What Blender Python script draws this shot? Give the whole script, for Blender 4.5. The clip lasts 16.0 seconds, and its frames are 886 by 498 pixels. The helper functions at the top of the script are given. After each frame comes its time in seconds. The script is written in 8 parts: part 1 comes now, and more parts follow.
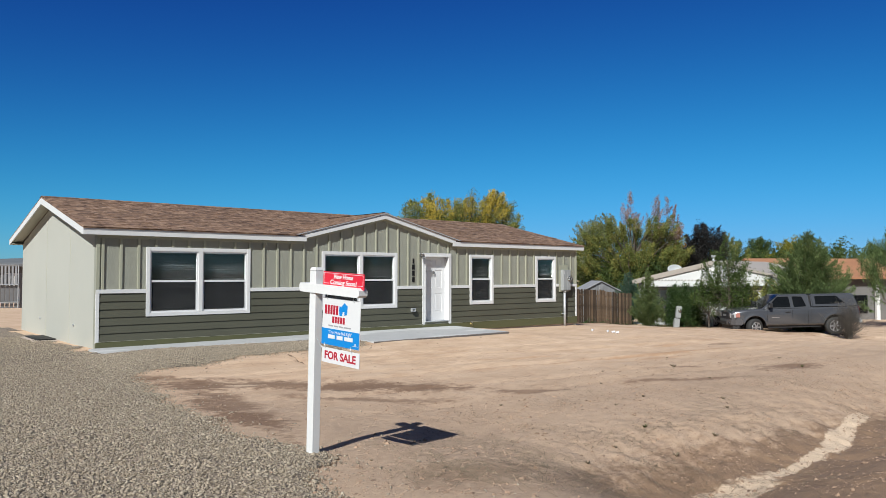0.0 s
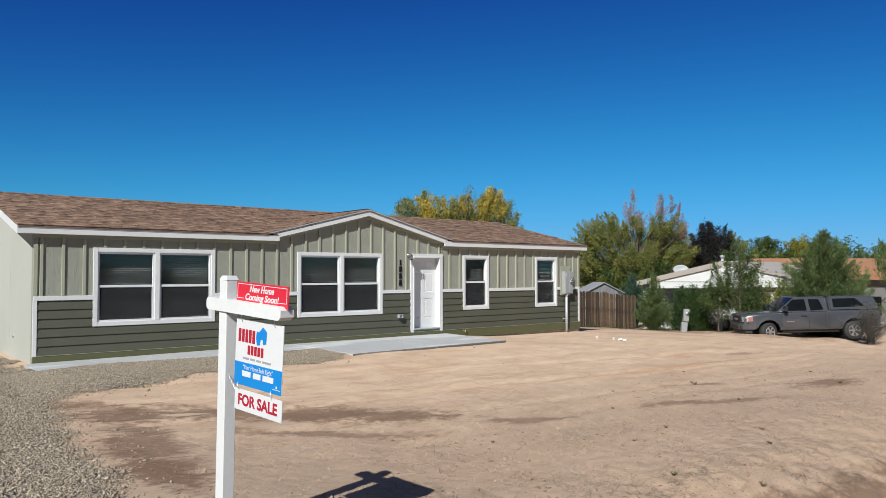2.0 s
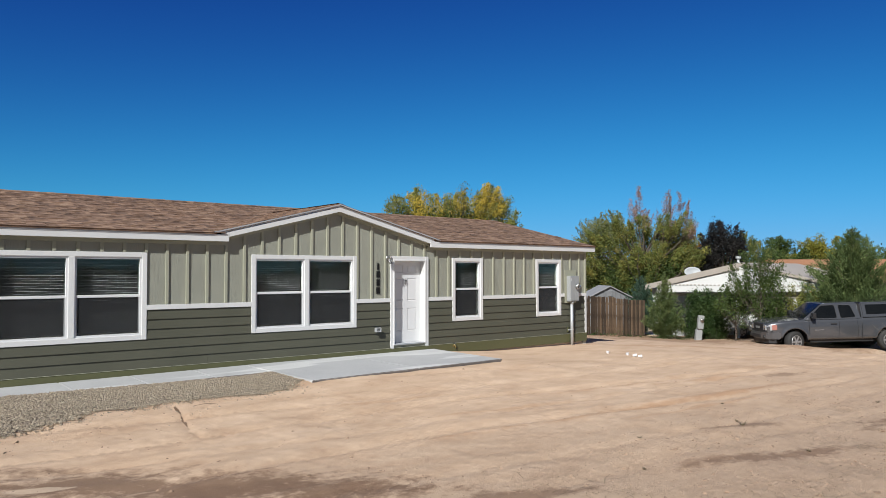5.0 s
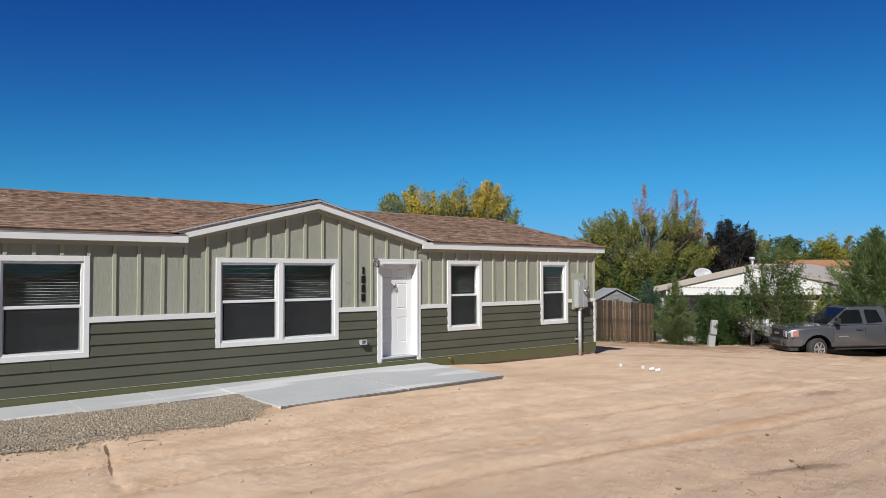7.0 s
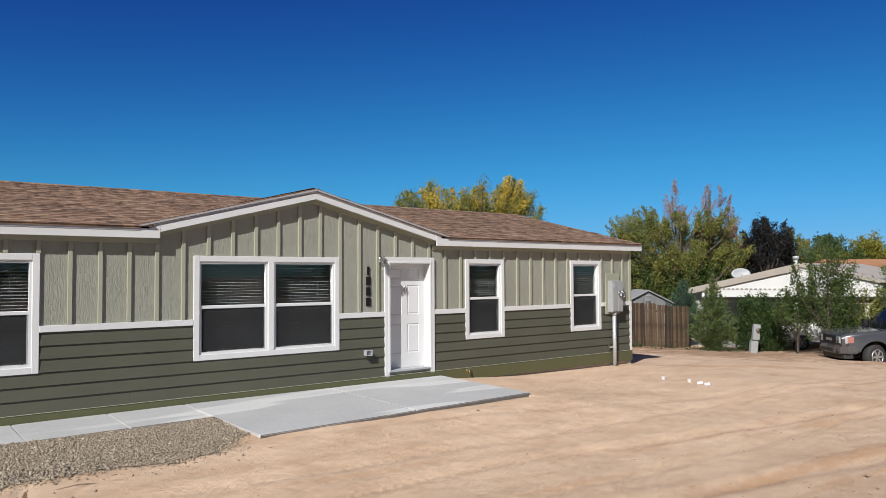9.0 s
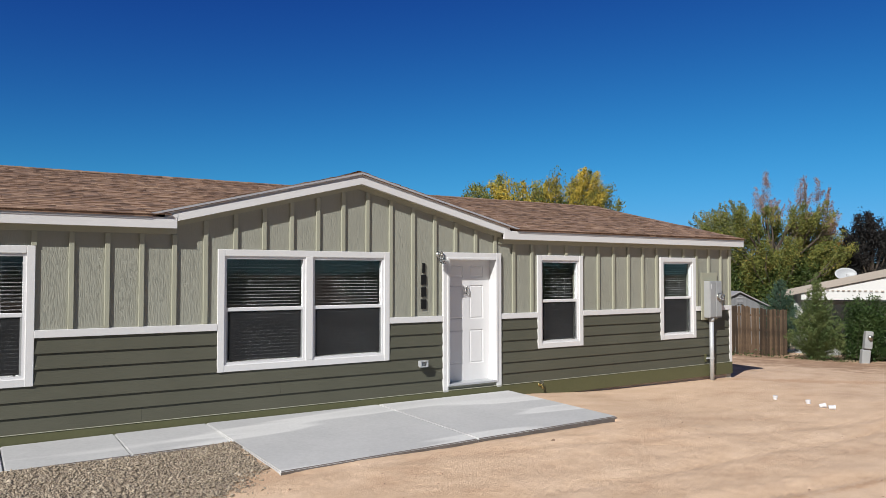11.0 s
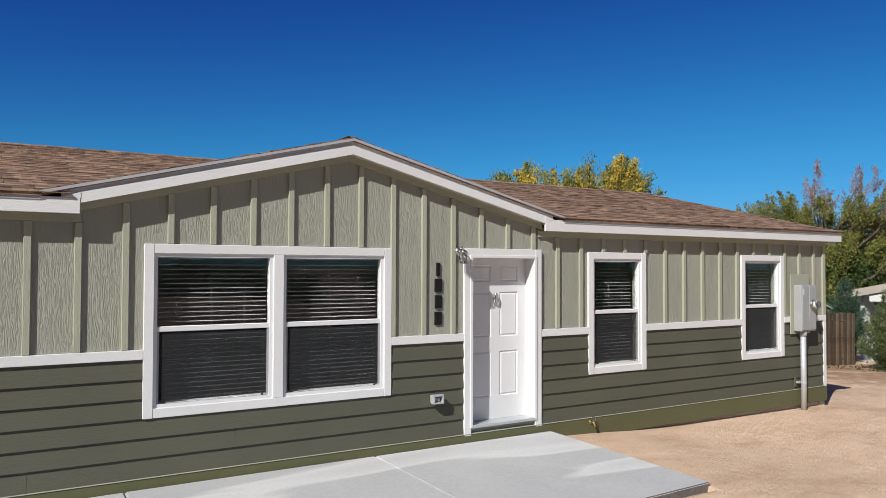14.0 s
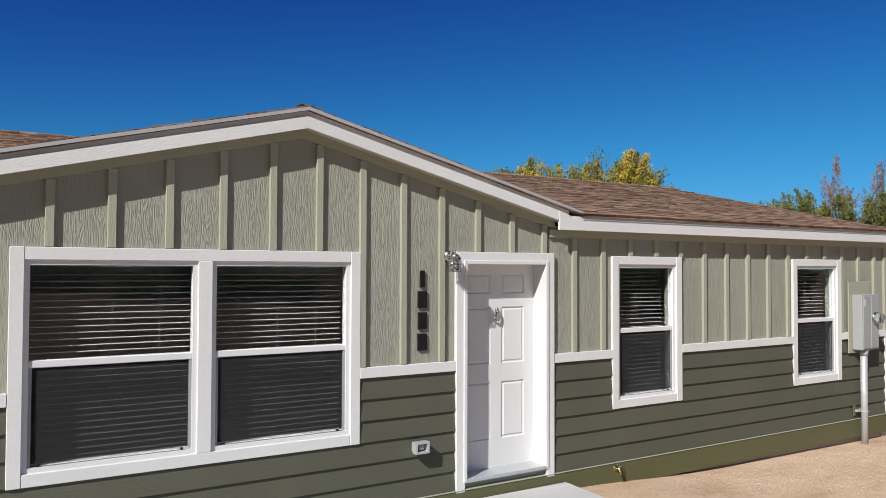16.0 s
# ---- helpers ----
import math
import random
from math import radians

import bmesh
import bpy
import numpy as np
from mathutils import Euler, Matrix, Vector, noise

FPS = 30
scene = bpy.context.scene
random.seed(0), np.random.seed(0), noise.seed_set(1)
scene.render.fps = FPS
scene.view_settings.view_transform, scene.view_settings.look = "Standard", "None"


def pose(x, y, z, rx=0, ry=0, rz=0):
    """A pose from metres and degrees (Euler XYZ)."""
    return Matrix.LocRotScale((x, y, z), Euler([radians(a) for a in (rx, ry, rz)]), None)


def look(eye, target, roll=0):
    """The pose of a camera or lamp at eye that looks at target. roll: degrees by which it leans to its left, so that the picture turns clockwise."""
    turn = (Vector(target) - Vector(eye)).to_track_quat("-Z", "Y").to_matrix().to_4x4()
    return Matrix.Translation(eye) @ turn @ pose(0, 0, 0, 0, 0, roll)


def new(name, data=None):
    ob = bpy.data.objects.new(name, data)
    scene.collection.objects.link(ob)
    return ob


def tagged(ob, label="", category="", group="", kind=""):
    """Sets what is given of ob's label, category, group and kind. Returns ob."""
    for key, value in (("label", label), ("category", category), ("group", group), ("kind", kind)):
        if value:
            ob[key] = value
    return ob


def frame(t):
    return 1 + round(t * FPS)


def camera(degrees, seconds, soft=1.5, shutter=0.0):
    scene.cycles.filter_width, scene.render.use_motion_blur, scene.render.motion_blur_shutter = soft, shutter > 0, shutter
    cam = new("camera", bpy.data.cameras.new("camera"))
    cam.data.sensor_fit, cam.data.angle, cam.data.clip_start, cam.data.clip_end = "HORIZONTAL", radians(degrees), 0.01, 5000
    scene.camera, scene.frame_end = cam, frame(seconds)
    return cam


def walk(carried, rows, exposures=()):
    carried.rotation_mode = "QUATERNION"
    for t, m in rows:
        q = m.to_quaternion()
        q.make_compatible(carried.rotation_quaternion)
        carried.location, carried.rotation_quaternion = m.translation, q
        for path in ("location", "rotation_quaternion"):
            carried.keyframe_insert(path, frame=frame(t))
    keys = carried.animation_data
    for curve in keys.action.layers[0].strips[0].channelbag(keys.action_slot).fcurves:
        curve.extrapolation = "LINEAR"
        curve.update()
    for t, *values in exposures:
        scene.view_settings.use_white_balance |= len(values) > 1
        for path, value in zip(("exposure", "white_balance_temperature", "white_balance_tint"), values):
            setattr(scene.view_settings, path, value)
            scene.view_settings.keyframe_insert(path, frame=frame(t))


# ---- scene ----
cam = camera(62.0, 16.0, 0.8)
PATH = [
    (0, (-14.512, -18.224, 1.661), (-13.224, -16.695, 1.727), 0.1),
    (0.5, (-14.166, -17.802, 1.7), (-12.878, -16.274, 1.765), 0.1),
    (1, (-13.793, -17.461, 1.715), (-12.505, -15.932, 1.779), 0.0),
    (1.5, (-13.394, -17.147, 1.708), (-12.106, -15.619, 1.774), 0.1),
    (2, (-12.953, -16.778, 1.736), (-11.664, -15.251, 1.802), -0.0),
    (2.5, (-12.532, -16.434, 1.783), (-11.243, -14.907, 1.847), 0.1),
    (3, (-12.133, -16.108, 1.791), (-10.844, -14.58, 1.856), 0.0),
    (3.5, (-11.776, -15.769, 1.816), (-10.485, -14.242, 1.881), 0.0),
    (4, (-11.394, -15.413, 1.823), (-10.105, -13.886, 1.891), -0.1),
    (6.5, (-9.645, -13.497, 1.95), (-8.353, -11.972, 2.017), -0.1),
    (7, (-9.273, -13.158, 1.965), (-7.981, -11.632, 2.033), -0.2),
    (7.5, (-8.906, -12.754, 1.97), (-7.615, -11.228, 2.038), -0.2),
    (8, (-8.563, -12.381, 1.962), (-7.275, -10.853, 2.033), -0.3),
    (8.5, (-8.2, -11.993, 1.953), (-6.929, -10.451, 2.024), -0.2),
    (9, (-7.859, -11.639, 1.947), (-6.613, -10.076, 2.019), -0.3),
    (9.5, (-7.531, -11.253, 1.946), (-6.326, -9.658, 2.016), -0.2),
    (10, (-7.197, -10.861, 1.942), (-6.034, -9.236, 2.012), -0.1),
    (12.5, (-5.671, -8.827, 1.977), (-4.636, -7.116, 2.036), 0.1),
    (13, (-5.403, -8.375, 2.022), (-4.366, -6.666, 2.075), 0.2),
    (13.5, (-5.144, -7.937, 2.047), (-4.106, -6.228, 2.099), 0.2),
    (14, (-4.878, -7.511, 2.059), (-3.838, -5.804, 2.111), 0.2),
    (14.5, (-4.56, -7.107, 2.06), (-3.522, -5.399, 2.114), 0.2),
    (15, (-4.256, -6.688, 2.091), (-3.217, -4.98, 2.143), 0.2),
    (15.5, (-3.942, -6.277, 2.14), (-2.906, -4.567, 2.185), 0.3),
    (16, (-3.723, -5.909, 2.139), (-2.687, -4.198, 2.193), 0.2),
]
walk(cam, [(t, look(eye, target, roll)) for t, eye, target, roll in PATH], [(0, 0.30, 5950, 7), (4, 0.30, 6000, 8), (7.5, 0.30, 6100, 10), (10, 0.30, 6150, 11), (14, 0.30, 6150, 11), (16, 0.27, 6150, 11)])
# ---- world, sun ----
SUN_WAY = Vector((-1.85, -1.0, 1.65)).normalized()
world = bpy.data.worlds.new("sky")
scene.world = world
world.use_nodes = True
wn = world.node_tree.nodes
sky = wn.new("ShaderNodeTexSky")
sky.sky_type = "NISHITA"
sky.sun_disc = False
sky.sun_elevation = math.asin(SUN_WAY.z)
sky.sun_rotation = math.atan2(SUN_WAY.x, SUN_WAY.y)
sky.altitude = 1500
sky.air_density, sky.dust_density, sky.ozone_density = 1.0, 0.1, 3.0
split, join = wn.new("ShaderNodeSeparateColor"), wn.new("ShaderNodeCombineColor")
world.node_tree.links.new(sky.outputs[0], split.inputs[0])
# each channel: gain * v ** power / (1 + knee * v ** power), a clear dry sky that flattens towards the horizon
for i, (gain, power, knee) in enumerate(((0.129, 1.67, 0.01), (0.187, 2.4, 0.0203), (0.832, 1.3, 0.0163))):
    steps = [wn.new("ShaderNodeMath") for k in range(4)]
    for node, kind, value in zip(steps, ("POWER", "MULTIPLY_ADD", "DIVIDE", "MULTIPLY"), (power, knee, 1.0, gain)):
        node.operation, node.inputs[1].default_value = kind, value
    steps[1].inputs[2].default_value = 1.0
    world.node_tree.links.new(split.outputs[i], steps[0].inputs[0])
    world.node_tree.links.new(steps[0].outputs[0], steps[1].inputs[0])
    world.node_tree.links.new(steps[0].outputs[0], steps[2].inputs[0])
    world.node_tree.links.new(steps[1].outputs[0], steps[2].inputs[1])
    world.node_tree.links.new(steps[2].outputs[0], steps[3].inputs[0])
    world.node_tree.links.new(steps[3].outputs[0], join.inputs[i])
# the sky pales on the sun's side, as a clear sky does
towards = wn.new("ShaderNodeVectorMath")
towards.operation = "DOT_PRODUCT"
towards.inputs[1].default_value = SUN_WAY
world.node_tree.links.new(wn.new("ShaderNodeTexCoord").outputs["Generated"], towards.inputs[0])
pale = wn.new("ShaderNodeMapRange")
pale.interpolation_type = "SMOOTHSTEP"
pale.inputs["From Min"].default_value, pale.inputs["From Max"].default_value = -0.15, 0.75
world.node_tree.links.new(towards.outputs["Value"], pale.inputs["Value"])
blend = wn.new("ShaderNodeMixRGB")
blend.inputs[2].default_value = (1.5, 1.75, 2.5, 1.0)
world.node_tree.links.new(pale.outputs[0], blend.inputs[0])
world.node_tree.links.new(join.outputs[0], blend.inputs[1])
world.node_tree.links.new(blend.outputs[0], wn["Background"].inputs[0])
wn["Background"].inputs[1].default_value = 0.05
sun = new("sun", bpy.data.lights.new("sun", "SUN"))
sun.data.energy, sun.data.angle, sun.data.color = 5.0, radians(0.53), (1.0, 0.95, 0.87)
sun.matrix_world = look(SUN_WAY * 60, (0, 0, 0))


# ---- materials ----
def nodes_of(name):
    m = bpy.data.materials.new(name)
    m.use_nodes = True
    t = m.node_tree
    return m, t.nodes, t.links, t.nodes["Principled BSDF"]


def rgb(c):
    return (*c, 1.0)


def noise_node(n, l, coord, scale, detail=4.0, rough=0.55, stretch=None):
    tex = n.new("ShaderNodeTexNoise")
    tex.inputs["Scale"].default_value = scale
    tex.inputs["Detail"].default_value = detail
    tex.inputs["Roughness"].default_value = rough
    if stretch:
        mp = n.new("ShaderNodeMapping")
        mp.inputs["Scale"].default_value = stretch
        l.new(coord, mp.inputs["Vector"])
        coord = mp.outputs[0]
    l.new(coord, tex.inputs["Vector"])
    return tex.outputs["Fac"]


def ramp(n, l, fac, stops):
    r = n.new("ShaderNodeValToRGB")
    e = r.color_ramp.elements
    e[0].position, e[0].color = stops[0][0], rgb(stops[0][1])
    e[1].position, e[1].color = stops[-1][0], rgb(stops[-1][1])
    for p, c in stops[1:-1]:
        k = e.new(p)
        k.color = rgb(c)
    l.new(fac, r.inputs[0])
    return r.outputs[0]


def mix(n, l, fac, a, b, kind="MIX"):
    x = n.new("ShaderNodeMixRGB")
    x.blend_type = kind
    for s, v in zip(x.inputs, (fac, a, b)):
        if isinstance(v, (int, float)):
            s.default_value = v
        elif isinstance(v, tuple):
            s.default_value = rgb(v)
        else:
            l.new(v, s)
    return x.outputs[0]


def calc(n, l, op, a, b):
    x = n.new("ShaderNodeMath")
    x.operation = op
    for s, v in zip(x.inputs, (a, b)):
        if isinstance(v, (int, float)):
            s.default_value = v
        else:
            l.new(v, s)
    return x.outputs[0]


def bump(n, l, height, strength, dist, bsdf):
    b = n.new("ShaderNodeBump")
    b.inputs["Strength"].default_value = strength
    b.inputs["Distance"].default_value = dist
    l.new(height, b.inputs["Height"])
    l.new(b.outputs[0], bsdf.inputs["Normal"])


def surface(name, dark, light, rough=0.6, big=1.2, small=30.0, relief=0.15, depth=0.004, metal=0.0, stretch=None, vary=0.0):
    """Paint, metal, wood or concrete: two scales of colour variation, fine relief, and a shift from piece to piece."""
    m, n, l, b = nodes_of(name)
    co = n.new("ShaderNodeTexCoord").outputs["Object"]
    f1 = noise_node(n, l, co, big, 3.0)
    f2 = noise_node(n, l, co, small, 5.0, 0.6, stretch)
    f = calc(n, l, "ADD", calc(n, l, "MULTIPLY", f1, 0.5), calc(n, l, "MULTIPLY", f2, 0.5))
    col = ramp(n, l, f, [(0.32, dark), (0.68, light)])
    if vary:
        info = n.new("ShaderNodeObjectInfo").outputs["Random"]
        isl = n.new("ShaderNodeNewGeometry").outputs["Random Per Island"]
        r = calc(n, l, "FRACT", calc(n, l, "ADD", info, isl), 0.0)
        col = mix(n, l, 1.0, col, ramp(n, l, r, [(0.0, (1 - vary,) * 3), (1.0, (1 + vary,) * 3)]), "MULTIPLY")
    l.new(col, b.inputs["Base Color"])
    b.inputs["Metallic"].default_value = metal
    rr = n.new("ShaderNodeMapRange")
    rr.inputs["To Min"].default_value, rr.inputs["To Max"].default_value = max(rough - 0.1, 0.03), min(rough + 0.1, 1.0)
    l.new(f1, rr.inputs["Value"])
    l.new(rr.outputs[0], b.inputs["Roughness"])
    bump(n, l, f2, relief, depth, b)
    return m


def grained(name, dark, light, along, rough=0.65, grooved=False, emboss=0.16, relief=0.42):
    """Painted fibre board with an embossed wood grain that runs along x or z."""
    m, n, l, b = nodes_of(name)
    co = n.new("ShaderNodeTexCoord").outputs["Object"]
    s = (0.55, 9.0, 9.0) if along == "x" else (9.0, 9.0, 0.55)
    warp = noise_node(n, l, co, 2.6, 3.0, 0.5, s)
    wave = n.new("ShaderNodeTexNoise")
    wave.inputs["Scale"].default_value, wave.inputs["Detail"].default_value = 9.0, 6.0
    wave.inputs["Distortion"].default_value = 1.2
    mp = n.new("ShaderNodeMapping")
    mp.inputs["Scale"].default_value = (0.5, 9.0, 9.0) if along == "x" else (9.0, 9.0, 0.5)
    l.new(co, mp.inputs["Vector"])
    l.new(mp.outputs[0], wave.inputs["Vector"])
    rings = calc(n, l, "SINE", calc(n, l, "MULTIPLY", warp, 95.0), 0.0)
    h = calc(n, l, "ADD", calc(n, l, "MULTIPLY", rings, emboss), wave.outputs["Fac"])
    big = noise_node(n, l, co, 0.8, 4.0)
    col = ramp(n, l, big, [(0.3, dark), (0.7, light)])
    l.new(col, b.inputs["Base Color"])
    b.inputs["Roughness"].default_value = rough
    if grooved:
        # two narrow grooves in the middle of each bay between battens
        sep = n.new("ShaderNodeSeparateXYZ")
        l.new(co, sep.inputs[0])
        for off in (0.15 + 0.4068 * 40 + 0.185, 0.15 + 0.4068 * 40 + 0.215):
            u = calc(n, l, "FRACT", calc(n, l, "DIVIDE", calc(n, l, "ADD", sep.outputs["X"], off), 0.4068), 0.0)
            d = calc(n, l, "ABSOLUTE", calc(n, l, "SUBTRACT", u, 0.5), 0.0)
            g = calc(n, l, "LESS_THAN", d, 0.011)
            h = calc(n, l, "SUBTRACT", h, calc(n, l, "MULTIPLY", g, 2.6))
    bump(n, l, h, relief, 0.004, b)
    return m


def slab_concrete():
    """Smooth grey concrete with paler sweeps."""
    m, n, l, b = nodes_of("pale_concrete")
    co = n.new("ShaderNodeTexCoord").outputs["Object"]
    f1, f2 = noise_node(n, l, co, 0.9, 4.0), noise_node(n, l, co, 22.0, 6.0, 0.65)
    col = ramp(n, l, f1, [(0.3, (0.355, 0.357, 0.360)), (0.7, (0.425, 0.427, 0.428))])
    sweep = noise_node(n, l, co, 0.55, 2.0, 0.45, (0.35, 2.2, 1.0))
    col = mix(n, l, ramp(n, l, sweep, [(0.50, (0, 0, 0)), (0.535, (0.85, 0.85, 0.85)), (0.66, (0.35, 0.35, 0.35))]), col, (0.60, 0.60, 0.59))
    col = mix(n, l, 0.22, col, ramp(n, l, f2, [(0.3, (0.24, 0.235, 0.23)), (0.7, (0.50, 0.50, 0.49))]))
    l.new(col, b.inputs["Base Color"])
    b.inputs["Roughness"].default_value = 0.72
    bump(n, l, f2, 0.25, 0.003, b)
    return m


def shingle_material():
    """Laminated shingles: short tabs of mixed browns, course by course, with mineral grit."""
    m, n, l, b = nodes_of("brown_shingle")
    geo = n.new("ShaderNodeNewGeometry")
    pos = geo.outputs["Position"]
    info = n.new("ShaderNodeObjectInfo").outputs["Random"]
    sep = n.new("ShaderNodeSeparateXYZ")
    l.new(pos, sep.inputs[0])
    row = calc(n, l, "FLOOR", calc(n, l, "DIVIDE", calc(n, l, "ADD", sep.outputs["Y"], 0.164), 0.1392), 0.0)
    shift = calc(n, l, "FRACT", calc(n, l, "MULTIPLY", calc(n, l, "SINE", calc(n, l, "MULTIPLY", row, 12.99), 0.0), 43.7), 0.0)
    cells = []
    for w in (0.19, 0.085):
        u = calc(n, l, "FLOOR", calc(n, l, "ADD", calc(n, l, "DIVIDE", sep.outputs["X"], w), calc(n, l, "MULTIPLY", shift, 7.3)), 0.0)
        xyz = n.new("ShaderNodeCombineXYZ")
        l.new(u, xyz.inputs[0])
        l.new(row, xyz.inputs[1])
        wn_ = n.new("ShaderNodeTexWhiteNoise")
        wn_.noise_dimensions = "2D"
        l.new(xyz.outputs[0], wn_.inputs["Vector"])
        cells.append(wn_.outputs["Value"])
    f = calc(n, l, "ADD", calc(n, l, "MULTIPLY", cells[0], 0.6), calc(n, l, "MULTIPLY", cells[1], 0.4))
    col = ramp(n, l, f, [(0.15, (0.085, 0.049, 0.033)), (0.40, (0.185, 0.111, 0.070)), (0.62, (0.248, 0.152, 0.097)), (0.88, (0.355, 0.236, 0.155))])
    grit = noise_node(n, l, pos, 90.0, 5.0, 0.7)
    old = noise_node(n, l, pos, 0.5, 4.0)
    col = mix(n, l, 0.28, col, ramp(n, l, grit, [(0.3, (0.07, 0.042, 0.030)), (0.7, (0.29, 0.19, 0.135))]))
    col = mix(n, l, 1.0, col, ramp(n, l, old, [(0.3, (0.90, 0.90, 0.90)), (0.7, (1.08, 1.08, 1.08))]), "MULTIPLY")
    l.new(col, b.inputs["Base Color"])
    b.inputs["Roughness"].default_value = 0.92
    bump(n, l, grit, 0.5, 0.005, b)
    return m


M_BOARD = grained("sage_board", (0.268, 0.271, 0.220), (0.300, 0.302, 0.247), "z", 0.65, True, 0.34, 0.6)
M_BATTEN = grained("sage_batten", (0.312, 0.314, 0.236), (0.342, 0.342, 0.262), "z")
M_LAP = grained("dark_olive_lap", (0.071, 0.071, 0.048), (0.085, 0.084, 0.058), "x")
M_SKIRT = surface("olive_skirt_board", (0.084, 0.085, 0.036), (0.104, 0.105, 0.046), 0.6, 0.9, 24)
M_WHITE = surface("white_painted_trim", (0.61, 0.61, 0.60), (0.67, 0.67, 0.66), 0.5, 1.5, 26, 0.5, 0.004)
M_FASCIA = grained("white_fascia_board", (0.61, 0.61, 0.60), (0.67, 0.67, 0.66), "x", 0.5, False, 0.3, 0.22)
M_DRIP = surface("pale_grey_drip_metal", (0.40, 0.40, 0.41), (0.47, 0.47, 0.48), 0.45, 2.0, 40, 0.08, 0.002, 0.2)
M_DOOR = surface("white_door_paint", (0.62, 0.62, 0.62), (0.66, 0.66, 0.66), 0.4, 1.5, 60, 0.05, 0.002)
M_VINYL = surface("white_vinyl", (0.62, 0.625, 0.63), (0.67, 0.675, 0.68), 0.35, 2.0, 50, 0.05, 0.002)
M_END = surface("cream_end_wall_board", (0.385, 0.385, 0.34), (0.43, 0.43, 0.38), 0.75, 0.7, 45, 0.25, 0.004)
M_SOFFIT = surface("soffit_board", (0.42, 0.41, 0.33), (0.46, 0.45, 0.36), 0.7, 1.0, 30)
M_CONC = slab_concrete()
M_SLABEDGE = surface("rough_dark_concrete_edge", (0.10, 0.085, 0.075), (0.20, 0.175, 0.155), 0.9, 4.0, 30, 0.7, 0.01)
M_FOUND = surface("pink_grey_foundation", (0.40, 0.33, 0.29), (0.52, 0.44, 0.39), 0.85, 2.0, 18, 0.5, 0.01)
M_SHINGLE = shingle_material()
M_DARKROOM = surface("dark_interior_wall", (0.42, 0.42, 0.42), (0.50, 0.50, 0.50), 0.8)
M_BLIND = surface("white_blind_slat", (0.54, 0.54, 0.55), (0.62, 0.62, 0.63), 0.4)
M_STEEL = surface("galvanised_grey_metal", (0.42, 0.44, 0.45), (0.52, 0.53, 0.54), 0.45, 3.0, 60, 0.08, 0.002, 0.35)
M_GREYPAINT = surface("grey_enamel_metal", (0.27, 0.28, 0.28), (0.33, 0.34, 0.34), 0.4, 2.0, 50, 0.05, 0.002)
M_BLACK = surface("black_enamel", (0.007, 0.007, 0.007), (0.013, 0.013, 0.013), 0.5)
M_BLACK.node_tree.nodes["Principled BSDF"].inputs["Specular IOR Level"].default_value = 0.2
M_CHROME = surface("brushed_nickel", (0.45, 0.44, 0.42), (0.58, 0.57, 0.54), 0.28, 4, 60, 0.05, 0.001, 1.0)
M_BRASS = surface("old_brass", (0.42, 0.33, 0.14), (0.55, 0.45, 0.20), 0.35, 4, 60, 0.05, 0.001, 1.0)
M_RUBBER = surface("black_rubber", (0.018, 0.018, 0.018), (0.035, 0.034, 0.032), 0.8, 3, 40)


def glass_material(name, tint, rough=0.0):
    m, n, l, b = nodes_of(name)
    b.inputs["Base Color"].default_value = rgb(tint)
    b.inputs["Transmission Weight"].default_value = 1.0
    b.inputs["Roughness"].default_value = rough
    b.inputs["IOR"].default_value = 1.45
    return m


M_GLASS = glass_material("window_glass", (0.62, 0.65, 0.65))


def screen_material():
    """Insect mesh: fine dark threads, mostly open."""
    m, n, l, b = nodes_of("insect_screen")
    b.inputs["Base Color"].default_value = (0.026, 0.027, 0.028, 1)
    b.inputs["Specular IOR Level"].default_value = 0.1
    b.inputs["Roughness"].default_value = 0.8
    b.inputs["Alpha"].default_value = 0.64
    return m


M_SCREEN = screen_material()


# ---- mesh helpers ----
def box(bm, x0, x1, y0, y1, z0, z1, m=None):
    r = bmesh.ops.create_cube(bm, size=1.0)
    t = Matrix.Translation(((x0 + x1) / 2, (y0 + y1) / 2, (z0 + z1) / 2)) @ Matrix.Diagonal((x1 - x0, y1 - y0, z1 - z0, 1))
    bmesh.ops.transform(bm, matrix=(m @ t) if m else t, verts=r["verts"])
    return r["verts"]


def soft_box(x0, x1, y0, y1, z0, z1, r=0.004, seg=1):
    bm = bmesh.new()
    box(bm, x0, x1, y0, y1, z0, z1)
    bmesh.ops.bevel(bm, geom=bm.edges[:], offset=r, segments=seg, affect="EDGES", profile=0.6)
    return bm


def rod(bm, a, b, r0, r1=None, seg=10):
    a, b = Vector(a), Vector(b)
    d = b - a
    m = Matrix.Translation((a + b) / 2) @ d.to_track_quat("Z", "Y").to_matrix().to_4x4()
    bmesh.ops.create_cone(bm, cap_ends=True, segments=seg, radius1=r0, radius2=r0 if r1 is None else r1, depth=d.length, matrix=m)


def prism(bm, outline, y0, y1):
    """A board whose outline is given in x and z, from y0 to y1."""
    lo = [bm.verts.new((x, y0, z)) for x, z in outline]
    hi = [bm.verts.new((x, y1, z)) for x, z in outline]
    bm.faces.new(lo)
    bm.faces.new(hi[::-1])
    k = len(outline)
    for i in range(k):
        bm.faces.new((lo[i], hi[i], hi[(i + 1) % k], lo[(i + 1) % k]))
    bmesh.ops.recalc_face_normals(bm, faces=bm.faces[:])


def mesh_of(name, bm, material, smooth=False):
    me = bpy.data.meshes.new(name)
    bm.to_mesh(me)
    bm.free()
    me.materials.append(material)
    if smooth:
        for p in me.polygons:
            p.use_smooth = True
    return me


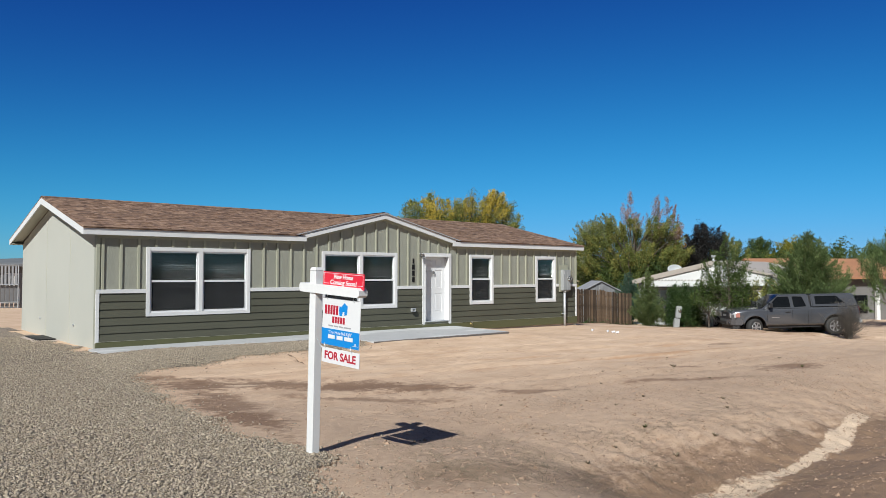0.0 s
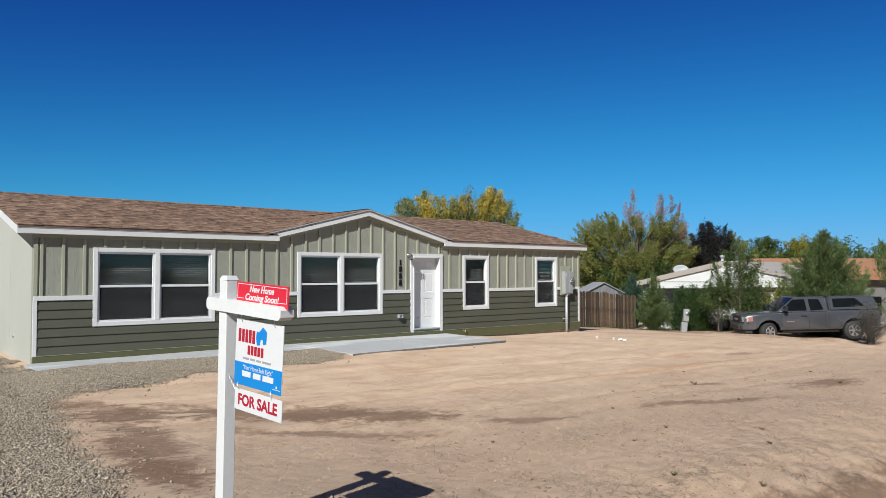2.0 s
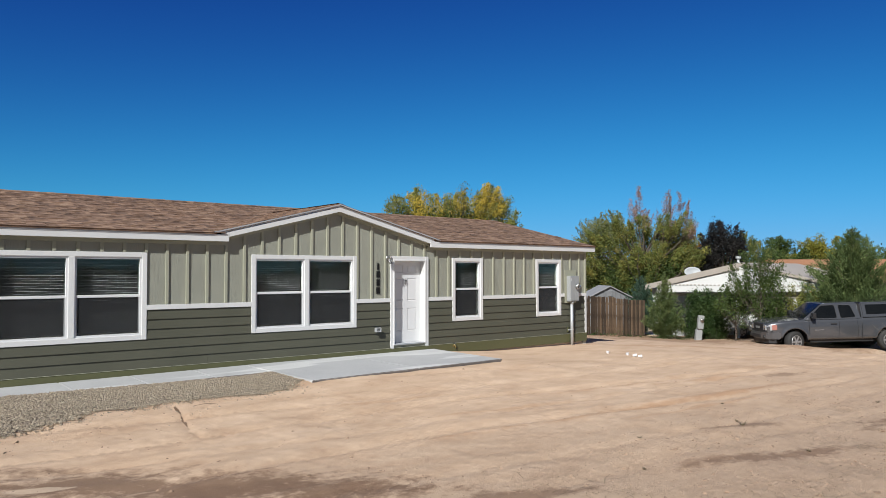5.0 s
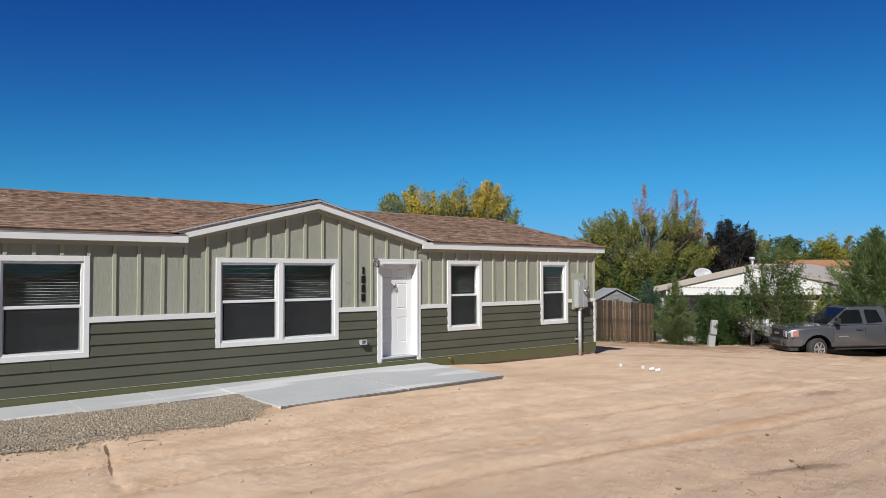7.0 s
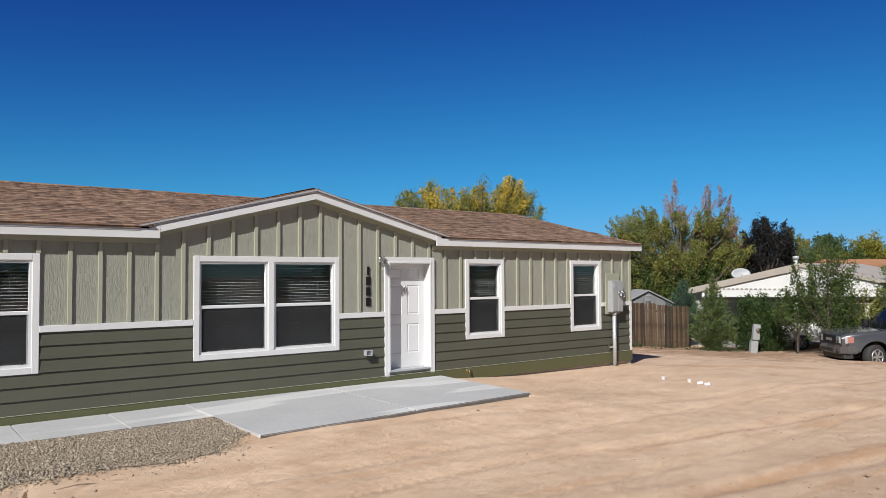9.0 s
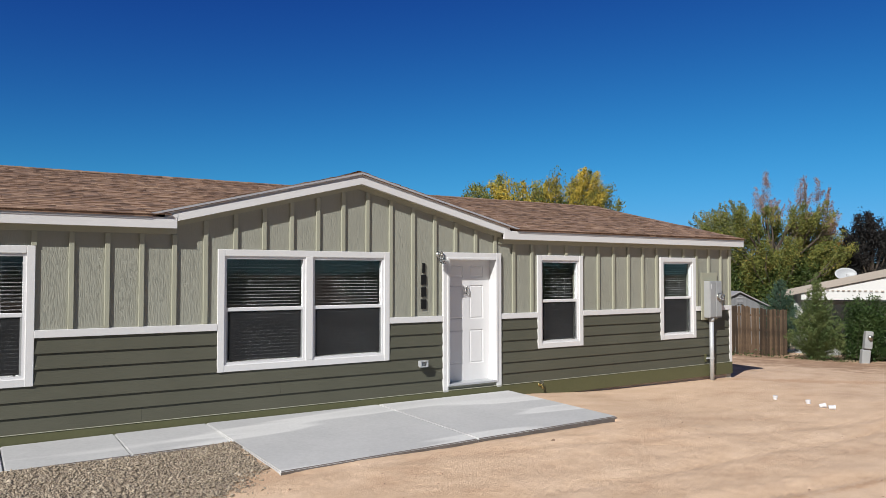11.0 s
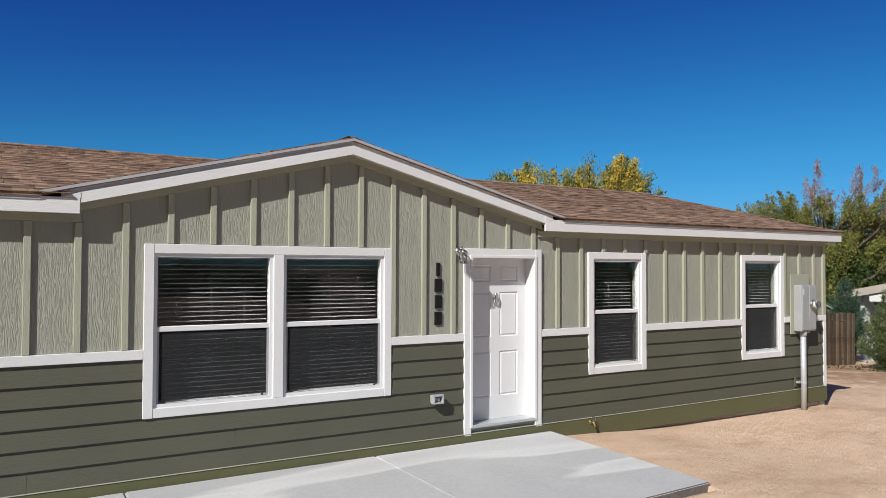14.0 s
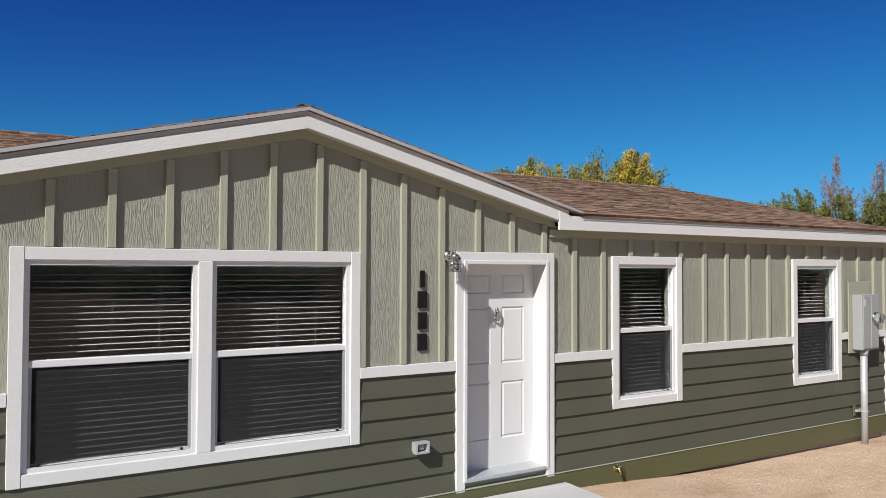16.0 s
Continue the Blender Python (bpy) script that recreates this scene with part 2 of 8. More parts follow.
def part(name, bm, material, parent, label="", smooth=False):
    ob = new(name, mesh_of(name, bm, material, smooth))
    if parent:
        ob.parent = parent
    return tagged(ob, label)


def shared(name, me, parent, m):
    ob = new(name, me)
    ob.parent = parent
    ob.matrix_basis = m
    return ob


def thing(name, label, category, group="", at=None, kind=""):
    ob = new(name)
    ob.empty_display_size = 0.2
    if at:
        ob.matrix_world = at
    return tagged(ob, label, category, group, kind)


def solo(name, bm, material, label, category, group="", kind="", smooth=False):
    ob = new(name, mesh_of(name, bm, material, smooth))
    return tagged(ob, label, category, group, kind)


# ---- ground ----
def step(a, b, v):
    t = np.clip((v - a) / (b - a), 0, 1)
    return t * t * (3 - 2 * t)


def wobble(x, y, s, seed=0.0):
    """Smooth cheap noise of two coordinates, about -1 to 1."""
    out = 0
    for k, (a, b, p) in enumerate(((1.0, 0.31, 0.7), (-0.47, 0.93, 2.1), (0.78, -0.66, 4.4), (0.21, 1.13, 1.3), (-1.21, -0.35, 3.2))):
        out = out + np.sin((a * x + b * y) * s * (1 + 0.27 * k) + p + seed * (k + 1))
    return out / 3.2


LATTICE = np.random.default_rng(77).uniform(-1, 1, (256, 256))


def lumps(x, y, s, seed=0):
    """Value noise of random lumps, s to the metre."""
    u, v = np.asarray(x, float) * s + 13.7 * seed, np.asarray(y, float) * s + 7.3 * seed
    i, j = np.floor(u).astype(int), np.floor(v).astype(int)
    f, g = u - i, v - j
    f, g = f * f * (3 - 2 * f), g * g * (3 - 2 * g)
    at = lambda a, b: LATTICE[a % 256, b % 256]
    return (at(i, j) * (1 - f) + at(i + 1, j) * f) * (1 - g) + (at(i, j + 1) * (1 - f) + at(i + 1, j + 1) * f) * g


def ground_z(x, y):
    x, y = np.asarray(x, float), np.asarray(y, float)
    z = -0.13 - 0.009 * np.clip(x + 10, 0, 17.3)
    z = z - 0.020 * np.clip(-y - 1, 0, 12) * step(-11.2, -7.5, x)
    z = z - 0.062 * np.clip(x - 7.3, 0, 14) - 0.012 * np.clip(x - 21.3, 0, 60)
    z = z + 0.075 * step(-5.2, -2.6, y) * (1 - step(1.3, 4.0, x)) * step(-10.4, -8.5, x) * (1 - step(0.5, 2.0, y))
    under = ((x > -9.8) & (x < 1.3) & (y > -1.15) & (y < 0.1)) | ((x > -3.75) & (x < 1.28) & (y > -2.6) & (y < 0.1))
    z = z + 0.055 * step(-4.4, -3.0, y) * (1 - step(-0.6, 0.4, y)) * step(-4.6, -3.4, x) * (1 - step(1.6, 3.4, x))
    z = z - 0.16 * under
    z = z - 0.020 * np.clip(y - 1, 0, 15) * step(8, 14, x)
    ditch_y = -13.75 + 0.10 * (x + 4) + 0.25 * np.sin(x * 0.6)
    z = z - 0.40 * np.exp(-(((y - ditch_y) / 0.95) ** 2)) * step(-10.0, -7.0, x) * (1 - step(7, 14, x))
    along, off = -0.729 * (x - 18.7) + 0.685 * (y + 3.8), -0.685 * (x - 18.7) - 0.729 * (y + 3.8)
    z = z + (0.12 + 0.10 * lumps(x, y, 0.9, 5)) * np.exp(-((off / 0.7) ** 2)) * (1 - step(3.0, 5.5, np.abs(along)))
    z = z + 0.07 * lumps(x, y, 0.55, 6) * step(8.0, 10.5, x) * (1 - step(19.0, 22.0, x)) * step(-9.0, -6.0, y) * (1 - step(7.0, 10.0, y))
    near = (1 - step(18, 40, np.abs(x))) * (1 - step(20, 40, np.abs(y)))
    z = z + near * 0.018 * wobble(x, y, 1.3) * step(-0.5, -4.0, y)
    return z


def bare_z(x, y):
    """The fine relief of the bare soil: wheel ruts, clods and scuffs."""
    soil = step(-1.2, -3.5, y) * step(-11.0, -9.0, x) * (1 - step(14, 20, x))
    along = x * 0.82 + y * -0.25
    across = y + 0.05 * x + 0.12 * np.sin(x * 0.45)
    rut = 0
    for c, w, d in ((-7.45, 0.13, 0.034), (-5.6, 0.12, 0.026), (-8.75, 0.13, 0.020), (-6.35, 0.10, 0.016), (-4.3, 0.13, 0.020), (-9.9, 0.15, 0.018), (-3.4, 0.12, 0.014)):
        u = across - c - 0.25 * np.sin(x * 0.31 + c * 3)
        rut = rut - d * np.exp(-((u / w) ** 2)) * (1 + (0.7 if c in (-5.6, -4.3) else 0.25) * np.sin(x * 46 + 5 * np.abs(u) / w)) + 0.5 * d * np.exp(-(((np.abs(u) - 2 * w) / w) ** 2))
    bank = step(-11.0, -13.0, y) * (1 - step(-15.5, -16.5, y)) * step(-9.5, -7.5, x)
    clod = 0.020 * lumps(x, y, 1.7, 1) * (0.5 + bank * 1.2) + 0.008 * lumps(x, y, 5.5, 2) * (0.3 + bank * 2.2)
    scuff = (0.005 * lumps(x, y, 6.5, 3) + 0.004 * lumps(x, y, 11.0, 4)) * (0.7 + bank * 1.4)
    # cracks washed out beside the gravel
    crack = 0
    for line in (((-6.50, -3.30), (-6.62, -3.90), (-6.78, -4.55), (-6.84, -5.20)), ((-6.15, -3.75), (-6.05, -3.45), (-5.65, -3.38), (-4.9, -3.30))):
        for (ax, ay), (bx, by) in zip(line, line[1:]):
            px, py = x + 0.05 * wobble(x, y, 7.0, 3.0) - ax, y + 0.05 * wobble(x, y, 6.0, 5.0) - ay
            dx, dy = bx - ax, by - ay
            u = np.clip((px * dx + py * dy) / (dx * dx + dy * dy), 0, 1)
            d = np.hypot(px - u * dx, py - u * dy)
            crack = np.minimum(crack, -0.022 * np.exp(-((d / 0.04) ** 2))) + 0 * d
    return soil * (rut + clod + scuff) + crack * step(-2.7, -3.2, y)


def span(lo, hi, n, ends):
    a = np.linspace(lo, hi, n)
    far = [3000, 1200, 500, 220, 110, 60, 38, 26, 18, 12, 8, 5, 3, 1.5, 0.6]
    return np.concatenate([[lo - f for f in far], a, [hi + f for f in far[::-1]]])


def grid_mesh(name, xs, ys, height, material):
    X, Y = np.meshgrid(xs, ys)
    Z = height(X, Y)
    co = np.stack([X, Y, Z], -1).reshape(-1, 3)
    w = len(xs)
    i = (np.arange(len(ys) - 1)[:, None] * w + np.arange(w - 1)[None, :]).ravel()
    faces = np.stack([i, i + 1, i + w + 1, i + w], -1)
    me = bpy.data.meshes.new(name)
    me.vertices.add(len(co))
    me.vertices.foreach_set("co", co.ravel())
    me.loops.add(faces.size)
    me.loops.foreach_set("vertex_index", faces.ravel().astype(np.int32))
    me.polygons.add(len(faces))
    me.polygons.foreach_set("loop_start", np.arange(len(faces), dtype=np.int32) * 4)
    me.polygons.foreach_set("use_smooth", np.ones(len(faces), bool))
    me.update(calc_edges=True)
    me.materials.append(material)
    return me


def soil_material():
    m, n, l, b = nodes_of("sandy_soil")
    co = n.new("ShaderNodeTexCoord").outputs["Object"]
    sep = n.new("ShaderNodeSeparateXYZ")
    l.new(co, sep.inputs[0])
    broad = noise_node(n, l, co, 0.22, 5.0, 0.6)
    mid = noise_node(n, l, co, 1.5, 7.0, 0.65, (0.75, 1.3, 1.0))
    scuff = noise_node(n, l, co, 7.0, 6.0, 0.65, (0.85, 1.2, 1.0))
    fine = noise_node(n, l, co, 55.0, 8.0, 0.75)
    dry = n.new("ShaderNodeMapRange")
    dry.inputs["From Min"].default_value, dry.inputs["From Max"].default_value = -10.5, -6.0
    l.new(sep.outputs["Y"], dry.inputs["Value"])
    col = ramp(n, l, broad, [(0.30, (0.387, 0.274, 0.194)), (0.5, (0.429, 0.310, 0.222)), (0.7, (0.464, 0.341, 0.249))])
    col = mix(n, l, 0.45, col, ramp(n, l, mid, [(0.25, (0.302, 0.202, 0.136)), (0.45, (0.422, 0.304, 0.220)), (0.75, (0.480, 0.360, 0.268))]))
    col = mix(n, l, 0.30, col, ramp(n, l, scuff, [(0.30, (0.271, 0.178, 0.118)), (0.55, (0.422, 0.304, 0.220)), (0.8, (0.495, 0.376, 0.282))]))
    col = mix(n, l, calc(n, l, "MULTIPLY", dry.outputs[0], 0.6), col, ramp(n, l, mid, [(0.30, (0.470, 0.310, 0.205)), (0.48, (0.600, 0.430, 0.305)), (0.70, (0.720, 0.545, 0.410))]))
    # damp, trodden patches with shapes of their own
    edge = calc(n, l, "SUBTRACT", calc(n, l, "ADD", calc(n, l, "MULTIPLY", mid, 0.9), calc(n, l, "MULTIPLY", scuff, 0.7)), 0.8)
    def patch(col, cx, cy, a, rx, ry, k, colour, soft=0.45, rag=2.4):
        mp = n.new("ShaderNodeMapping")
        mp.vector_type = "TEXTURE"
        mp.inputs["Location"].default_value = (cx, cy, 0)
        mp.inputs["Rotation"].default_value = (0, 0, radians(a))
        mp.inputs["Scale"].default_value = (rx, ry, 400.0)
        l.new(co, mp.inputs["Vector"])
        ln = n.new("ShaderNodeVectorMath")
        ln.operation = "LENGTH"
        l.new(mp.outputs[0], ln.inputs[0])
        d = calc(n, l, "ADD", ln.outputs["Value"], calc(n, l, "MULTIPLY", edge, rag))
        f = ramp(n, l, d, [(1.0 - soft, (k, k, k)), (1.0, (0, 0, 0))])
        return mix(n, l, f, col, colour)

    damp = ((-8.1, -7.05, -38, 2.9, 0.62, 0.9), (-6.9, -8.1, -32, 1.5, 0.36, 0.85), (-8.0, -8.7, -34, 1.6, 0.26, 0.75), (-10.2, -8.6, 80, 2.2, 0.5, 0.85), (-10.0, -5.6, -50, 1.3, 0.5, 0.6), (-5.1, -9.5, -20, 1.0, 0.17, 0.75), (-1.4, -10.3, -16, 1.6, 0.22, 0.8), (2.4, -10.45, -8, 1.5, 0.34, 0.9), (-0.3, -9.15, -20, 0.8, 0.16, 0.65), (5.8, -6.85, -8, 0.9, 0.2, 0.6), (-9.7, -6.5, -30, 1.1, 0.42, 0.95), (-10.45, -9.6, 88, 1.6, 0.30, 0.95))
    tracks = ((1.0, -7.42, -3.4, 6.5, 0.17, 0.62), (2.2, -5.88, -6.5, 3.6, 0.10, 0.45), (1.0, -7.95, -3.0, 4.0, 0.07, 0.35), (3.6, -6.3, -8, 2.4, 0.12, 0.45), (-2.4, -6.2, -4, 2.2, 0.07, 0.35), (-3.4, -4.6, -6, 1.8, 0.10, 0.35), (9.5, -1.2, -24, 4.5, 0.35, 0.55))
    rough = ((15.5, 3.4, -35, 11.0, 3.6, 0.85), (17.5, -2.6, -42, 6.0, 1.5, 0.7), (18.0, 6.5, -30, 9.0, 4.5, 0.95), (-9.8, -13.1, 15, 0.9, 0.5, 0.45), (-6.0, -13.1, -5, 1.6, 0.4, 0.5))
    for q in rough:
        col = patch(col, *q, (0.270, 0.165, 0.103), 0.8, 2.6)
    for q in tracks:
        col = patch(col, *q, (0.400, 0.232, 0.128), 0.7, 2.0)
    for q in damp:
        col = patch(col, *q[:5], q[5] * 0.95, (0.180, 0.108, 0.068), 0.55)
    for q in ((-6.56, -3.6, 79, 0.34, 0.030, 0.95), (-6.70, -4.25, 77, 0.36, 0.022, 0.9), (-6.06, -3.45, 12, 0.26, 0.026, 0.8)):
        col = patch(col, *q, (0.130, 0.075, 0.045), 0.3, 1.4)
    # the ditch bank is browner
    bank = n.new("ShaderNodeMapRange")
    bank.inputs["From Min"].default_value, bank.inputs["From Max"].default_value = -12.85, -13.35
    bank.inputs["To Max"].default_value = 0.9
    l.new(calc(n, l, "ADD", sep.outputs["Y"], calc(n, l, "MULTIPLY", edge, 1.8)), bank.inputs["Value"])
    right = n.new("ShaderNodeMapRange")
    right.inputs["From Min"].default_value, right.inputs["From Max"].default_value = -9.8, -8.2
    l.new(sep.outputs["X"], right.inputs["Value"])
    col = mix(n, l, calc(n, l, "MULTIPLY", bank.outputs[0], right.outputs[0]), col, ramp(n, l, mid, [(0.3, (0.135, 0.085, 0.055)), (0.55, (0.205, 0.130, 0.082)), (0.75, (0.290, 0.185, 0.100))]))
    # pale dried silt along the ditch bottom; the last is a pale patch away from it
    for q in ((-6.6, -13.98, 3, 1.15, 0.32, 0.85), (-4.7, -13.84, 6, 1.3, 0.11, 0.9), (-2.9, -13.56, 13, 1.4, 0.18, 0.95), (-1.3, -13.22, 9, 0.9, 0.14, 0.85), (-9.05, -6.6, -22, 0.36, 0.11, 0.7)):
        col = patch(col, *q, (0.600, 0.470, 0.355), 0.2, 1.5)
    # grit and pale pebbles
    vor = n.new("ShaderNodeTexVoronoi")
    vor.inputs["Scale"].default_value = 17.0
    l.new(co, vor.inputs["Vector"])
    sepc = n.new("ShaderNodeSeparateColor")
    l.new(vor.outputs["Color"], sepc.inputs[0])
    grit = calc(n, l, "MULTIPLY", ramp(n, l, vor.outputs["Distance"], [(0.05, (1, 1, 1)), (0.22, (0, 0, 0))]), calc(n, l, "GREATER_THAN", sepc.outputs[0], 0.88))
    col = mix(n, l, calc(n, l, "MULTIPLY", grit, 0.28), col, ramp(n, l, sepc.outputs[1], [(0.0, (0.16, 0.105, 0.075)), (1.0, (0.40, 0.30, 0.22))]))
    col = mix(n, l, 1.0, col, ramp(n, l, fine, [(0.3, (0.92, 0.915, 0.91)), (0.7, (1.07, 1.075, 1.08))]), "MULTIPLY")
    col = mix(n, l, 1.0, col, (1.0, 0.985, 0.93), "MULTIPLY")
    l.new(col, b.inputs["Base Color"])
    b.inputs["Roughness"].default_value = 0.95
    h = calc(n, l, "ADD", calc(n, l, "ADD", calc(n, l, "MULTIPLY", mid, 1.0), calc(n, l, "MULTIPLY", scuff, 0.8)), calc(n, l, "MULTIPLY", fine, 0.5))
    bump(n, l, h, 0.9, 0.026, b)
    return m


M_SOIL = soil_material()
xs = np.concatenate([span(-17, -12, 30, 0)[:-15], np.linspace(-11.95, 7.0, 380), span(7.08, 24, 110, 0)[15:]])
ys = np.concatenate([span(-19, -14.6, 30, 0)[:-15], np.linspace(-14.55, -2.2, 250), span(-2.1, 12, 120, 0)[15:]])
ground = new("ground", grid_mesh("ground", xs, ys, lambda x, y: ground_z(x, y) + bare_z(x, y), M_SOIL))
tagged(ground, "bare pinkish sandy soil with wheel ruts and damp streaks", "ground", kind="structure")


def gz(x, y):
    return float(ground_z(x, y) + bare_z(x, y))


# ---- the house ----
X0, X1, DEPTH = -9.65, 7.50, 8.18          # wall corners
SHEET, TRIM = 0.030, -0.006                 # front faces of the wall sheet and of the trim
EAVE_Y, EAVE_LO, EAVE_HI = -0.132, 2.54, 2.72
PITCH, GPITCH = 0.235, 0.247              # main roof and front gable
RAKE_L, RAKE_R = -9.98, 7.78
WAIST_LO, WAIST_HI = 1.177, 1.270
SKIRT_TOP = 0.048
GX, GHALF = -1.53, 3.0                     # the front gable's middle and half width
# openings by the outside of their trim: x0, x1, z0, z1, double
WINDOWS = [(-8.517, -5.828, 0.607, 2.287, True), (-3.647, -0.988, 0.609, 2.285, True), (2.010, 3.107, 0.625, 2.285, False), (5.229, 6.322, 0.623, 2.285, False)]
DOOR = (0.0, 1.188, 0.03, 2.303)
TW = 0.092

house = thing("house", "new single-storey sage and dark olive manufactured house with white trim", "house")


def roof_z(y):
    return EAVE_HI + PITCH * (min(y, 8.36 - y) - EAVE_Y)


def dormer_z(x):
    return EAVE_HI + 0.006 + GPITCH * (GHALF - abs(x - GX))


def front_wall():
    """The sheet behind all cladding, in panels round the openings, up to the soffit and, in the middle, to the gable."""
    holes = [(a + TW, b - TW, c + TW, d - TW) for a, b, c, d, _ in WINDOWS] + [(DOOR[0] + 0.1, DOOR[1] - 0.1, DOOR[2] + 0.09, DOOR[3] - 0.1)]
    cuts = sorted({X0, X1, *[h[0] for h in holes], *[h[1] for h in holes]})
    bm = bmesh.new()
    prism(bm, [(GX - GHALF + 0.1, 2.56), (GX + GHALF - 0.1, 2.56), (GX, dormer_z(GX) - 0.17)], SHEET, SHEET + 0.15)
    first = part("wall", bm, M_BOARD, house, "sage board-and-batten wall over dark olive lap siding")
    for a, b in zip(cuts, cuts[1:]):
        zs = [(-0.2, 2.56)]
        for h in holes:
            if h[0] <= a and b <= h[1]:
                zs = [(-0.2, h[2]), (h[3], 2.56)]
        for z0, z1 in zs:
            bm = bmesh.new()
            box(bm, a, b, SHEET, SHEET + 0.15, z0, z1)
            part("wall_panel", bm, M_BOARD, first)
    return first


wall = front_wall()


def shell():
    """End walls, back wall, floor, ceiling and inner partition."""
    for x, nm in ((X0, "end_wall"), (X1 - 0.15, "end_wall")):
        bm = bmesh.new()
        y0, y1 = SHEET + 0.15, DEPTH
        lo, hi = [], []
        out = [(SHEET + 0.004, -0.3), (y1, -0.3), (y1, 2.60), (DEPTH / 2, roof_z(DEPTH / 2) - 0.13), (SHEET + 0.004, 2.60)]
        lo = [bm.verts.new((x, y, z)) for y, z in out]
        hi = [bm.verts.new((x + 0.146, y, z)) for y, z in out]
        bm.faces.new(lo)
        bm.faces.new(hi[::-1])
        for i in range(5):
            bm.faces.new((lo[i], hi[i], hi[(i + 1) % 5], lo[(i + 1) % 5]))
        bmesh.ops.recalc_face_normals(bm, faces=bm.faces[:])
        w = part(nm, bm, M_END, house, "plain cream painted end wall with a board joint")
        if x == X0:
            for yy in (2.35, 4.9):
                part("joint_strip", soft_box(X0 - 0.006, X0 + 0.002, yy, yy + 0.008, -0.12, 2.62 + PITCH * (min(yy, DEPTH - yy) - 0.2) * 0.8, 0.001), M_SOFFIT, w)
    bm = bmesh.new()
    box(bm, X0 + 0.15, X1 - 0.15, DEPTH - 0.15, DEPTH, -0.3, 2.56)
    part("back_wall", bm, M_END, house)
    bm = bmesh.new()
    box(bm, X0 + 0.15, X1 - 0.15, SHEET + 0.152, DEPTH - 0.152, -0.05, 0.10)
    part("floor", bm, M_DARKROOM, house)
    bm = bmesh.new()
    box(bm, X0 + 0.15, X1 - 0.15, SHEET + 0.152, DEPTH - 0.152, 2.45, 2.50)
    part("ceiling", bm, M_DARKROOM, house)
    bm = bmesh.new()
    box(bm, X0 + 0.16, X1 - 0.16, 4.2, 4.3, 0.105, 2.445)
    part("partition", bm, M_DARKROOM, house)


shell()


# the two shingled slopes, the front gable's roof, fascias and soffits
def slab(pts, thick):
    bm = bmesh.new()
    hi = [bm.verts.new(p) for p in pts]
    lo = [bm.verts.new((p[0], p[1], p[2] - thick)) for p in pts]
    bm.faces.new(hi)
    bm.faces.new(lo[::-1])
    k = len(pts)
    for i in range(k):
        bm.faces.new((hi[i], lo[i], lo[(i + 1) % k], hi[(i + 1) % k]))
    bmesh.ops.recalc_face_normals(bm, faces=bm.faces[:])
    return bm


RIDGE_Y = 8.36 / 2
DRIP_Y = EAVE_Y - 0.022
zd = EAVE_HI - PITCH * 0.022
gback = EAVE_Y + (dormer_z(GX) - EAVE_HI) / PITCH
roof = part("roof", slab([(RAKE_L, DRIP_Y, zd), (GX - GHALF, DRIP_Y, zd), (GX, gback, roof_z(gback)), (GX + GHALF, DRIP_Y, zd), (RAKE_R, DRIP_Y, zd), (RAKE_R, RIDGE_Y, roof_z(RIDGE_Y)), (RAKE_L, RIDGE_Y, roof_z(RIDGE_Y))], 0.03), M_SHINGLE, house, "brown asphalt shingle roof")
part("rear_slope", slab([(RAKE_L, RIDGE_Y, roof_z(RIDGE_Y)), (RAKE_R, RIDGE_Y, roof_z(RIDGE_Y)), (RAKE_R, 8.36 - DRIP_Y, zd), (RAKE_L, 8.36 - DRIP_Y, zd)], 0.03), M_SHINGLE, roof)
for s in (-1, 1):
    e = GX + s * (GHALF + 0.02)
    part("gable_slope", slab([(e, EAVE_Y - 0.010, EAVE_HI + 0.012 - 0.012), (GX, EAVE_Y - 0.010, dormer_z(GX) + 0.012), (GX, gback, dormer_z(GX) + 0.012), (e, EAVE_Y + 0.02, EAVE_HI + 0.012 - 0.008)], 0.028), M_SHINGLE, roof)


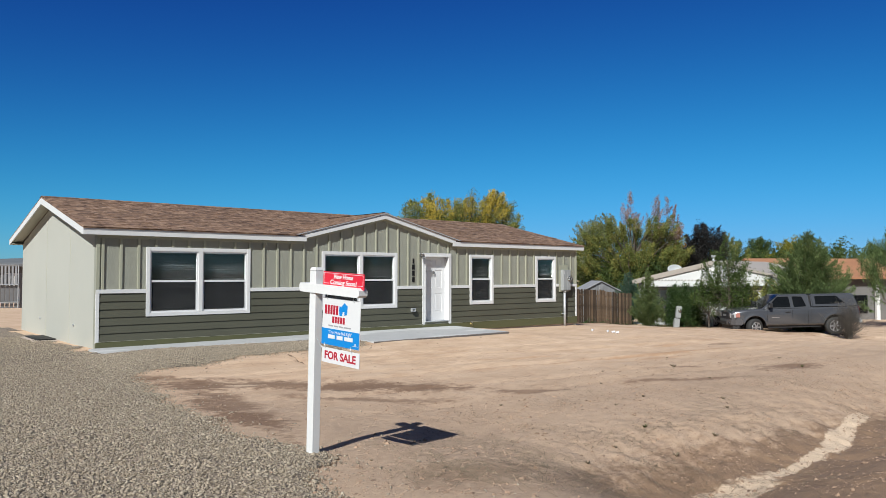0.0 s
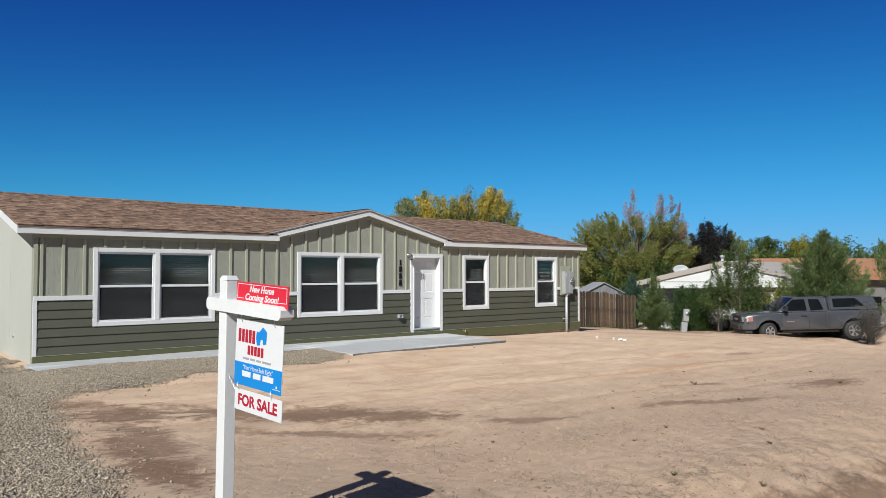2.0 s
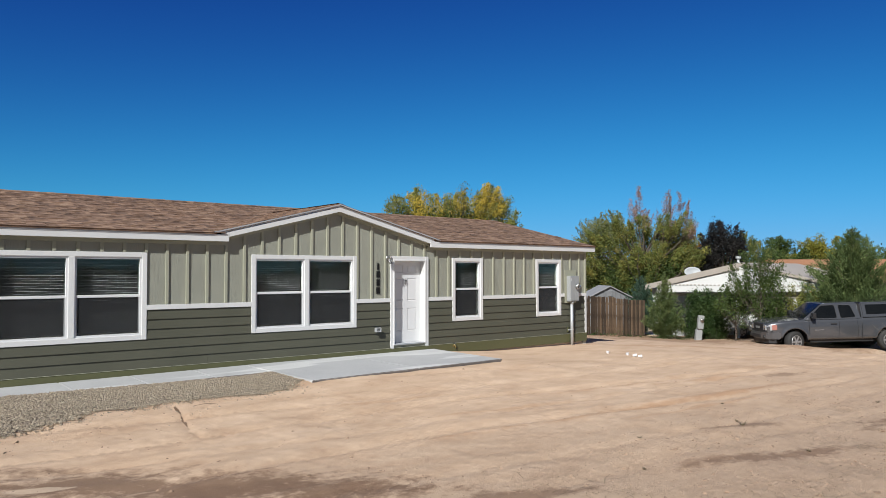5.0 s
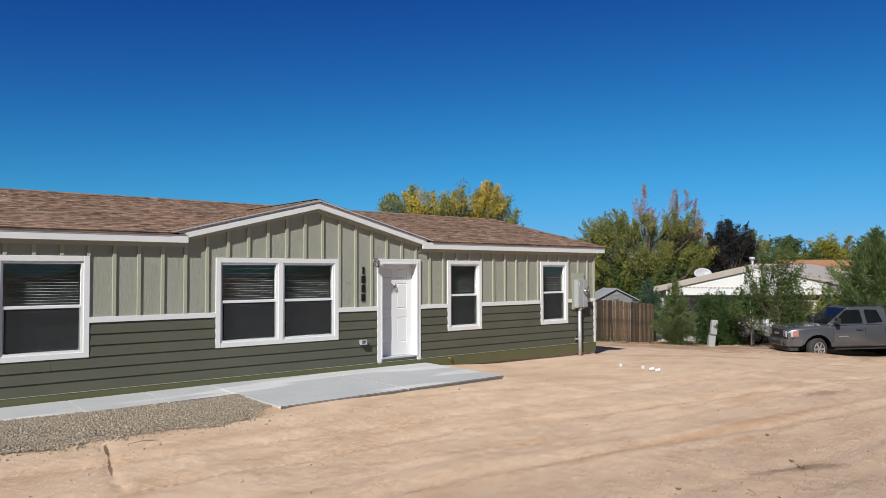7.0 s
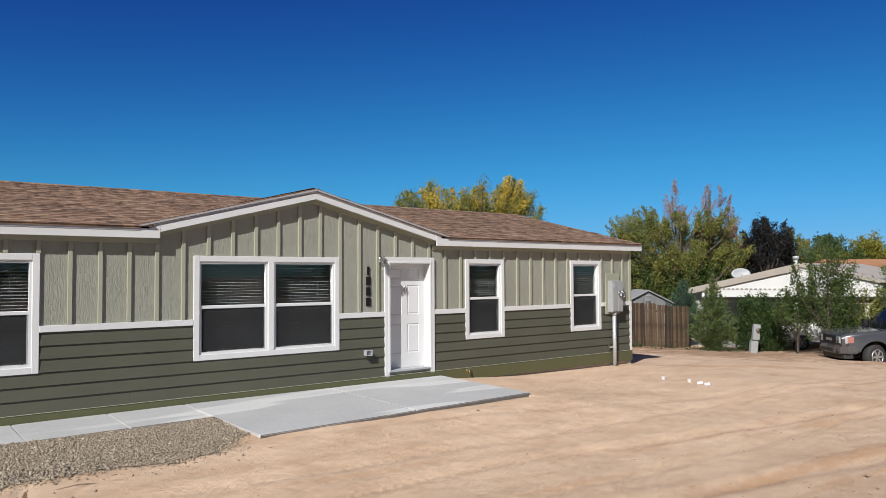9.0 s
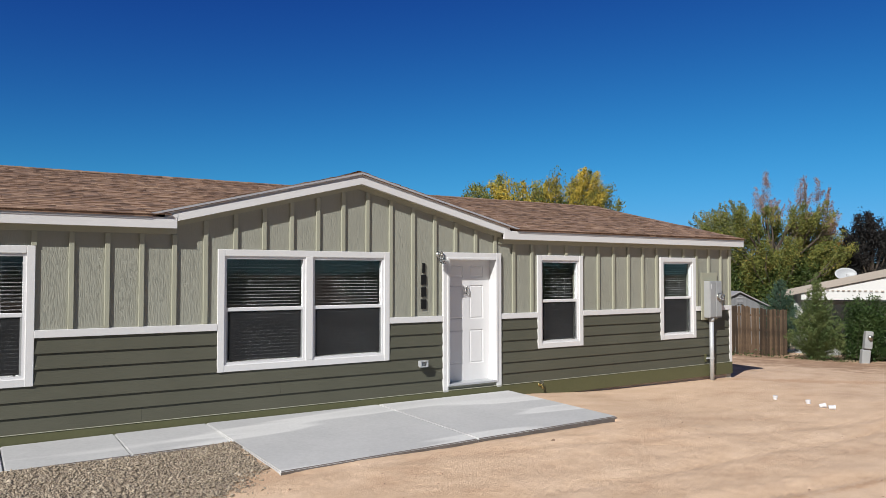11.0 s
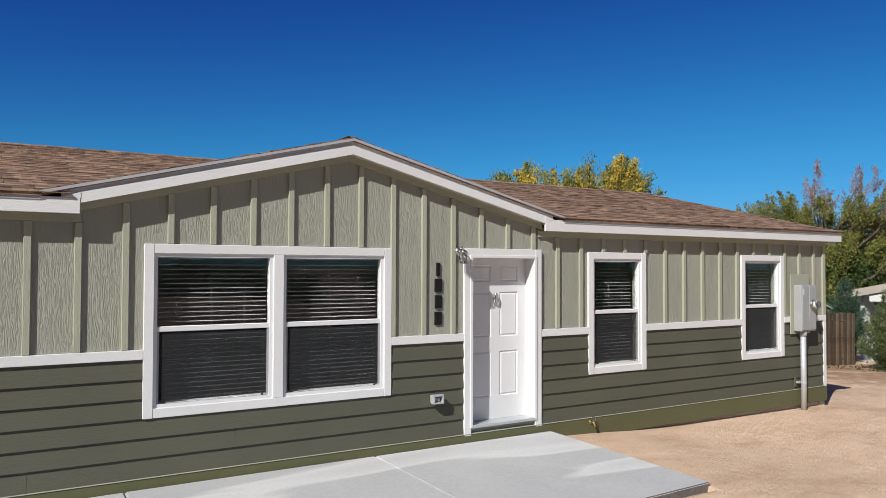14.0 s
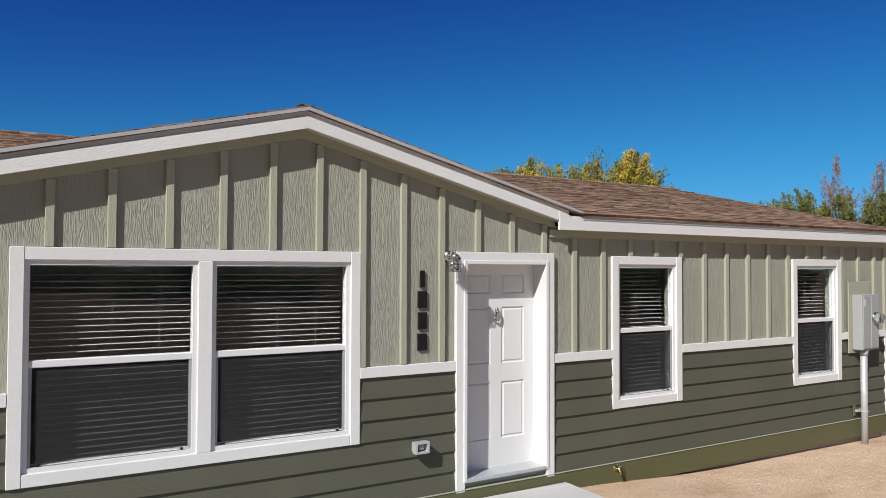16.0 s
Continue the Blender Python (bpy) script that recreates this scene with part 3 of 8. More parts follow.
def fascias():
    for a, b in ((RAKE_L, GX - GHALF + 0.31), (GX + GHALF - 0.31, RAKE_R)):
        part("fascia", soft_box(a, b, EAVE_Y, EAVE_Y + 0.03, EAVE_LO, EAVE_HI - 0.035, 0.003), M_FASCIA, roof, "white painted eave fascia board")
    peak = dormer_z(GX) - 0.024
    low = peak - 0.14
    top = low + 0.098
    h = GHALF - 0.315
    for s in (-1, 1):
        bm = bmesh.new()
        prism(bm, [(GX, low), (GX + s * h, low - GPITCH * h), (GX + s * h, top - GPITCH * h), (GX, top)], EAVE_Y + 0.004, EAVE_Y + 0.034)
        part("gable_fascia", bm, M_FASCIA, roof, "white painted gable fascia board")
        bm = bmesh.new()
        hh = GHALF - 0.16
        prism(bm, [(GX, top - 0.02), (GX + s * hh, top - 0.02 - GPITCH * hh), (GX + s * hh, peak + 0.014 - GPITCH * hh), (GX, peak + 0.014)], EAVE_Y + 0.0345, EAVE_Y + 0.052)
        part("upper_fascia", bm, M_WHITE, roof, "white upper board shaded by the shingles")
        bm = bmesh.new()
        prism(bm, [(GX + s * h, EAVE_HI - 0.04), (GX + s * h, top - GPITCH * h), (GX + s * (GHALF - 0.14), EAVE_HI - 0.04)], EAVE_Y + 0.0, EAVE_Y + 0.028)
        part("fascia_wedge", bm, M_WHITE, roof)
        # thin metal edge under the shingles
        bm = bmesh.new()
        t2 = dormer_z(GX) + 0.016
        hh = GHALF + 0.02
        prism(bm, [(GX, t2 - 0.034), (GX + s * hh, t2 - 0.034 - GPITCH * hh), (GX + s * hh, t2 - GPITCH * hh - 0.006), (GX, t2 - 0.006)], EAVE_Y - 0.016, EAVE_Y - 0.0105)
        part("drip_edge", bm, M_DRIP, roof, "grey metal drip edge")
        bm = bmesh.new()
        prism(bm, [(GX, low + 0.01), (GX + s * (h + 0.3), low + 0.01 - GPITCH * (h + 0.3)), (GX + s * (h + 0.3), low + 0.03 - GPITCH * (h + 0.3)), (GX, low + 0.03)], EAVE_Y + 0.044, SHEET)
        part("gable_soffit", bm, M_SOFFIT, roof)
        bm = bmesh.new()
        prism(bm, [(GX, low - 0.065), (GX + s * (h + 0.05), low - 0.065 - GPITCH * (h + 0.05)), (GX + s * (h + 0.05), low + 0.01 - GPITCH * (h + 0.05)), (GX, low + 0.01)], TRIM + 0.004, SHEET)
        part("gable_frieze", bm, M_BATTEN, wall)
    for a, b in ((RAKE_L + 0.01, GX - GHALF), (GX + GHALF, RAKE_R - 0.01)):
        part("drip_edge", soft_box(a - 0.01 * (a < -9), b + 0.01 * (b > 7), EAVE_Y - 0.008, EAVE_Y - 0.0005, zd - 0.062, zd - 0.002, 0.002), M_DRIP, roof, "grey metal drip edge")
        part("soffit", soft_box(a, b, EAVE_Y + 0.03, SHEET + 0.1, EAVE_LO + 0.012, EAVE_LO + 0.03, 0.002), M_SOFFIT, roof)
    for a, b in ((X0, GX - GHALF + 0.33), (GX + GHALF - 0.33, X1)):
        part("frieze", soft_box(a, b, TRIM + 0.004, SHEET, EAVE_LO - 0.07, EAVE_LO + 0.011, 0.002), M_BATTEN, wall)
    # rakes at both ends
    for x, out in ((RAKE_L, -1), (RAKE_R - 0.03, 1)):
        for y0, y1 in ((EAVE_Y + 0.031, RIDGE_Y), (8.36 - EAVE_Y, RIDGE_Y)):
            bm = bmesh.new()
            z0, z1 = EAVE_HI - 0.035, roof_z(RIDGE_Y) - 0.035
            pts = [(y0, z0 - 0.145), (y1, z1 - 0.165), (y1, z1), (y0, z0)]
            a = [bm.verts.new((x, y, z)) for y, z in pts]
            c = [bm.verts.new((x + 0.03, y, z)) for y, z in pts]
            bm.faces.new(a)
            bm.faces.new(c[::-1])
            for i in range(4):
                bm.faces.new((a[i], c[i], c[(i + 1) % 4], a[(i + 1) % 4]))
            bmesh.ops.recalc_face_normals(bm, faces=bm.faces[:])
            part("rake_board", bm, M_WHITE, roof, "white painted rake board")
            xa, xb = (x + 0.03, X0) if out < 0 else (X1, x)
            bm = slab([(xa, y0, z0 - 0.10), (xb, y0, z0 - 0.10), (xb, y1, z1 - 0.10), (xa, y1, z1 - 0.10)], 0.02)
            part("rake_soffit", bm, M_SOFFIT, roof)
    part("rear_fascia", soft_box(RAKE_L + 0.02, RAKE_R - 0.02, 8.36 - EAVE_Y - 0.03, 8.36 - EAVE_Y, EAVE_LO, EAVE_HI - 0.035, 0.003), M_WHITE, roof)
    part("rear_soffit", soft_box(RAKE_L + 0.02, RAKE_R - 0.02, DEPTH - 0.1, 8.36 - EAVE_Y - 0.03, EAVE_LO + 0.012, EAVE_LO + 0.03, 0.002), M_SOFFIT, roof)


fascias()


def spans(z0, z1, lo, hi):
    """Free stretches of x between trims that overlap the heights z0 to z1."""
    cut = sorted((a, b) for a, b, c, d in [w_[:4] for w_ in WINDOWS] + [DOOR] if c + 0.06 < z1 - 0.01 and d > z0 + 0.01)
    out, at = [], lo
    for a, b in cut:
        out.append((at, a))
        at = b
    out.append((at, hi))
    return [(a, b) for a, b in out if b - a > 0.03]


def cladding():
    # white waist band, corner trims, olive skirt
    for a, b in spans(WAIST_LO, WAIST_HI, X0, X1):
        part("waist_band", soft_box(a + 0.001, b - 0.001, TRIM - 0.002, SHEET, WAIST_LO, WAIST_HI, 0.003), M_WHITE, wall, "white waist band")
    for a, b in ((X0 - 0.003, X0 + 0.075), (X1 - 0.075, X1 + 0.003)):
        part("corner_trim", soft_box(a, b, TRIM, SHEET, 0.02, WAIST_LO - 0.001, 0.003), M_WHITE, wall, "white corner trim")
        part("corner_batten", soft_box(a, b, TRIM + 0.003, SHEET, WAIST_HI + 0.001, EAVE_LO - 0.072, 0.003), M_BATTEN, wall)
    part("skirt_board", soft_box(X0, X1, SHEET - 0.045, SHEET - 0.001, -0.205, SKIRT_TOP, 0.006), M_SKIRT, wall, "olive painted skirt board")
    part("skirt_ledge", soft_box(X0 + 0.076, X1 - 0.076, SHEET - 0.052, SHEET - 0.002, SKIRT_TOP + 0.0005, SKIRT_TOP + 0.007, 0.002), M_BATTEN, wall, "pale flashing ledge")
    part("foundation", soft_box(X0 + 0.02, X1 + 0.004, SHEET + 0.02, SHEET + 0.12, -0.6, -0.19, 0.01), M_FOUND, house, "rough pinkish concrete foundation")
    # lap planks, six courses, butted at staggered joints
    rows = 6
    pitch = (WAIST_LO - SKIRT_TOP - 0.008) / rows
    rnd = random.Random(4)
    meshes = {}
    for r in range(rows):
        z0 = SKIRT_TOP + 0.008 + r * pitch
        joints = {0: (-4.6, 0.6, 4.35), 1: (-2.75, 3.9), 2: (-6.4, 4.2), 3: (-3.647, 4.0), 4: (-7.2, 5.0), 5: (-6.0,)}[r]
        for a, b in spans(z0, z0 + pitch, X0 + 0.076, X1 - 0.076):
            cuts = [a] + [j for j in joints if a + 0.2 < j < b - 0.2] + [b]
            for c, d in zip(cuts, cuts[1:]):
                bm = bmesh.new()
                e = 0.0012
                pts = [(TRIM + 0.005, z0), (TRIM + 0.016, z0), (SHEET - 0.001, z0 + 0.02), (SHEET - 0.001, z0 + pitch + 0.012), (SHEET - 0.009, z0 + pitch + 0.012)]
                lo = [bm.verts.new((c + e, y, z)) for y, z in pts]
                hi = [bm.verts.new((d - e, y, z)) for y, z in pts]
                bm.faces.new(lo)
                bm.faces.new(hi[::-1])
                for i in range(5):
                    bm.faces.new((lo[i], hi[i], hi[(i + 1) % 5], lo[(i + 1) % 5]))
                bmesh.ops.recalc_face_normals(bm, faces=bm.faces[:])
                part("lap_plank", bm, M_LAP, wall)
    # battens every 0.4064 m, from the waist (or an opening's head) to the frieze or the gable
    k = 0
    x = -0.15 - 24 * 0.4068
    while x < X1 - 0.1:
        if x > X0 + 0.12:
            top = EAVE_LO - 0.072
            if abs(x - GX) < GHALF - 0.33:
                top = dormer_z(GX) - 0.024 - 0.14 - 0.067 - GPITCH * abs(x - GX)
            foot = WAIST_HI
            for a, b, c, d in [w_[:4] for w_ in WINDOWS] + [DOOR]:
                if a - 0.03 < x < b + 0.03:
                    foot = d if a < x < b or True else foot
                    if x < a or x > b:
                        foot = WAIST_HI
            if foot < top - 0.02:
                part("batten", soft_box(x - 0.031, x + 0.031, TRIM + 0.003, SHEET, foot + 0.001, top, 0.004), M_BATTEN, wall)
        x += 0.4068
        k += 1


cladding()


def window(x0, x1, z0, z1, double, nm):
    w = part(nm, soft_box(x0, x0 + TW, TRIM, SHEET, z0, z1, 0.004), M_WHITE, house, "white-trimmed single-hung window with dark lower screen")
    part("trim", soft_box(x1 - TW, x1, TRIM, SHEET, z0, z1, 0.004), M_WHITE, w)
    part("trim", soft_box(x0 + TW + 0.001, x1 - TW - 0.001, TRIM + 0.003, SHEET, z1 - TW, z1, 0.004), M_WHITE, w)
    part("trim", soft_box(x0 + TW + 0.001, x1 - TW - 0.001, TRIM + 0.003, SHEET, z0, z0 + TW, 0.004), M_WHITE, w)
    lights = [(x0 + TW, x1 - TW)]
    if double:
        mx = (x0 + x1) / 2
        part("mullion", soft_box(mx - 0.055, mx + 0.055, TRIM + 0.002, SHEET + 0.08, z0 + TW, z1 - TW, 0.004), M_WHITE, w)
        lights = [(x0 + TW, mx - 0.055), (mx + 0.055, x1 - TW)]
    zm = (z0 + z1) / 2 + 0.01
    a0, a1 = z0 + TW, z1 - TW
    for a, b in lights:
        f = 0.035
        bm = bmesh.new()
        for q in ((a, a + f, a0, a1), (b - f, b, a0, a1), (a + f, b - f, a1 - f, a1), (a + f, b - f, a0, a0 + f)):
            box(bm, q[0], q[1], SHEET - 0.012, SHEET + 0.07, q[2], q[3])
        part("window_frame", bm, M_VINYL, w)
        part("meeting_rail", soft_box(a + f, b - f, SHEET - 0.002, SHEET + 0.05, zm - 0.026, zm + 0.026, 0.005), M_VINYL, w)
        s = 0.022
        bm = bmesh.new()
        for q in ((a + f, a + f + s, a0 + f, zm), (b - f - s, b - f, a0 + f, zm), (a + f + s, b - f - s, a0 + f, a0 + f + s)):
            box(bm, q[0], q[1], SHEET + 0.006, SHEET + 0.03, q[2], q[3] - 0.027)
        part("screen_frame", bm, M_GREYPAINT, w, "grey screen frame")
        for u, v, yy in ((zm + 0.026, a1 - f, SHEET + 0.02), (a0 + f, zm - 0.026, SHEET + 0.045)):
            bm = bmesh.new()
            box(bm, a + f - 0.004, b - f + 0.004, yy, yy + 0.005, u - 0.004, v + 0.004)
            g = part("pane", bm, M_GLASS, w, "clear window pane")
            g.visible_shadow = False
        bm = bmesh.new()
        box(bm, a + f + s, b - f - s, SHEET + 0.014, SHEET + 0.0155, a0 + f + s, zm - 0.027)
        g = part("insect_screen", bm, M_SCREEN, w, "dark insect screen")
        g.visible_shadow = False
        for cx in (a + f + 0.07, b - f - 0.07):
            part("latch", soft_box(cx - 0.012, cx + 0.012, SHEET - 0.004, SHEET + 0.01, a0 + f + 0.003, a0 + f + 0.02, 0.003), M_BLACK, w)
        blind(a + 0.02, b - 0.02, a0 + 0.01, a1 - 0.005)
    return w


def blind(a, b, z0, z1):
    """Open horizontal slats behind the glass, with a head rail and ladder cords."""
    yy = SHEET + 0.185
    t = thing("window_blind", "white horizontal slat blind, lowered and tilted open", "blind", "window blinds")
    part("head_rail", soft_box(a, b, yy - 0.025, yy + 0.025, z1 - 0.04, z1, 0.003), M_BLIND, t)
    part("bottom_rail", soft_box(a, b, yy - 0.02, yy + 0.02, z0, z0 + 0.018, 0.003), M_BLIND, t)
    bm = bmesh.new()
    w = (b - a) / 2
    pts = [(-0.024, -0.001), (-0.008, 0.002), (0.008, 0.002), (0.024, -0.001)]
    lo = [[bm.verts.new((sx * w, y, z + o)) for y, z in pts] for sx in (-1, 1) for o in (0.0, -0.0025)]
    for i in range(3):
        bm.faces.new((lo[0][i], lo[0][i + 1], lo[2][i + 1], lo[2][i]))
        bm.faces.new((lo[1][i], lo[3][i], lo[3][i + 1], lo[1][i + 1]))
    for i in (0, 3):
        bm.faces.new((lo[0][i], lo[2][i], lo[3][i], lo[1][i]))
    me = mesh_of("slat", bm, M_BLIND)
    n = int((z1 - z0 - 0.08) / 0.0475)
    rnd = random.Random(int(a * 100))
    for i in range(n):
        shared("slat", me, t, pose((a + b) / 2, yy, z0 + 0.045 + i * 0.0475, rnd.uniform(-3, 1), rnd.uniform(-0.08, 0.08), 0))
    bm = bmesh.new()
    for f in (0.2, 0.5, 0.8):
        cx = a + (b - a) * f
        for o in (-0.023, 0.023):
            rod(bm, (cx, yy + o, z0), (cx, yy + o, z1), 0.0012, seg=4)
    part("cord", bm, M_BLIND, t)


for i, (a, b, c, d, dbl) in enumerate(WINDOWS):
    window(a, b, c, d, dbl, "window")


def front_door():
    x0, x1, z0, z1 = DOOR
    d = part("door", soft_box(x0, x0 + 0.1, TRIM - 0.01, SHEET, z0, z1 - 0.1, 0.004), M_WHITE, house, "white six-panel front door set back in its white casing")
    part("casing", soft_box(x1 - 0.1, x1, TRIM - 0.01, SHEET, z0, z1, 0.004), M_WHITE, d)
    part("casing", soft_box(x0, x1 - 0.1, TRIM - 0.008, SHEET, z1 - 0.1, z1, 0.004), M_WHITE, d)
    a, b = x0 + 0.1, x1 - 0.1
    part("stop_moulding", soft_box(a - 0.02, a + 0.018, TRIM - 0.02, SHEET + 0.05, z0 + 0.09, z1 - 0.08, 0.006, 2), M_WHITE, d)
    part("stop_moulding", soft_box(b - 0.018, b + 0.02, TRIM - 0.02, SHEET + 0.05, z0 + 0.09, z1 - 0.08, 0.006, 2), M_WHITE, d)
    part("stop_moulding", soft_box(a + 0.018, b - 0.018, TRIM - 0.02, SHEET + 0.05, z1 - 0.118, z1 - 0.08, 0.006, 2), M_WHITE, d)
    yd = 0.185
    bm = bmesh.new()
    box(bm, a - 0.01, a + 0.016, SHEET + 0.05, yd + 0.05, z0 + 0.1, z1 - 0.1)
    box(bm, b - 0.016, b + 0.01, SHEET + 0.05, yd + 0.05, z0 + 0.1, z1 - 0.1)
    box(bm, a + 0.016, b - 0.016, SHEET + 0.05, yd + 0.05, z1 - 0.116, z1 - 0.09)
    part("jamb", bm, M_WHITE, d)
    part("threshold", soft_box(a, b, TRIM - 0.02, yd + 0.04, z0 + 0.085, z0 + 0.122, 0.008, 2), M_STEEL, d, "grey metal threshold")
    # the leaf with six moulded panels
    la, lb, lz0, lz1 = a + 0.016, b - 0.016, z0 + 0.124, z1 - 0.117
    bm = bmesh.new()
    w = lb - la
    cols = [(la + 0.13 * w, la + 0.43 * w), (la + 0.57 * w, la + 0.87 * w)]
    rows_ = [(0.14, 0.42), (0.51, 0.79), (0.855, 0.955)]
    H = lz1 - lz0
    xs_ = sorted([la, lb] + [v for c in cols for v in c])
    zs_ = sorted([lz0, lz1] + [lz0 + H * v for r in rows_ for v in r])
    gridv = {(i, j): bm.verts.new((xx, yd, zz)) for i, xx in enumerate(xs_) for j, zz in enumerate(zs_)}
    panels = []
    for i in range(len(xs_) - 1):
        for j in range(len(zs_) - 1):
            f = bm.faces.new((gridv[i, j], gridv[i + 1, j], gridv[i + 1, j + 1], gridv[i, j + 1]))
            if i in (1, 3) and j in (1, 3, 5):
                panels.append(f)
    for f in panels:
        r = bmesh.ops.inset_individual(bm, faces=[f], thickness=0.012, depth=0.0)
        bmesh.ops.translate(bm, verts=f.verts[:], vec=(0, 0.012, 0))
        bmesh.ops.inset_individual(bm, faces=[f], thickness=0.012, depth=0.0)
        bmesh.ops.inset_individual(bm, faces=[f], thickness=0.022, depth=0.0)
        bmesh.ops.translate(bm, verts=f.verts[:], vec=(0, -0.009, 0))
    part("door_leaf", bm, M_DOOR, d, "white moulded six-panel leaf")
    bm = bmesh.new()
    box(bm, la, lb, yd + 0.014, yd + 0.05, lz0, lz1)
    part("door_back", bm, M_DOOR, d)
    # knob
    bm = bmesh.new()
    rod(bm, (la + 0.06, yd, 1.02), (la + 0.06, yd - 0.012, 1.02), 0.032, seg=20)
    rod(bm, (la + 0.06, yd - 0.012, 1.02), (la + 0.06, yd - 0.05, 1.02), 0.011, seg=12)
    bmesh.ops.create_uvsphere(bm, u_segments=16, v_segments=10, radius=0.026, matrix=Matrix.Translation((la + 0.06, yd - 0.06, 1.02)))
    part("door_knob", bm, M_CHROME, d, "brushed metal knob", True)
    # knocker
    kx, kz = (la + lb) / 2, 1.67
    bm = bmesh.new()
    bmesh.ops.create_uvsphere(bm, u_segments=14, v_segments=8, radius=0.022, matrix=Matrix.Translation((kx, yd - 0.012, kz + 0.06)))
    box(bm, kx - 0.014, kx + 0.014, yd - 0.012, yd, kz - 0.075, kz + 0.07)
    n = 18
    for i in range(n):
        p, q = 2 * math.pi * i / n, 2 * math.pi * (i + 1) / n
        rod(bm, (kx + 0.034 * math.sin(p), yd - 0.024, kz + 0.058 * math.cos(p) - 0.006), (kx + 0.034 * math.sin(q), yd - 0.024, kz + 0.058 * math.cos(q) - 0.006), 0.008, seg=6)
    part("door_knocker", bm, M_CHROME, d, "brushed metal ring knocker", True)


front_door()


# ---- paving ----
def paving():
    def slab_at(name, pts, label):
        bm = bmesh.new()
        hi = [bm.verts.new(p) for p in pts]
        lo = [bm.verts.new((p[0], p[1], p[2] - 0.14)) for p in pts]
        bm.faces.new(hi)
        bm.faces.new(lo[::-1])
        k = len(pts)
        for i in range(k):
            bm.faces.new((hi[i], lo[i], lo[(i + 1) % k], hi[(i + 1) % k]))
        bmesh.ops.recalc_face_normals(bm, faces=bm.faces[:])
        bmesh.ops.bevel(bm, geom=[e for e in bm.edges if all(v in hi for v in e.verts)], offset=0.012, segments=2, affect="EDGES")
        ob = solo(name, bm, M_CONC, label, "pavement", "concrete slabs", "structure")
        # sides facing -y, and the right end, take a darker, rougher concrete
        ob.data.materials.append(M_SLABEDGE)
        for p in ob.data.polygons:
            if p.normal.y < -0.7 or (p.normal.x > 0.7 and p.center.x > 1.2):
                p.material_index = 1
        return ob
    y0 = SHEET - 0.05
    cuts = [-9.80, -8.60, -7.38, -6.16, -4.93, -3.80]
    zt = lambda x: -0.085 + 0.038 * (x + 9.8) / 6.0
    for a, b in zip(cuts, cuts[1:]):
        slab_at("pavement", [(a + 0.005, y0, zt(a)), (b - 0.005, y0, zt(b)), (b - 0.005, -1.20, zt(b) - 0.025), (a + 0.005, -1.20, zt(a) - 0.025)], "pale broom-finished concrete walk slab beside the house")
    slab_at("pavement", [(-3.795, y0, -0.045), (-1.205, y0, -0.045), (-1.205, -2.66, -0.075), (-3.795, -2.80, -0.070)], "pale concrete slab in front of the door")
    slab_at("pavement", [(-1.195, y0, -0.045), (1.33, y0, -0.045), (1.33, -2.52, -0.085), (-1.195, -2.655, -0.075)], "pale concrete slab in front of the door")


paving()


# ---- yard sign ----
def flat_material(name, c, rough=0.4):
    return surface(name, tuple(v * 0.95 for v in c), tuple(min(v * 1.04, 1) for v in c), rough, 2.0, 60, 0.03, 0.001)


M_RED = flat_material("sign_red", (0.56, 0.014, 0.035))
M_CRIMSON = flat_material("sign_crimson", (0.36, 0.010, 0.028))
M_BLUE = flat_material("sign_blue", (0.01, 0.20, 0.55))
M_SIGNWHITE = flat_material("sign_white", (0.62, 0.62, 0.62))
M_GREYINK = flat_material("grey_ink", (0.30, 0.30, 0.31))


def lettering(name, text, height, material, parent, m, width=None, bold=0.0, shear=0.0):
    cu = bpy.data.curves.new(name, "FONT")
    cu.body, cu.size, cu.align_x, cu.align_y = text, height, "CENTER", "CENTER"
    cu.offset, cu.shear, cu.extrude = bold, shear, 0.0006
    tmp = bpy.data.objects.new(name, cu)
    scene.collection.objects.link(tmp)
    dg = bpy.context.evaluated_depsgraph_get()
    me = bpy.data.meshes.new_from_object(tmp.evaluated_get(dg))
    bpy.data.objects.remove(tmp)
    me.materials.clear()
    me.materials.append(material)
    xsz = [v.co.x for v in me.vertices]
    s = width / (max(xsz) - min(xsz)) if width else 1.0
    for v in me.vertices:
        v.co.x *= s
    ob = new(name, me)
    ob.parent = parent
    ob.matrix_basis = m
    return ob


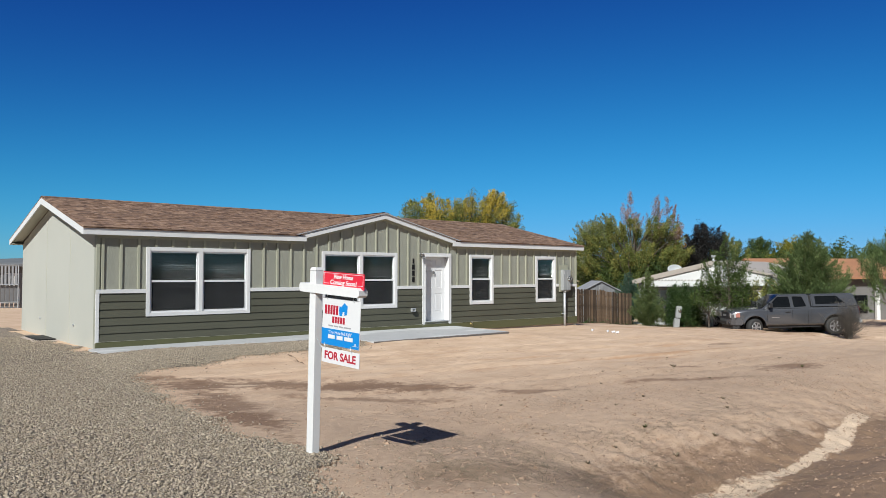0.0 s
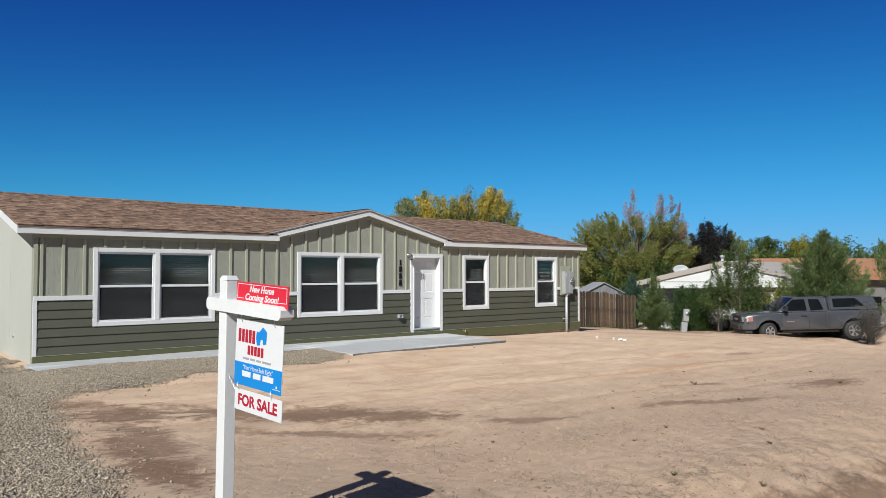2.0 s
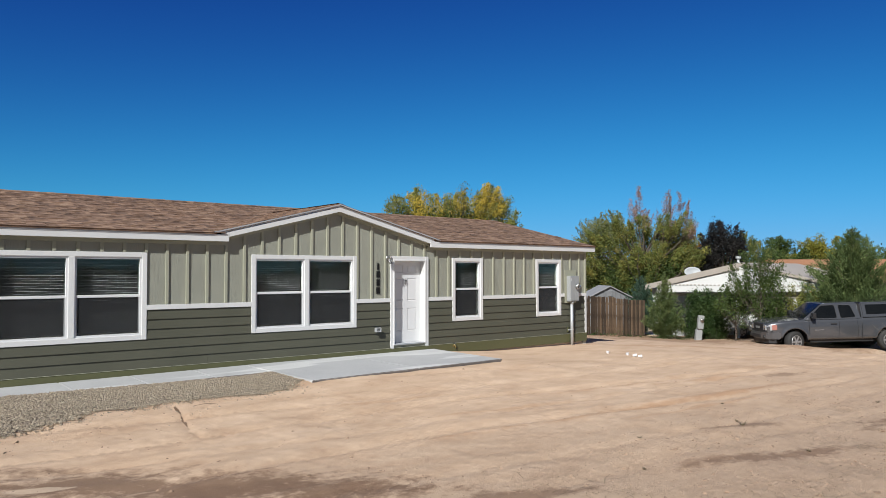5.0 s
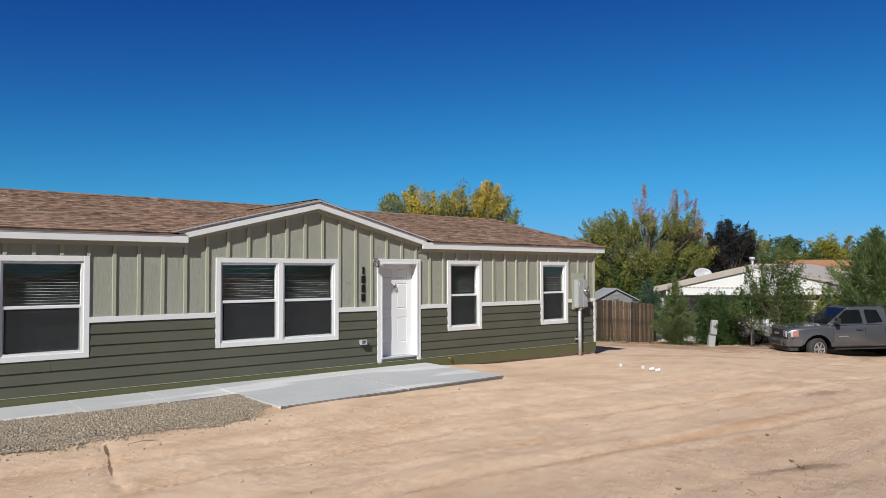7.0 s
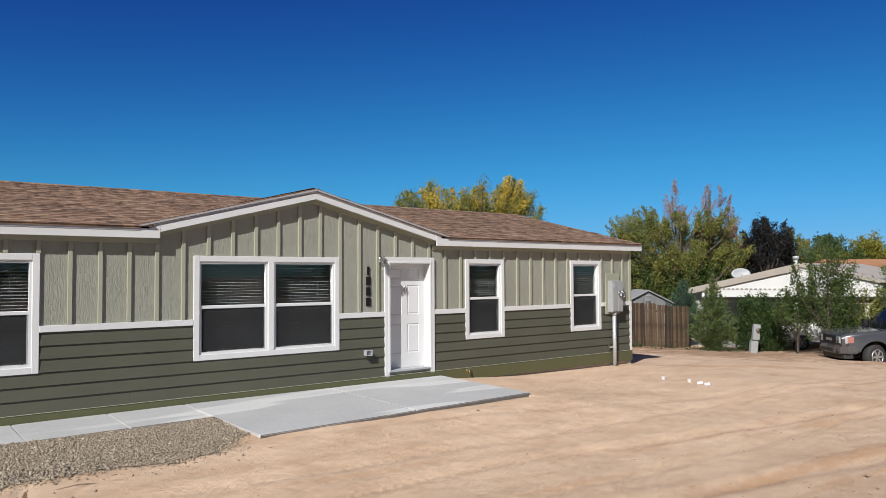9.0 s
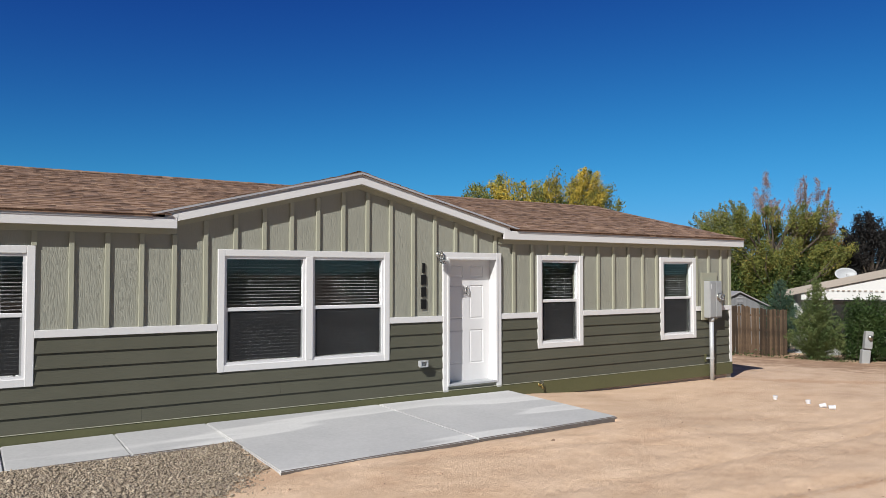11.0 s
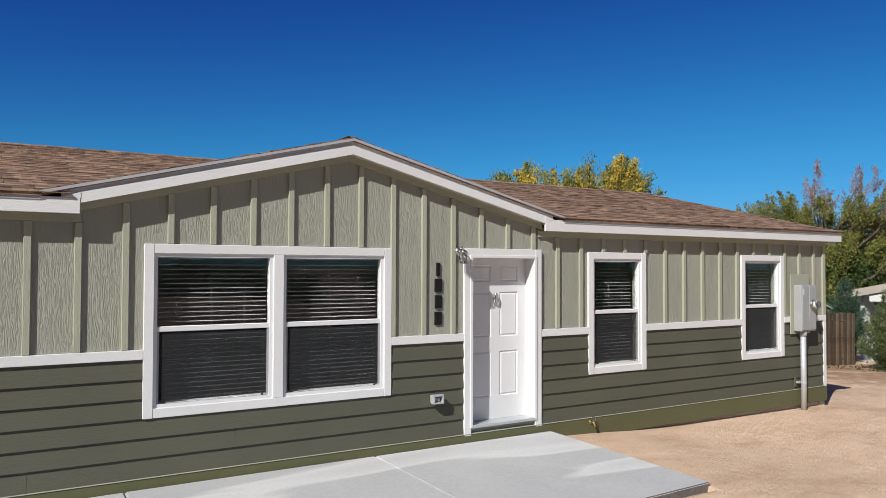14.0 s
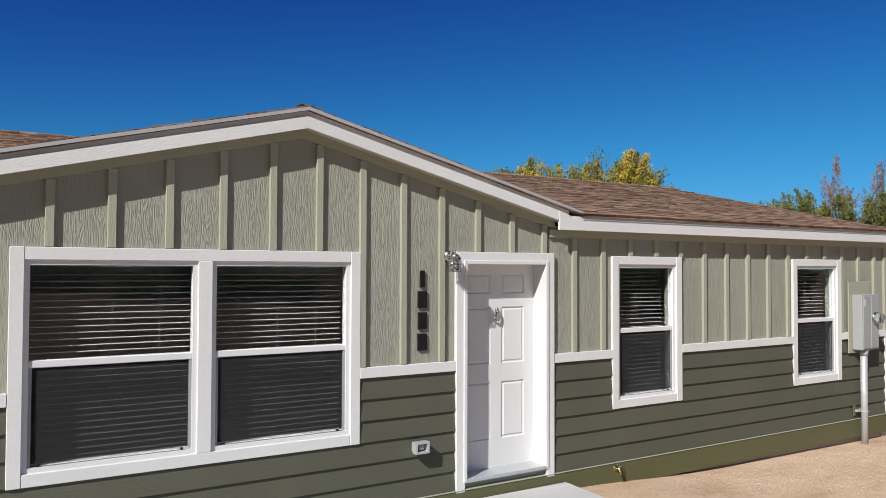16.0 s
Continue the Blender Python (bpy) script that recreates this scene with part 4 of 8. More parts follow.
def yard_sign():
    """Local axes: x along the arm away from the post, y into the sign, z up. The face looks towards the street corner."""
    yaw = math.degrees(math.atan2(-0.993, 0.12))
    base = pose(-10.715, -11.70, gz(-10.715, -11.70) - 0.02, 0, 1.3, yaw)
    t = thing("yard_sign", "white wooden yard sign post with hanging for-sale panels", "sign", at=base)
    g = -gz(-10.715, -11.70) + 0.02
    bm = soft_box(-0.048, 0.048, -0.048, 0.048, 0.0, 1.69 + g, 0.006)
    bmesh.ops.create_cone(bm, cap_ends=True, segments=4, radius1=0.07, radius2=0.05, depth=0.03, matrix=Matrix.Translation((0, 0, 1.705 + g)) @ pose(0, 0, 0, 0, 0, 45))
    part("post", bm, M_WHITE, t, "white square post")
    bm = bmesh.new()
    prism(bm, [(-0.20, 1.490 + g), (-0.18, 1.468 + g), (0.70, 1.468 + g), (0.73, 1.490 + g), (0.73, 1.536 + g), (0.70, 1.558 + g), (-0.18, 1.558 + g), (-0.20, 1.536 + g)], -0.062, 0.042)
    arm = part("arm", bm, M_WHITE, t, "white cross arm")
    fy = -0.012
    # rider panel
    rx0, rx1 = 0.126, 0.744
    rider = part("rider_panel", soft_box(rx0, rx1, fy - 0.004, fy + 0.004, 1.54 + g, 1.69 + g, 0.0015), M_RED, t, "red rider panel lettered in white")
    bm = bmesh.new()
    u0, u1, w0, w1 = rx0 + 0.014, rx1 - 0.014, 1.575 + g, 1.678 + g
    for q in ((u0, u1, w1 - 0.004, w1), (u0, u0 + 0.004, w0, w1), (u1 - 0.004, u1, w0, w1), (u0, u0 + 0.08, w0, w0 + 0.004), (u1 - 0.10, u1, w0, w0 + 0.004)):
        box(bm, q[0], q[1], fy - 0.0056, fy - 0.0042, q[2], q[3])
    part("border", bm, M_SIGNWHITE, rider)
    up = Matrix.Rotation(radians(90), 4, "X")
    at = lambda x, z: Matrix.Translation((x, fy - 0.0052, z + g)) @ up
    lettering("lettering", "New Home", 0.062, M_SIGNWHITE, rider, at(0.435, 1.645), 0.29, 0.0017, 0.25)
    lettering("lettering", "Coming Soon!", 0.062, M_SIGNWHITE, rider, at(0.435, 1.589), 0.40, 0.0017, 0.25)
    # main panel
    mx0, mx1 = 0.140, 0.707
    main = part("main_panel", soft_box(mx0, mx1, fy - 0.004, fy + 0.004, 0.975 + g, 1.432 + g, 0.0015), M_SIGNWHITE, t, "white and blue company panel")
    bm = bmesh.new()
    box(bm, mx0 + 0.0005, mx1 - 0.0005, fy - 0.0052, fy - 0.0041, 0.9755 + g, 1.135 + g)
    part("blue_field", bm, M_BLUE, main, "blue lower field")
    bm = bmesh.new()
    for k in range(5):
        box(bm, mx0 + 0.035 + k * 0.043, mx0 + 0.068 + k * 0.043, fy - 0.0054, fy - 0.0042, 1.275 + g, 1.365 + g)
    for k in range(5):
        box(bm, mx0 + 0.155 + k * 0.040, mx0 + 0.186 + k * 0.040, fy - 0.0054, fy - 0.0042, 1.195 + g, 1.258 + g)
    part("name_bars", bm, M_CRIMSON, main, "red bars of the company name")
    bm = bmesh.new()
    hx, hz = mx0 + 0.315, 1.325 + g
    prism(bm, [(hx - 0.05, hz - 0.055), (hx - 0.012, hz - 0.05), (hx - 0.006, hz - 0.012), (hx + 0.02, hz - 0.010), (hx + 0.022, hz - 0.045), (hx + 0.06, hz - 0.035), (hx + 0.066, hz + 0.045), (hx + 0.018, hz + 0.075), (hx - 0.03, hz + 0.035), (hx - 0.055, hz + 0.04), (hx - 0.062, hz + 0.0)], fy - 0.0056, fy - 0.0042)
    part("emblem", bm, M_BLUE, main, "blue tilted house emblem")
    bm = bmesh.new()
    for k, w in enumerate((0.075, 0.062, 0.055, 0.105)):
        xx = mx0 + 0.10 + sum((0.075, 0.062, 0.055, 0.105)[:k]) + k * 0.014
        box(bm, xx, xx + w, fy - 0.0054, fy - 0.0042, 1.158 + g, 1.172 + g)
    part("tagline_bars", bm, M_GREYINK, main)
    lettering("lettering", "\u201cYour Home Built Right\u201d", 0.045, M_SIGNWHITE, main, Matrix.Translation((0.424, fy - 0.0058, 1.103 + g)) @ up, 0.36)
    bm = bmesh.new()
    for q in ((0.10, 0.205), (0.235, 0.325), (0.350, 0.475)):
        box(bm, mx0 + q[0], mx0 + q[1], fy - 0.0064, fy - 0.0053, 1.040 + g, 1.078 + g)
    part("number_bars", bm, M_SIGNWHITE, main)
    bm = bmesh.new()
    box(bm, mx1 - 0.10, mx1 - 0.012, fy - 0.0064, fy - 0.0053, 1.003 + g, 1.007 + g)
    box(bm, mx1 - 0.062, mx1 - 0.046, fy - 0.0064, fy - 0.0053, 1.014 + g, 1.030 + g)
    part("small_mark", bm, M_SIGNWHITE, main)
    low = part("sale_panel", soft_box(mx0 + 0.012, mx1 + 0.012, fy - 0.004, fy + 0.004, 0.799 + g, 0.945 + g, 0.0015), M_SIGNWHITE, t, "white panel lettered in red")
    lettering("lettering", "FOR SALE", 0.105, M_CRIMSON, low, at(0.432, 0.872), 0.47, 0.0035)
    hooks = []
    for hx_, z0, z1 in ((mx0 + 0.07, 1.405, 1.465), (mx1 - 0.10, 1.405, 1.465), (mx0 + 0.06, 0.925, 1.005), (mx1 - 0.11, 0.925, 1.005)):
        bm = bmesh.new()
        n = 8
        pts = [Vector((hx_ + 0.008 * math.sin(6.3 * i / n), fy - 0.006 + 0.006 * math.cos(6.3 * i / n), z0 + g + (z1 - z0) * i / n)) for i in range(n + 1)]
        for p, q in zip(pts, pts[1:]):
            rod(bm, p, q, 0.0035, seg=6)
        hooks.append(part("hook", bm, M_STEEL, t, "bent wire hook"))
    bm = bmesh.new()
    for i in range(7):
        p = Vector((0.052 + 0.012 * i, -0.02, 1.02 + g - 0.012 * i + 0.01 * math.sin(2.6 * i)))
        q = Vector((0.052 + 0.012 * (i + 1), -0.02, 1.02 + g - 0.012 * (i + 1) + 0.01 * math.sin(2.6 * (i + 1))))
        rod(bm, p, q, 0.003, seg=5)
    part("wire_tie", bm, M_STEEL, t, "twisted wire tie")

    droop = Matrix.Translation((0, 0, 1.5 + g)) @ Matrix.Rotation(radians(1.9), 4, "Y") @ Matrix.Translation((0, 0, -1.5 - g))
    for ob in (arm, rider, main, low, *hooks):
        ob.matrix_basis = droop


yard_sign()


# ---- fixtures on the front wall ----
def wall_lantern():
    x, z = -0.085, 2.20
    t = thing("wall_lantern", "small brushed-metal wall lantern with clear glass beside the door", "lamp")
    y = TRIM
    bm = bmesh.new()
    rod(bm, (x, SHEET, z + 0.06), (x, y - 0.022, z + 0.06), 0.055, 0.048, 20)
    part("back_plate", bm, M_CHROME, t, "", True)
    bm = bmesh.new()
    n = 10
    pts = [Vector((x, y - 0.02 - 0.09 * math.sin(math.pi * 0.5 * i / n), z + 0.06 + 0.055 * math.sin(math.pi * i / n))) for i in range(n + 1)]
    for p, q in zip(pts, pts[1:]):
        rod(bm, p, q, 0.008, seg=8)
    part("arm", bm, M_CHROME, t, "", True)
    cx, cy = x, y - 0.11
    bm = bmesh.new()
    rod(bm, (cx, cy, z + 0.045), (cx, cy, z + 0.085), 0.062, 0.012, 18)
    rod(bm, (cx, cy, z + 0.085), (cx, cy, z + 0.11), 0.010, seg=10)
    part("cap", bm, M_CHROME, t, "", True)
    bm = bmesh.new()
    for i in range(4):
        a = math.pi / 4 + i * math.pi / 2
        rod(bm, (cx + 0.055 * math.cos(a), cy + 0.055 * math.sin(a), z - 0.085), (cx + 0.055 * math.cos(a), cy + 0.055 * math.sin(a), z + 0.05), 0.0045, seg=6)
    for zz in (z - 0.085, z - 0.02):
        for i in range(4):
            a, b = math.pi / 4 + i * math.pi / 2, math.pi / 4 + (i + 1) * math.pi / 2
            rod(bm, (cx + 0.055 * math.cos(a), cy + 0.055 * math.sin(a), zz), (cx + 0.055 * math.cos(b), cy + 0.055 * math.sin(b), zz), 0.004, seg=6)
    part("cage", bm, M_CHROME, t)
    bm = bmesh.new()
    rod(bm, (cx, cy, z - 0.075), (cx, cy, z + 0.045), 0.040, 0.048, 16)
    g = part("glass", bm, glass_material("lantern_glass", (0.93, 0.95, 0.95)), t, "clear glass", True)
    bm = bmesh.new()
    bmesh.ops.create_uvsphere(bm, u_segments=12, v_segments=8, radius=0.024, matrix=Matrix.Translation((cx, cy, z - 0.02)))
    rod(bm, (cx, cy, z), (cx, cy, z + 0.045), 0.013, seg=10)
    part("bulb", bm, M_BLIND, t, "unlit bulb", True)


def number_bars():
    t = thing("house_number", "four black number plates set one above another", "house number")
    for z, w in ((2.045, 0.05), (1.855, 0.095), (1.66, 0.09), (1.465, 0.095)):
        part("number_bar", soft_box(-0.355 - w / 2, -0.355 + w / 2, SHEET - 0.022, SHEET + 0.001, z - 0.078, z + 0.078, 0.006, 2), M_BLACK, t)


def outlet_box():
    x, z = -0.41, 0.525
    t = thing("outlet_cover", "small grey weatherproof outlet cover on the lap siding", "outlet")
    part("box", soft_box(x - 0.062, x + 0.062, TRIM - 0.03, TRIM + 0.008, z - 0.045, z + 0.045, 0.008, 2), M_STEEL, t)
    bm = bmesh.new()
    for q in ((x - 0.070, x + 0.070, z + 0.034, z + 0.052), (x - 0.070, x + 0.070, z - 0.052, z - 0.034), (x - 0.070, x - 0.050, z - 0.034, z + 0.034), (x + 0.050, x + 0.070, z - 0.034, z + 0.034)):
        box(bm, q[0], q[1], TRIM - 0.095, TRIM - 0.0305, q[2], q[3])
    part("hood", bm, M_STEEL, t, "pale hooded frame")
    part("lens", soft_box(x - 0.030, x + 0.030, TRIM - 0.07, TRIM - 0.031, z - 0.020, z + 0.020, 0.004), M_GREYPAINT, t)


def hose_bib():
    x, z, y = 2.03, -0.005, SHEET - 0.046
    t = thing("hose_bib", "brass garden tap on the olive skirt board", "tap")
    bm = bmesh.new()
    rod(bm, (x, y, z), (x, y - 0.006, z), 0.032, seg=16)
    rod(bm, (x, y, z), (x, y - 0.075, z), 0.014, seg=10)
    rod(bm, (x, y - 0.06, z + 0.004), (x, y - 0.085, z - 0.055), 0.013, 0.016, 10)
    part("spout", bm, M_BRASS, t, "", True)
    bm = bmesh.new()
    rod(bm, (x, y - 0.05, z), (x, y - 0.062, z + 0.05), 0.006, seg=8)
    for i in range(12):
        a, b = i * math.pi / 6, (i + 1) * math.pi / 6
        rod(bm, (x + 0.028 * math.cos(a), y - 0.062 + 0.008 * math.sin(a), z + 0.05 + 0.026 * math.sin(a)), (x + 0.028 * math.cos(b), y - 0.062 + 0.008 * math.sin(b), z + 0.05 + 0.026 * math.sin(b)), 0.005, seg=6)
    part("handle", bm, M_CHROME, t)


def electric_meter():
    t = thing("electric_meter", "grey electric meter cabinet with glass dome on a grey conduit", "electric meter")
    part("backing_board", soft_box(6.47, 7.0, TRIM - 0.014, TRIM + 0.002, 0.98, 1.98, 0.004), M_BATTEN, t, "sage painted backing board")
    c = part("cabinet", soft_box(6.55, 6.955, -0.165, TRIM - 0.0145, 1.03, 1.80, 0.012, 2), M_GREYPAINT, t)
    part("door_panel", soft_box(6.562, 6.745, -0.176, -0.166, 1.05, 1.78, 0.006), M_GREYPAINT, c)
    part("meter_panel", soft_box(6.757, 6.943, -0.176, -0.166, 1.05, 1.78, 0.006), M_GREYPAINT, c)
    part("label", soft_box(6.585, 6.61, -0.178, -0.1765, 1.64, 1.74, 0.001), M_SIGNWHITE, c)
    bm = bmesh.new()
    rod(bm, (6.85, -0.172, 1.47), (6.85, -0.20, 1.47), 0.085, seg=24)
    part("collar", bm, M_CHROME, t, "", True)
    bm = bmesh.new()
    rod(bm, (6.85, -0.20, 1.47), (6.85, -0.275, 1.47), 0.078, 0.066, 24)
    bmesh.ops.create_uvsphere(bm, u_segments=20, v_segments=10, radius=0.066, matrix=Matrix.Translation((6.85, -0.272, 1.47)) @ Matrix.Diagonal((1, 0.35, 1, 1)))
    part("dome", bm, glass_material("meter_dome", (0.9, 0.93, 0.93)), t, "clear glass meter dome", True)
    bm = bmesh.new()
    rod(bm, (6.85, -0.201, 1.47), (6.85, -0.245, 1.47), 0.056, seg=20)
    part("dial", bm, M_SIGNWHITE, t, "", True)
    bm = bmesh.new()
    rod(bm, (6.69, -0.10, -0.36), (6.69, -0.10, 1.03), 0.046, seg=16)
    rod(bm, (6.69, -0.10, 0.95), (6.69, -0.10, 1.03), 0.056, seg=16)
    part("conduit", bm, M_STEEL, t, "pale grey conduit pipe", True)
    bm = bmesh.new()
    box(bm, 6.60, 6.78, -0.06, TRIM - 0.002, 0.16, 0.19)
    rod(bm, (6.69, -0.10, 0.16), (6.69, -0.10, 0.19), 0.052, seg=16)
    part("strap", bm, M_STEEL, t)
    part("patch_board", soft_box(6.57, 6.63, TRIM - 0.012, TRIM + 0.002, 0.10, 0.26, 0.003), M_SKIRT, t)


def end_wall_fittings():
    t = thing("ground_vent", "dark crawl-space vent in a low gravelly curb beside the end wall", "vent")
    x0, x1, y0, y1 = -10.30, -9.70, 3.2, 4.9
    z = gz(-10, 4)
    part("curb", soft_box(x0, x1, y0, y1, z - 0.1, z + 0.02, 0.012, 2), M_FOUND, t)
    part("grille", soft_box(x0 + 0.12, x1 - 0.03, y0 + 0.1, y1 - 0.1, z + 0.021, z + 0.05, 0.004), M_BLACK, t, "dark grille")
    for y in (1.9, 5.6):
        bm = bmesh.new()
        rod(bm, (X0, y, 0.35), (X0 - 0.03, y, 0.35), 0.03, seg=12)
        part("pipe_cap", bm, M_STEEL, house, "small round grey pipe cap")


wall_lantern()
number_bars()
outlet_box()
hose_bib()
electric_meter()
end_wall_fittings()


# ---- shingles ----
def tab_mesh(name, w, d, th):
    """One shingle: thicker at its lower, showing edge. Local x across, y up the slope, z out of it."""
    v = [(-w / 2, 0, 0), (w / 2, 0, 0), (w / 2, d, 0), (-w / 2, d, 0), (-w / 2, 0, th), (w / 2, 0, th), (w / 2, d, th * 0.25), (-w / 2, d, th * 0.25)]
    f = [(4, 5, 6, 7), (0, 1, 5, 4), (1, 2, 6, 5), (3, 0, 4, 7)]
    return v, f


def shingles():
    rnd = random.Random(11)
    EXP, W = 0.143, 0.335
    nearest, rest_v, rest_f = [], [], []
    variants = []
    for k, th in enumerate((0.007, 0.010, 0.013, 0.017)):
        v, f = tab_mesh("shingle", W - 0.006, EXP + 0.03, th)
        me = bpy.data.meshes.new("shingle")
        me.from_pydata(v, [], f)
        me.materials.append(M_SHINGLE)
        variants.append((me, np.array(v), f))

    def lay(m, near):
        k = rnd.randrange(4)
        if near and len(nearest) < 300:
            nearest.append((variants[k][0], m))
            return
        v = variants[k][1]
        a = np.array(m)
        n0 = len(rest_v)
        rest_v.extend((v @ a[:3, :3].T + a[:3, 3]).tolist())
        rest_f.extend([tuple(i + n0 for i in f) for f in variants[k][2]])

    up = Vector((0, 1, PITCH)).normalized()
    nor = Vector((0, -PITCH, 1)).normalized()
    across = Vector((1, 0, 0))
    rot = Matrix((across, up, nor)).transposed().to_4x4()
    rows_ = int((RIDGE_Y - DRIP_Y) * math.sqrt(1 + PITCH ** 2) / EXP)
    for r in range(rows_):
        o = Vector((0, DRIP_Y - 0.012, zd - 0.012 * PITCH + 0.002)) + up * (r * EXP)
        x = RAKE_L + W / 2 - 0.012 + rnd.uniform(0.0, 0.16) * (r > 0)
        while x < RAKE_R - W / 2 + 0.012:
            y = o.y + 0.1
            if dormer_z(x) < EAVE_HI + PITCH * (y - EAVE_Y) + 0.01 or abs(x - GX) > GHALF:
                near = 1.45 < x < 7.8 and r < 15
                lay(Matrix.Translation((x, o.y, o.z)) @ rot, near)
            x += W
    for s in (-1, 1):
        upg = Vector((-s, 0, GPITCH)).normalized()
        norg = Vector((s * GPITCH, 0, 1)).normalized()
        acr = upg.cross(norg)
        rotg = Matrix((acr, upg, norg)).transposed().to_4x4()
        for r in range(int(GHALF * math.sqrt(1 + GPITCH ** 2) / EXP) + 1):
            h = r * EXP / math.sqrt(1 + GPITCH ** 2)
            x = GX + s * (GHALF + 0.02 - h)
            z = EAVE_HI + 0.014 + GPITCH * h
            y = EAVE_Y + 0.156
            while y < gback:
                if z > EAVE_HI + PITCH * (y - 0.15 - EAVE_Y):
                    lay(Matrix.Translation((x, y, z)) @ rotg, False)
                y += W
    me = bpy.data.meshes.new("shingle_field")
    me.from_pydata(rest_v, [], rest_f)
    me.materials.append(M_SHINGLE)
    ob = new("shingle_field", me)
    ob.parent = roof
    tagged(ob, "overlapping brown asphalt shingles", kind="stuff")
    for me, m in nearest:
        shared("shingle", me, roof, m)
    # ridge caps
    capm = bpy.data.meshes.new("ridge_cap")
    v = [(-0.15, -0.14, -0.14 * PITCH), (0.15, -0.14, -0.14 * PITCH), (0.15, 0, 0.004), (-0.15, 0, 0.004), (0.15, 0.14, -0.14 * PITCH), (-0.15, 0.14, -0.14 * PITCH)]
    v += [(a, b, c + 0.012) for a, b, c in v]
    capm.from_pydata(v, [], [(6, 7, 8, 9), (9, 8, 10, 11), (0, 1, 7, 6), (4, 5, 11, 10), (1, 2, 8, 7), (2, 4, 10, 8), (3, 0, 6, 9), (5, 3, 9, 11)])
    capm.materials.append(M_SHINGLE)
    x = RAKE_L + 0.15
    while x < RAKE_R - 0.1:
        shared("ridge_cap", capm, roof, pose(x, RIDGE_Y, roof_z(RIDGE_Y) + 0.012, 0, rnd.uniform(-1.5, 1.5), 0))
        x += 0.28
    y = EAVE_Y + 0.135
    while y < gback:
        shared("ridge_cap", capm, roof, pose(GX, y, dormer_z(GX) + 0.008, 0, 0, 90))
        y += 0.28


shingles()


# ---- gravel ----
def gravel_material():
    m, n, l, b = nodes_of("mixed_gravel")
    co = n.new("ShaderNodeTexCoord").outputs["Object"]
    isl = n.new("ShaderNodeNewGeometry").outputs["Random Per Island"]
    col = ramp(n, l, isl, [(0.0, (0.130, 0.105, 0.080)), (0.2, (0.220, 0.180, 0.140)), (0.45, (0.330, 0.275, 0.215)), (0.7, (0.285, 0.250, 0.215)), (0.88, (0.420, 0.355, 0.280)), (1.0, (0.520, 0.465, 0.390))])
    f = noise_node(n, l, co, 60.0, 3.0)
    col = mix(n, l, 0.35, col, ramp(n, l, f, [(0.3, (0.137, 0.109, 0.082)), (0.7, (0.393, 0.322, 0.247))]))
    col = mix(n, l, 1.0, col, (1.01, 1.0, 0.93), "MULTIPLY")
    l.new(col, b.inputs["Base Color"])
    b.inputs["Roughness"].default_value = 0.85
    bump(n, l, f, 0.3, 0.003, b)
    return m


def bed_material():
    m, n, l, b = nodes_of("gravel_bed")
    co = n.new("ShaderNodeTexCoord").outputs["Object"]
    vor = n.new("ShaderNodeTexVoronoi")
    vor.inputs["Scale"].default_value = 34.0
    l.new(co, vor.inputs["Vector"])
    sep = n.new("ShaderNodeSeparateColor")
    l.new(vor.outputs["Color"], sep.inputs[0])
    col = ramp(n, l, sep.outputs[0], [(0.0, (0.067, 0.051, 0.038)), (0.5, (0.201, 0.159, 0.120)), (1.0, (0.317, 0.262, 0.198))])
    l.new(col, b.inputs["Base Color"])
    b.inputs["Roughness"].default_value = 0.9
    bump(n, l, calc(n, l, "SUBTRACT", 1.0, vor.outputs["Distance"]), 0.9, 0.012, b)
    return m


M_GRAVEL, M_BED = gravel_material(), bed_material()


def gravel_edge(y):
    """The x at which the drive's gravel gives way to bare soil."""
    return np.interp(y, [-40, -18, -15, -13.1, -11.7, -10.3, -9.0, -7.0, -5.2, -4.4], [-12.6, -12.2, -11.7, -11.25, -10.72, -10.95, -10.85, -10.60, -10.42, -9.9])


def is_gravel(x, y):
    wob = 0.16 * wobble(x, y, 2.6) + 0.07 * wobble(x, y, 8.0, 3.0)
    drive = (x < gravel_edge(y) + wob) & (y < 9.5 + wob * 2) & (x > -40) & ((y < -0.0) | (x < -9.64))
    front = np.interp(x, [-10.2, -8.3, -7.6, -6.0, -4.6, -3.80, -3.55], [-4.2, -3.95, -3.35, -3.25, -3.05, -2.65, -2.3])
    strip = (x > -10.6) & (x < -3.58) & (y > front + wob) & (y < -1.12)
    strip = strip & ((x < -3.80) | (y < -2.7))
    return drive | strip


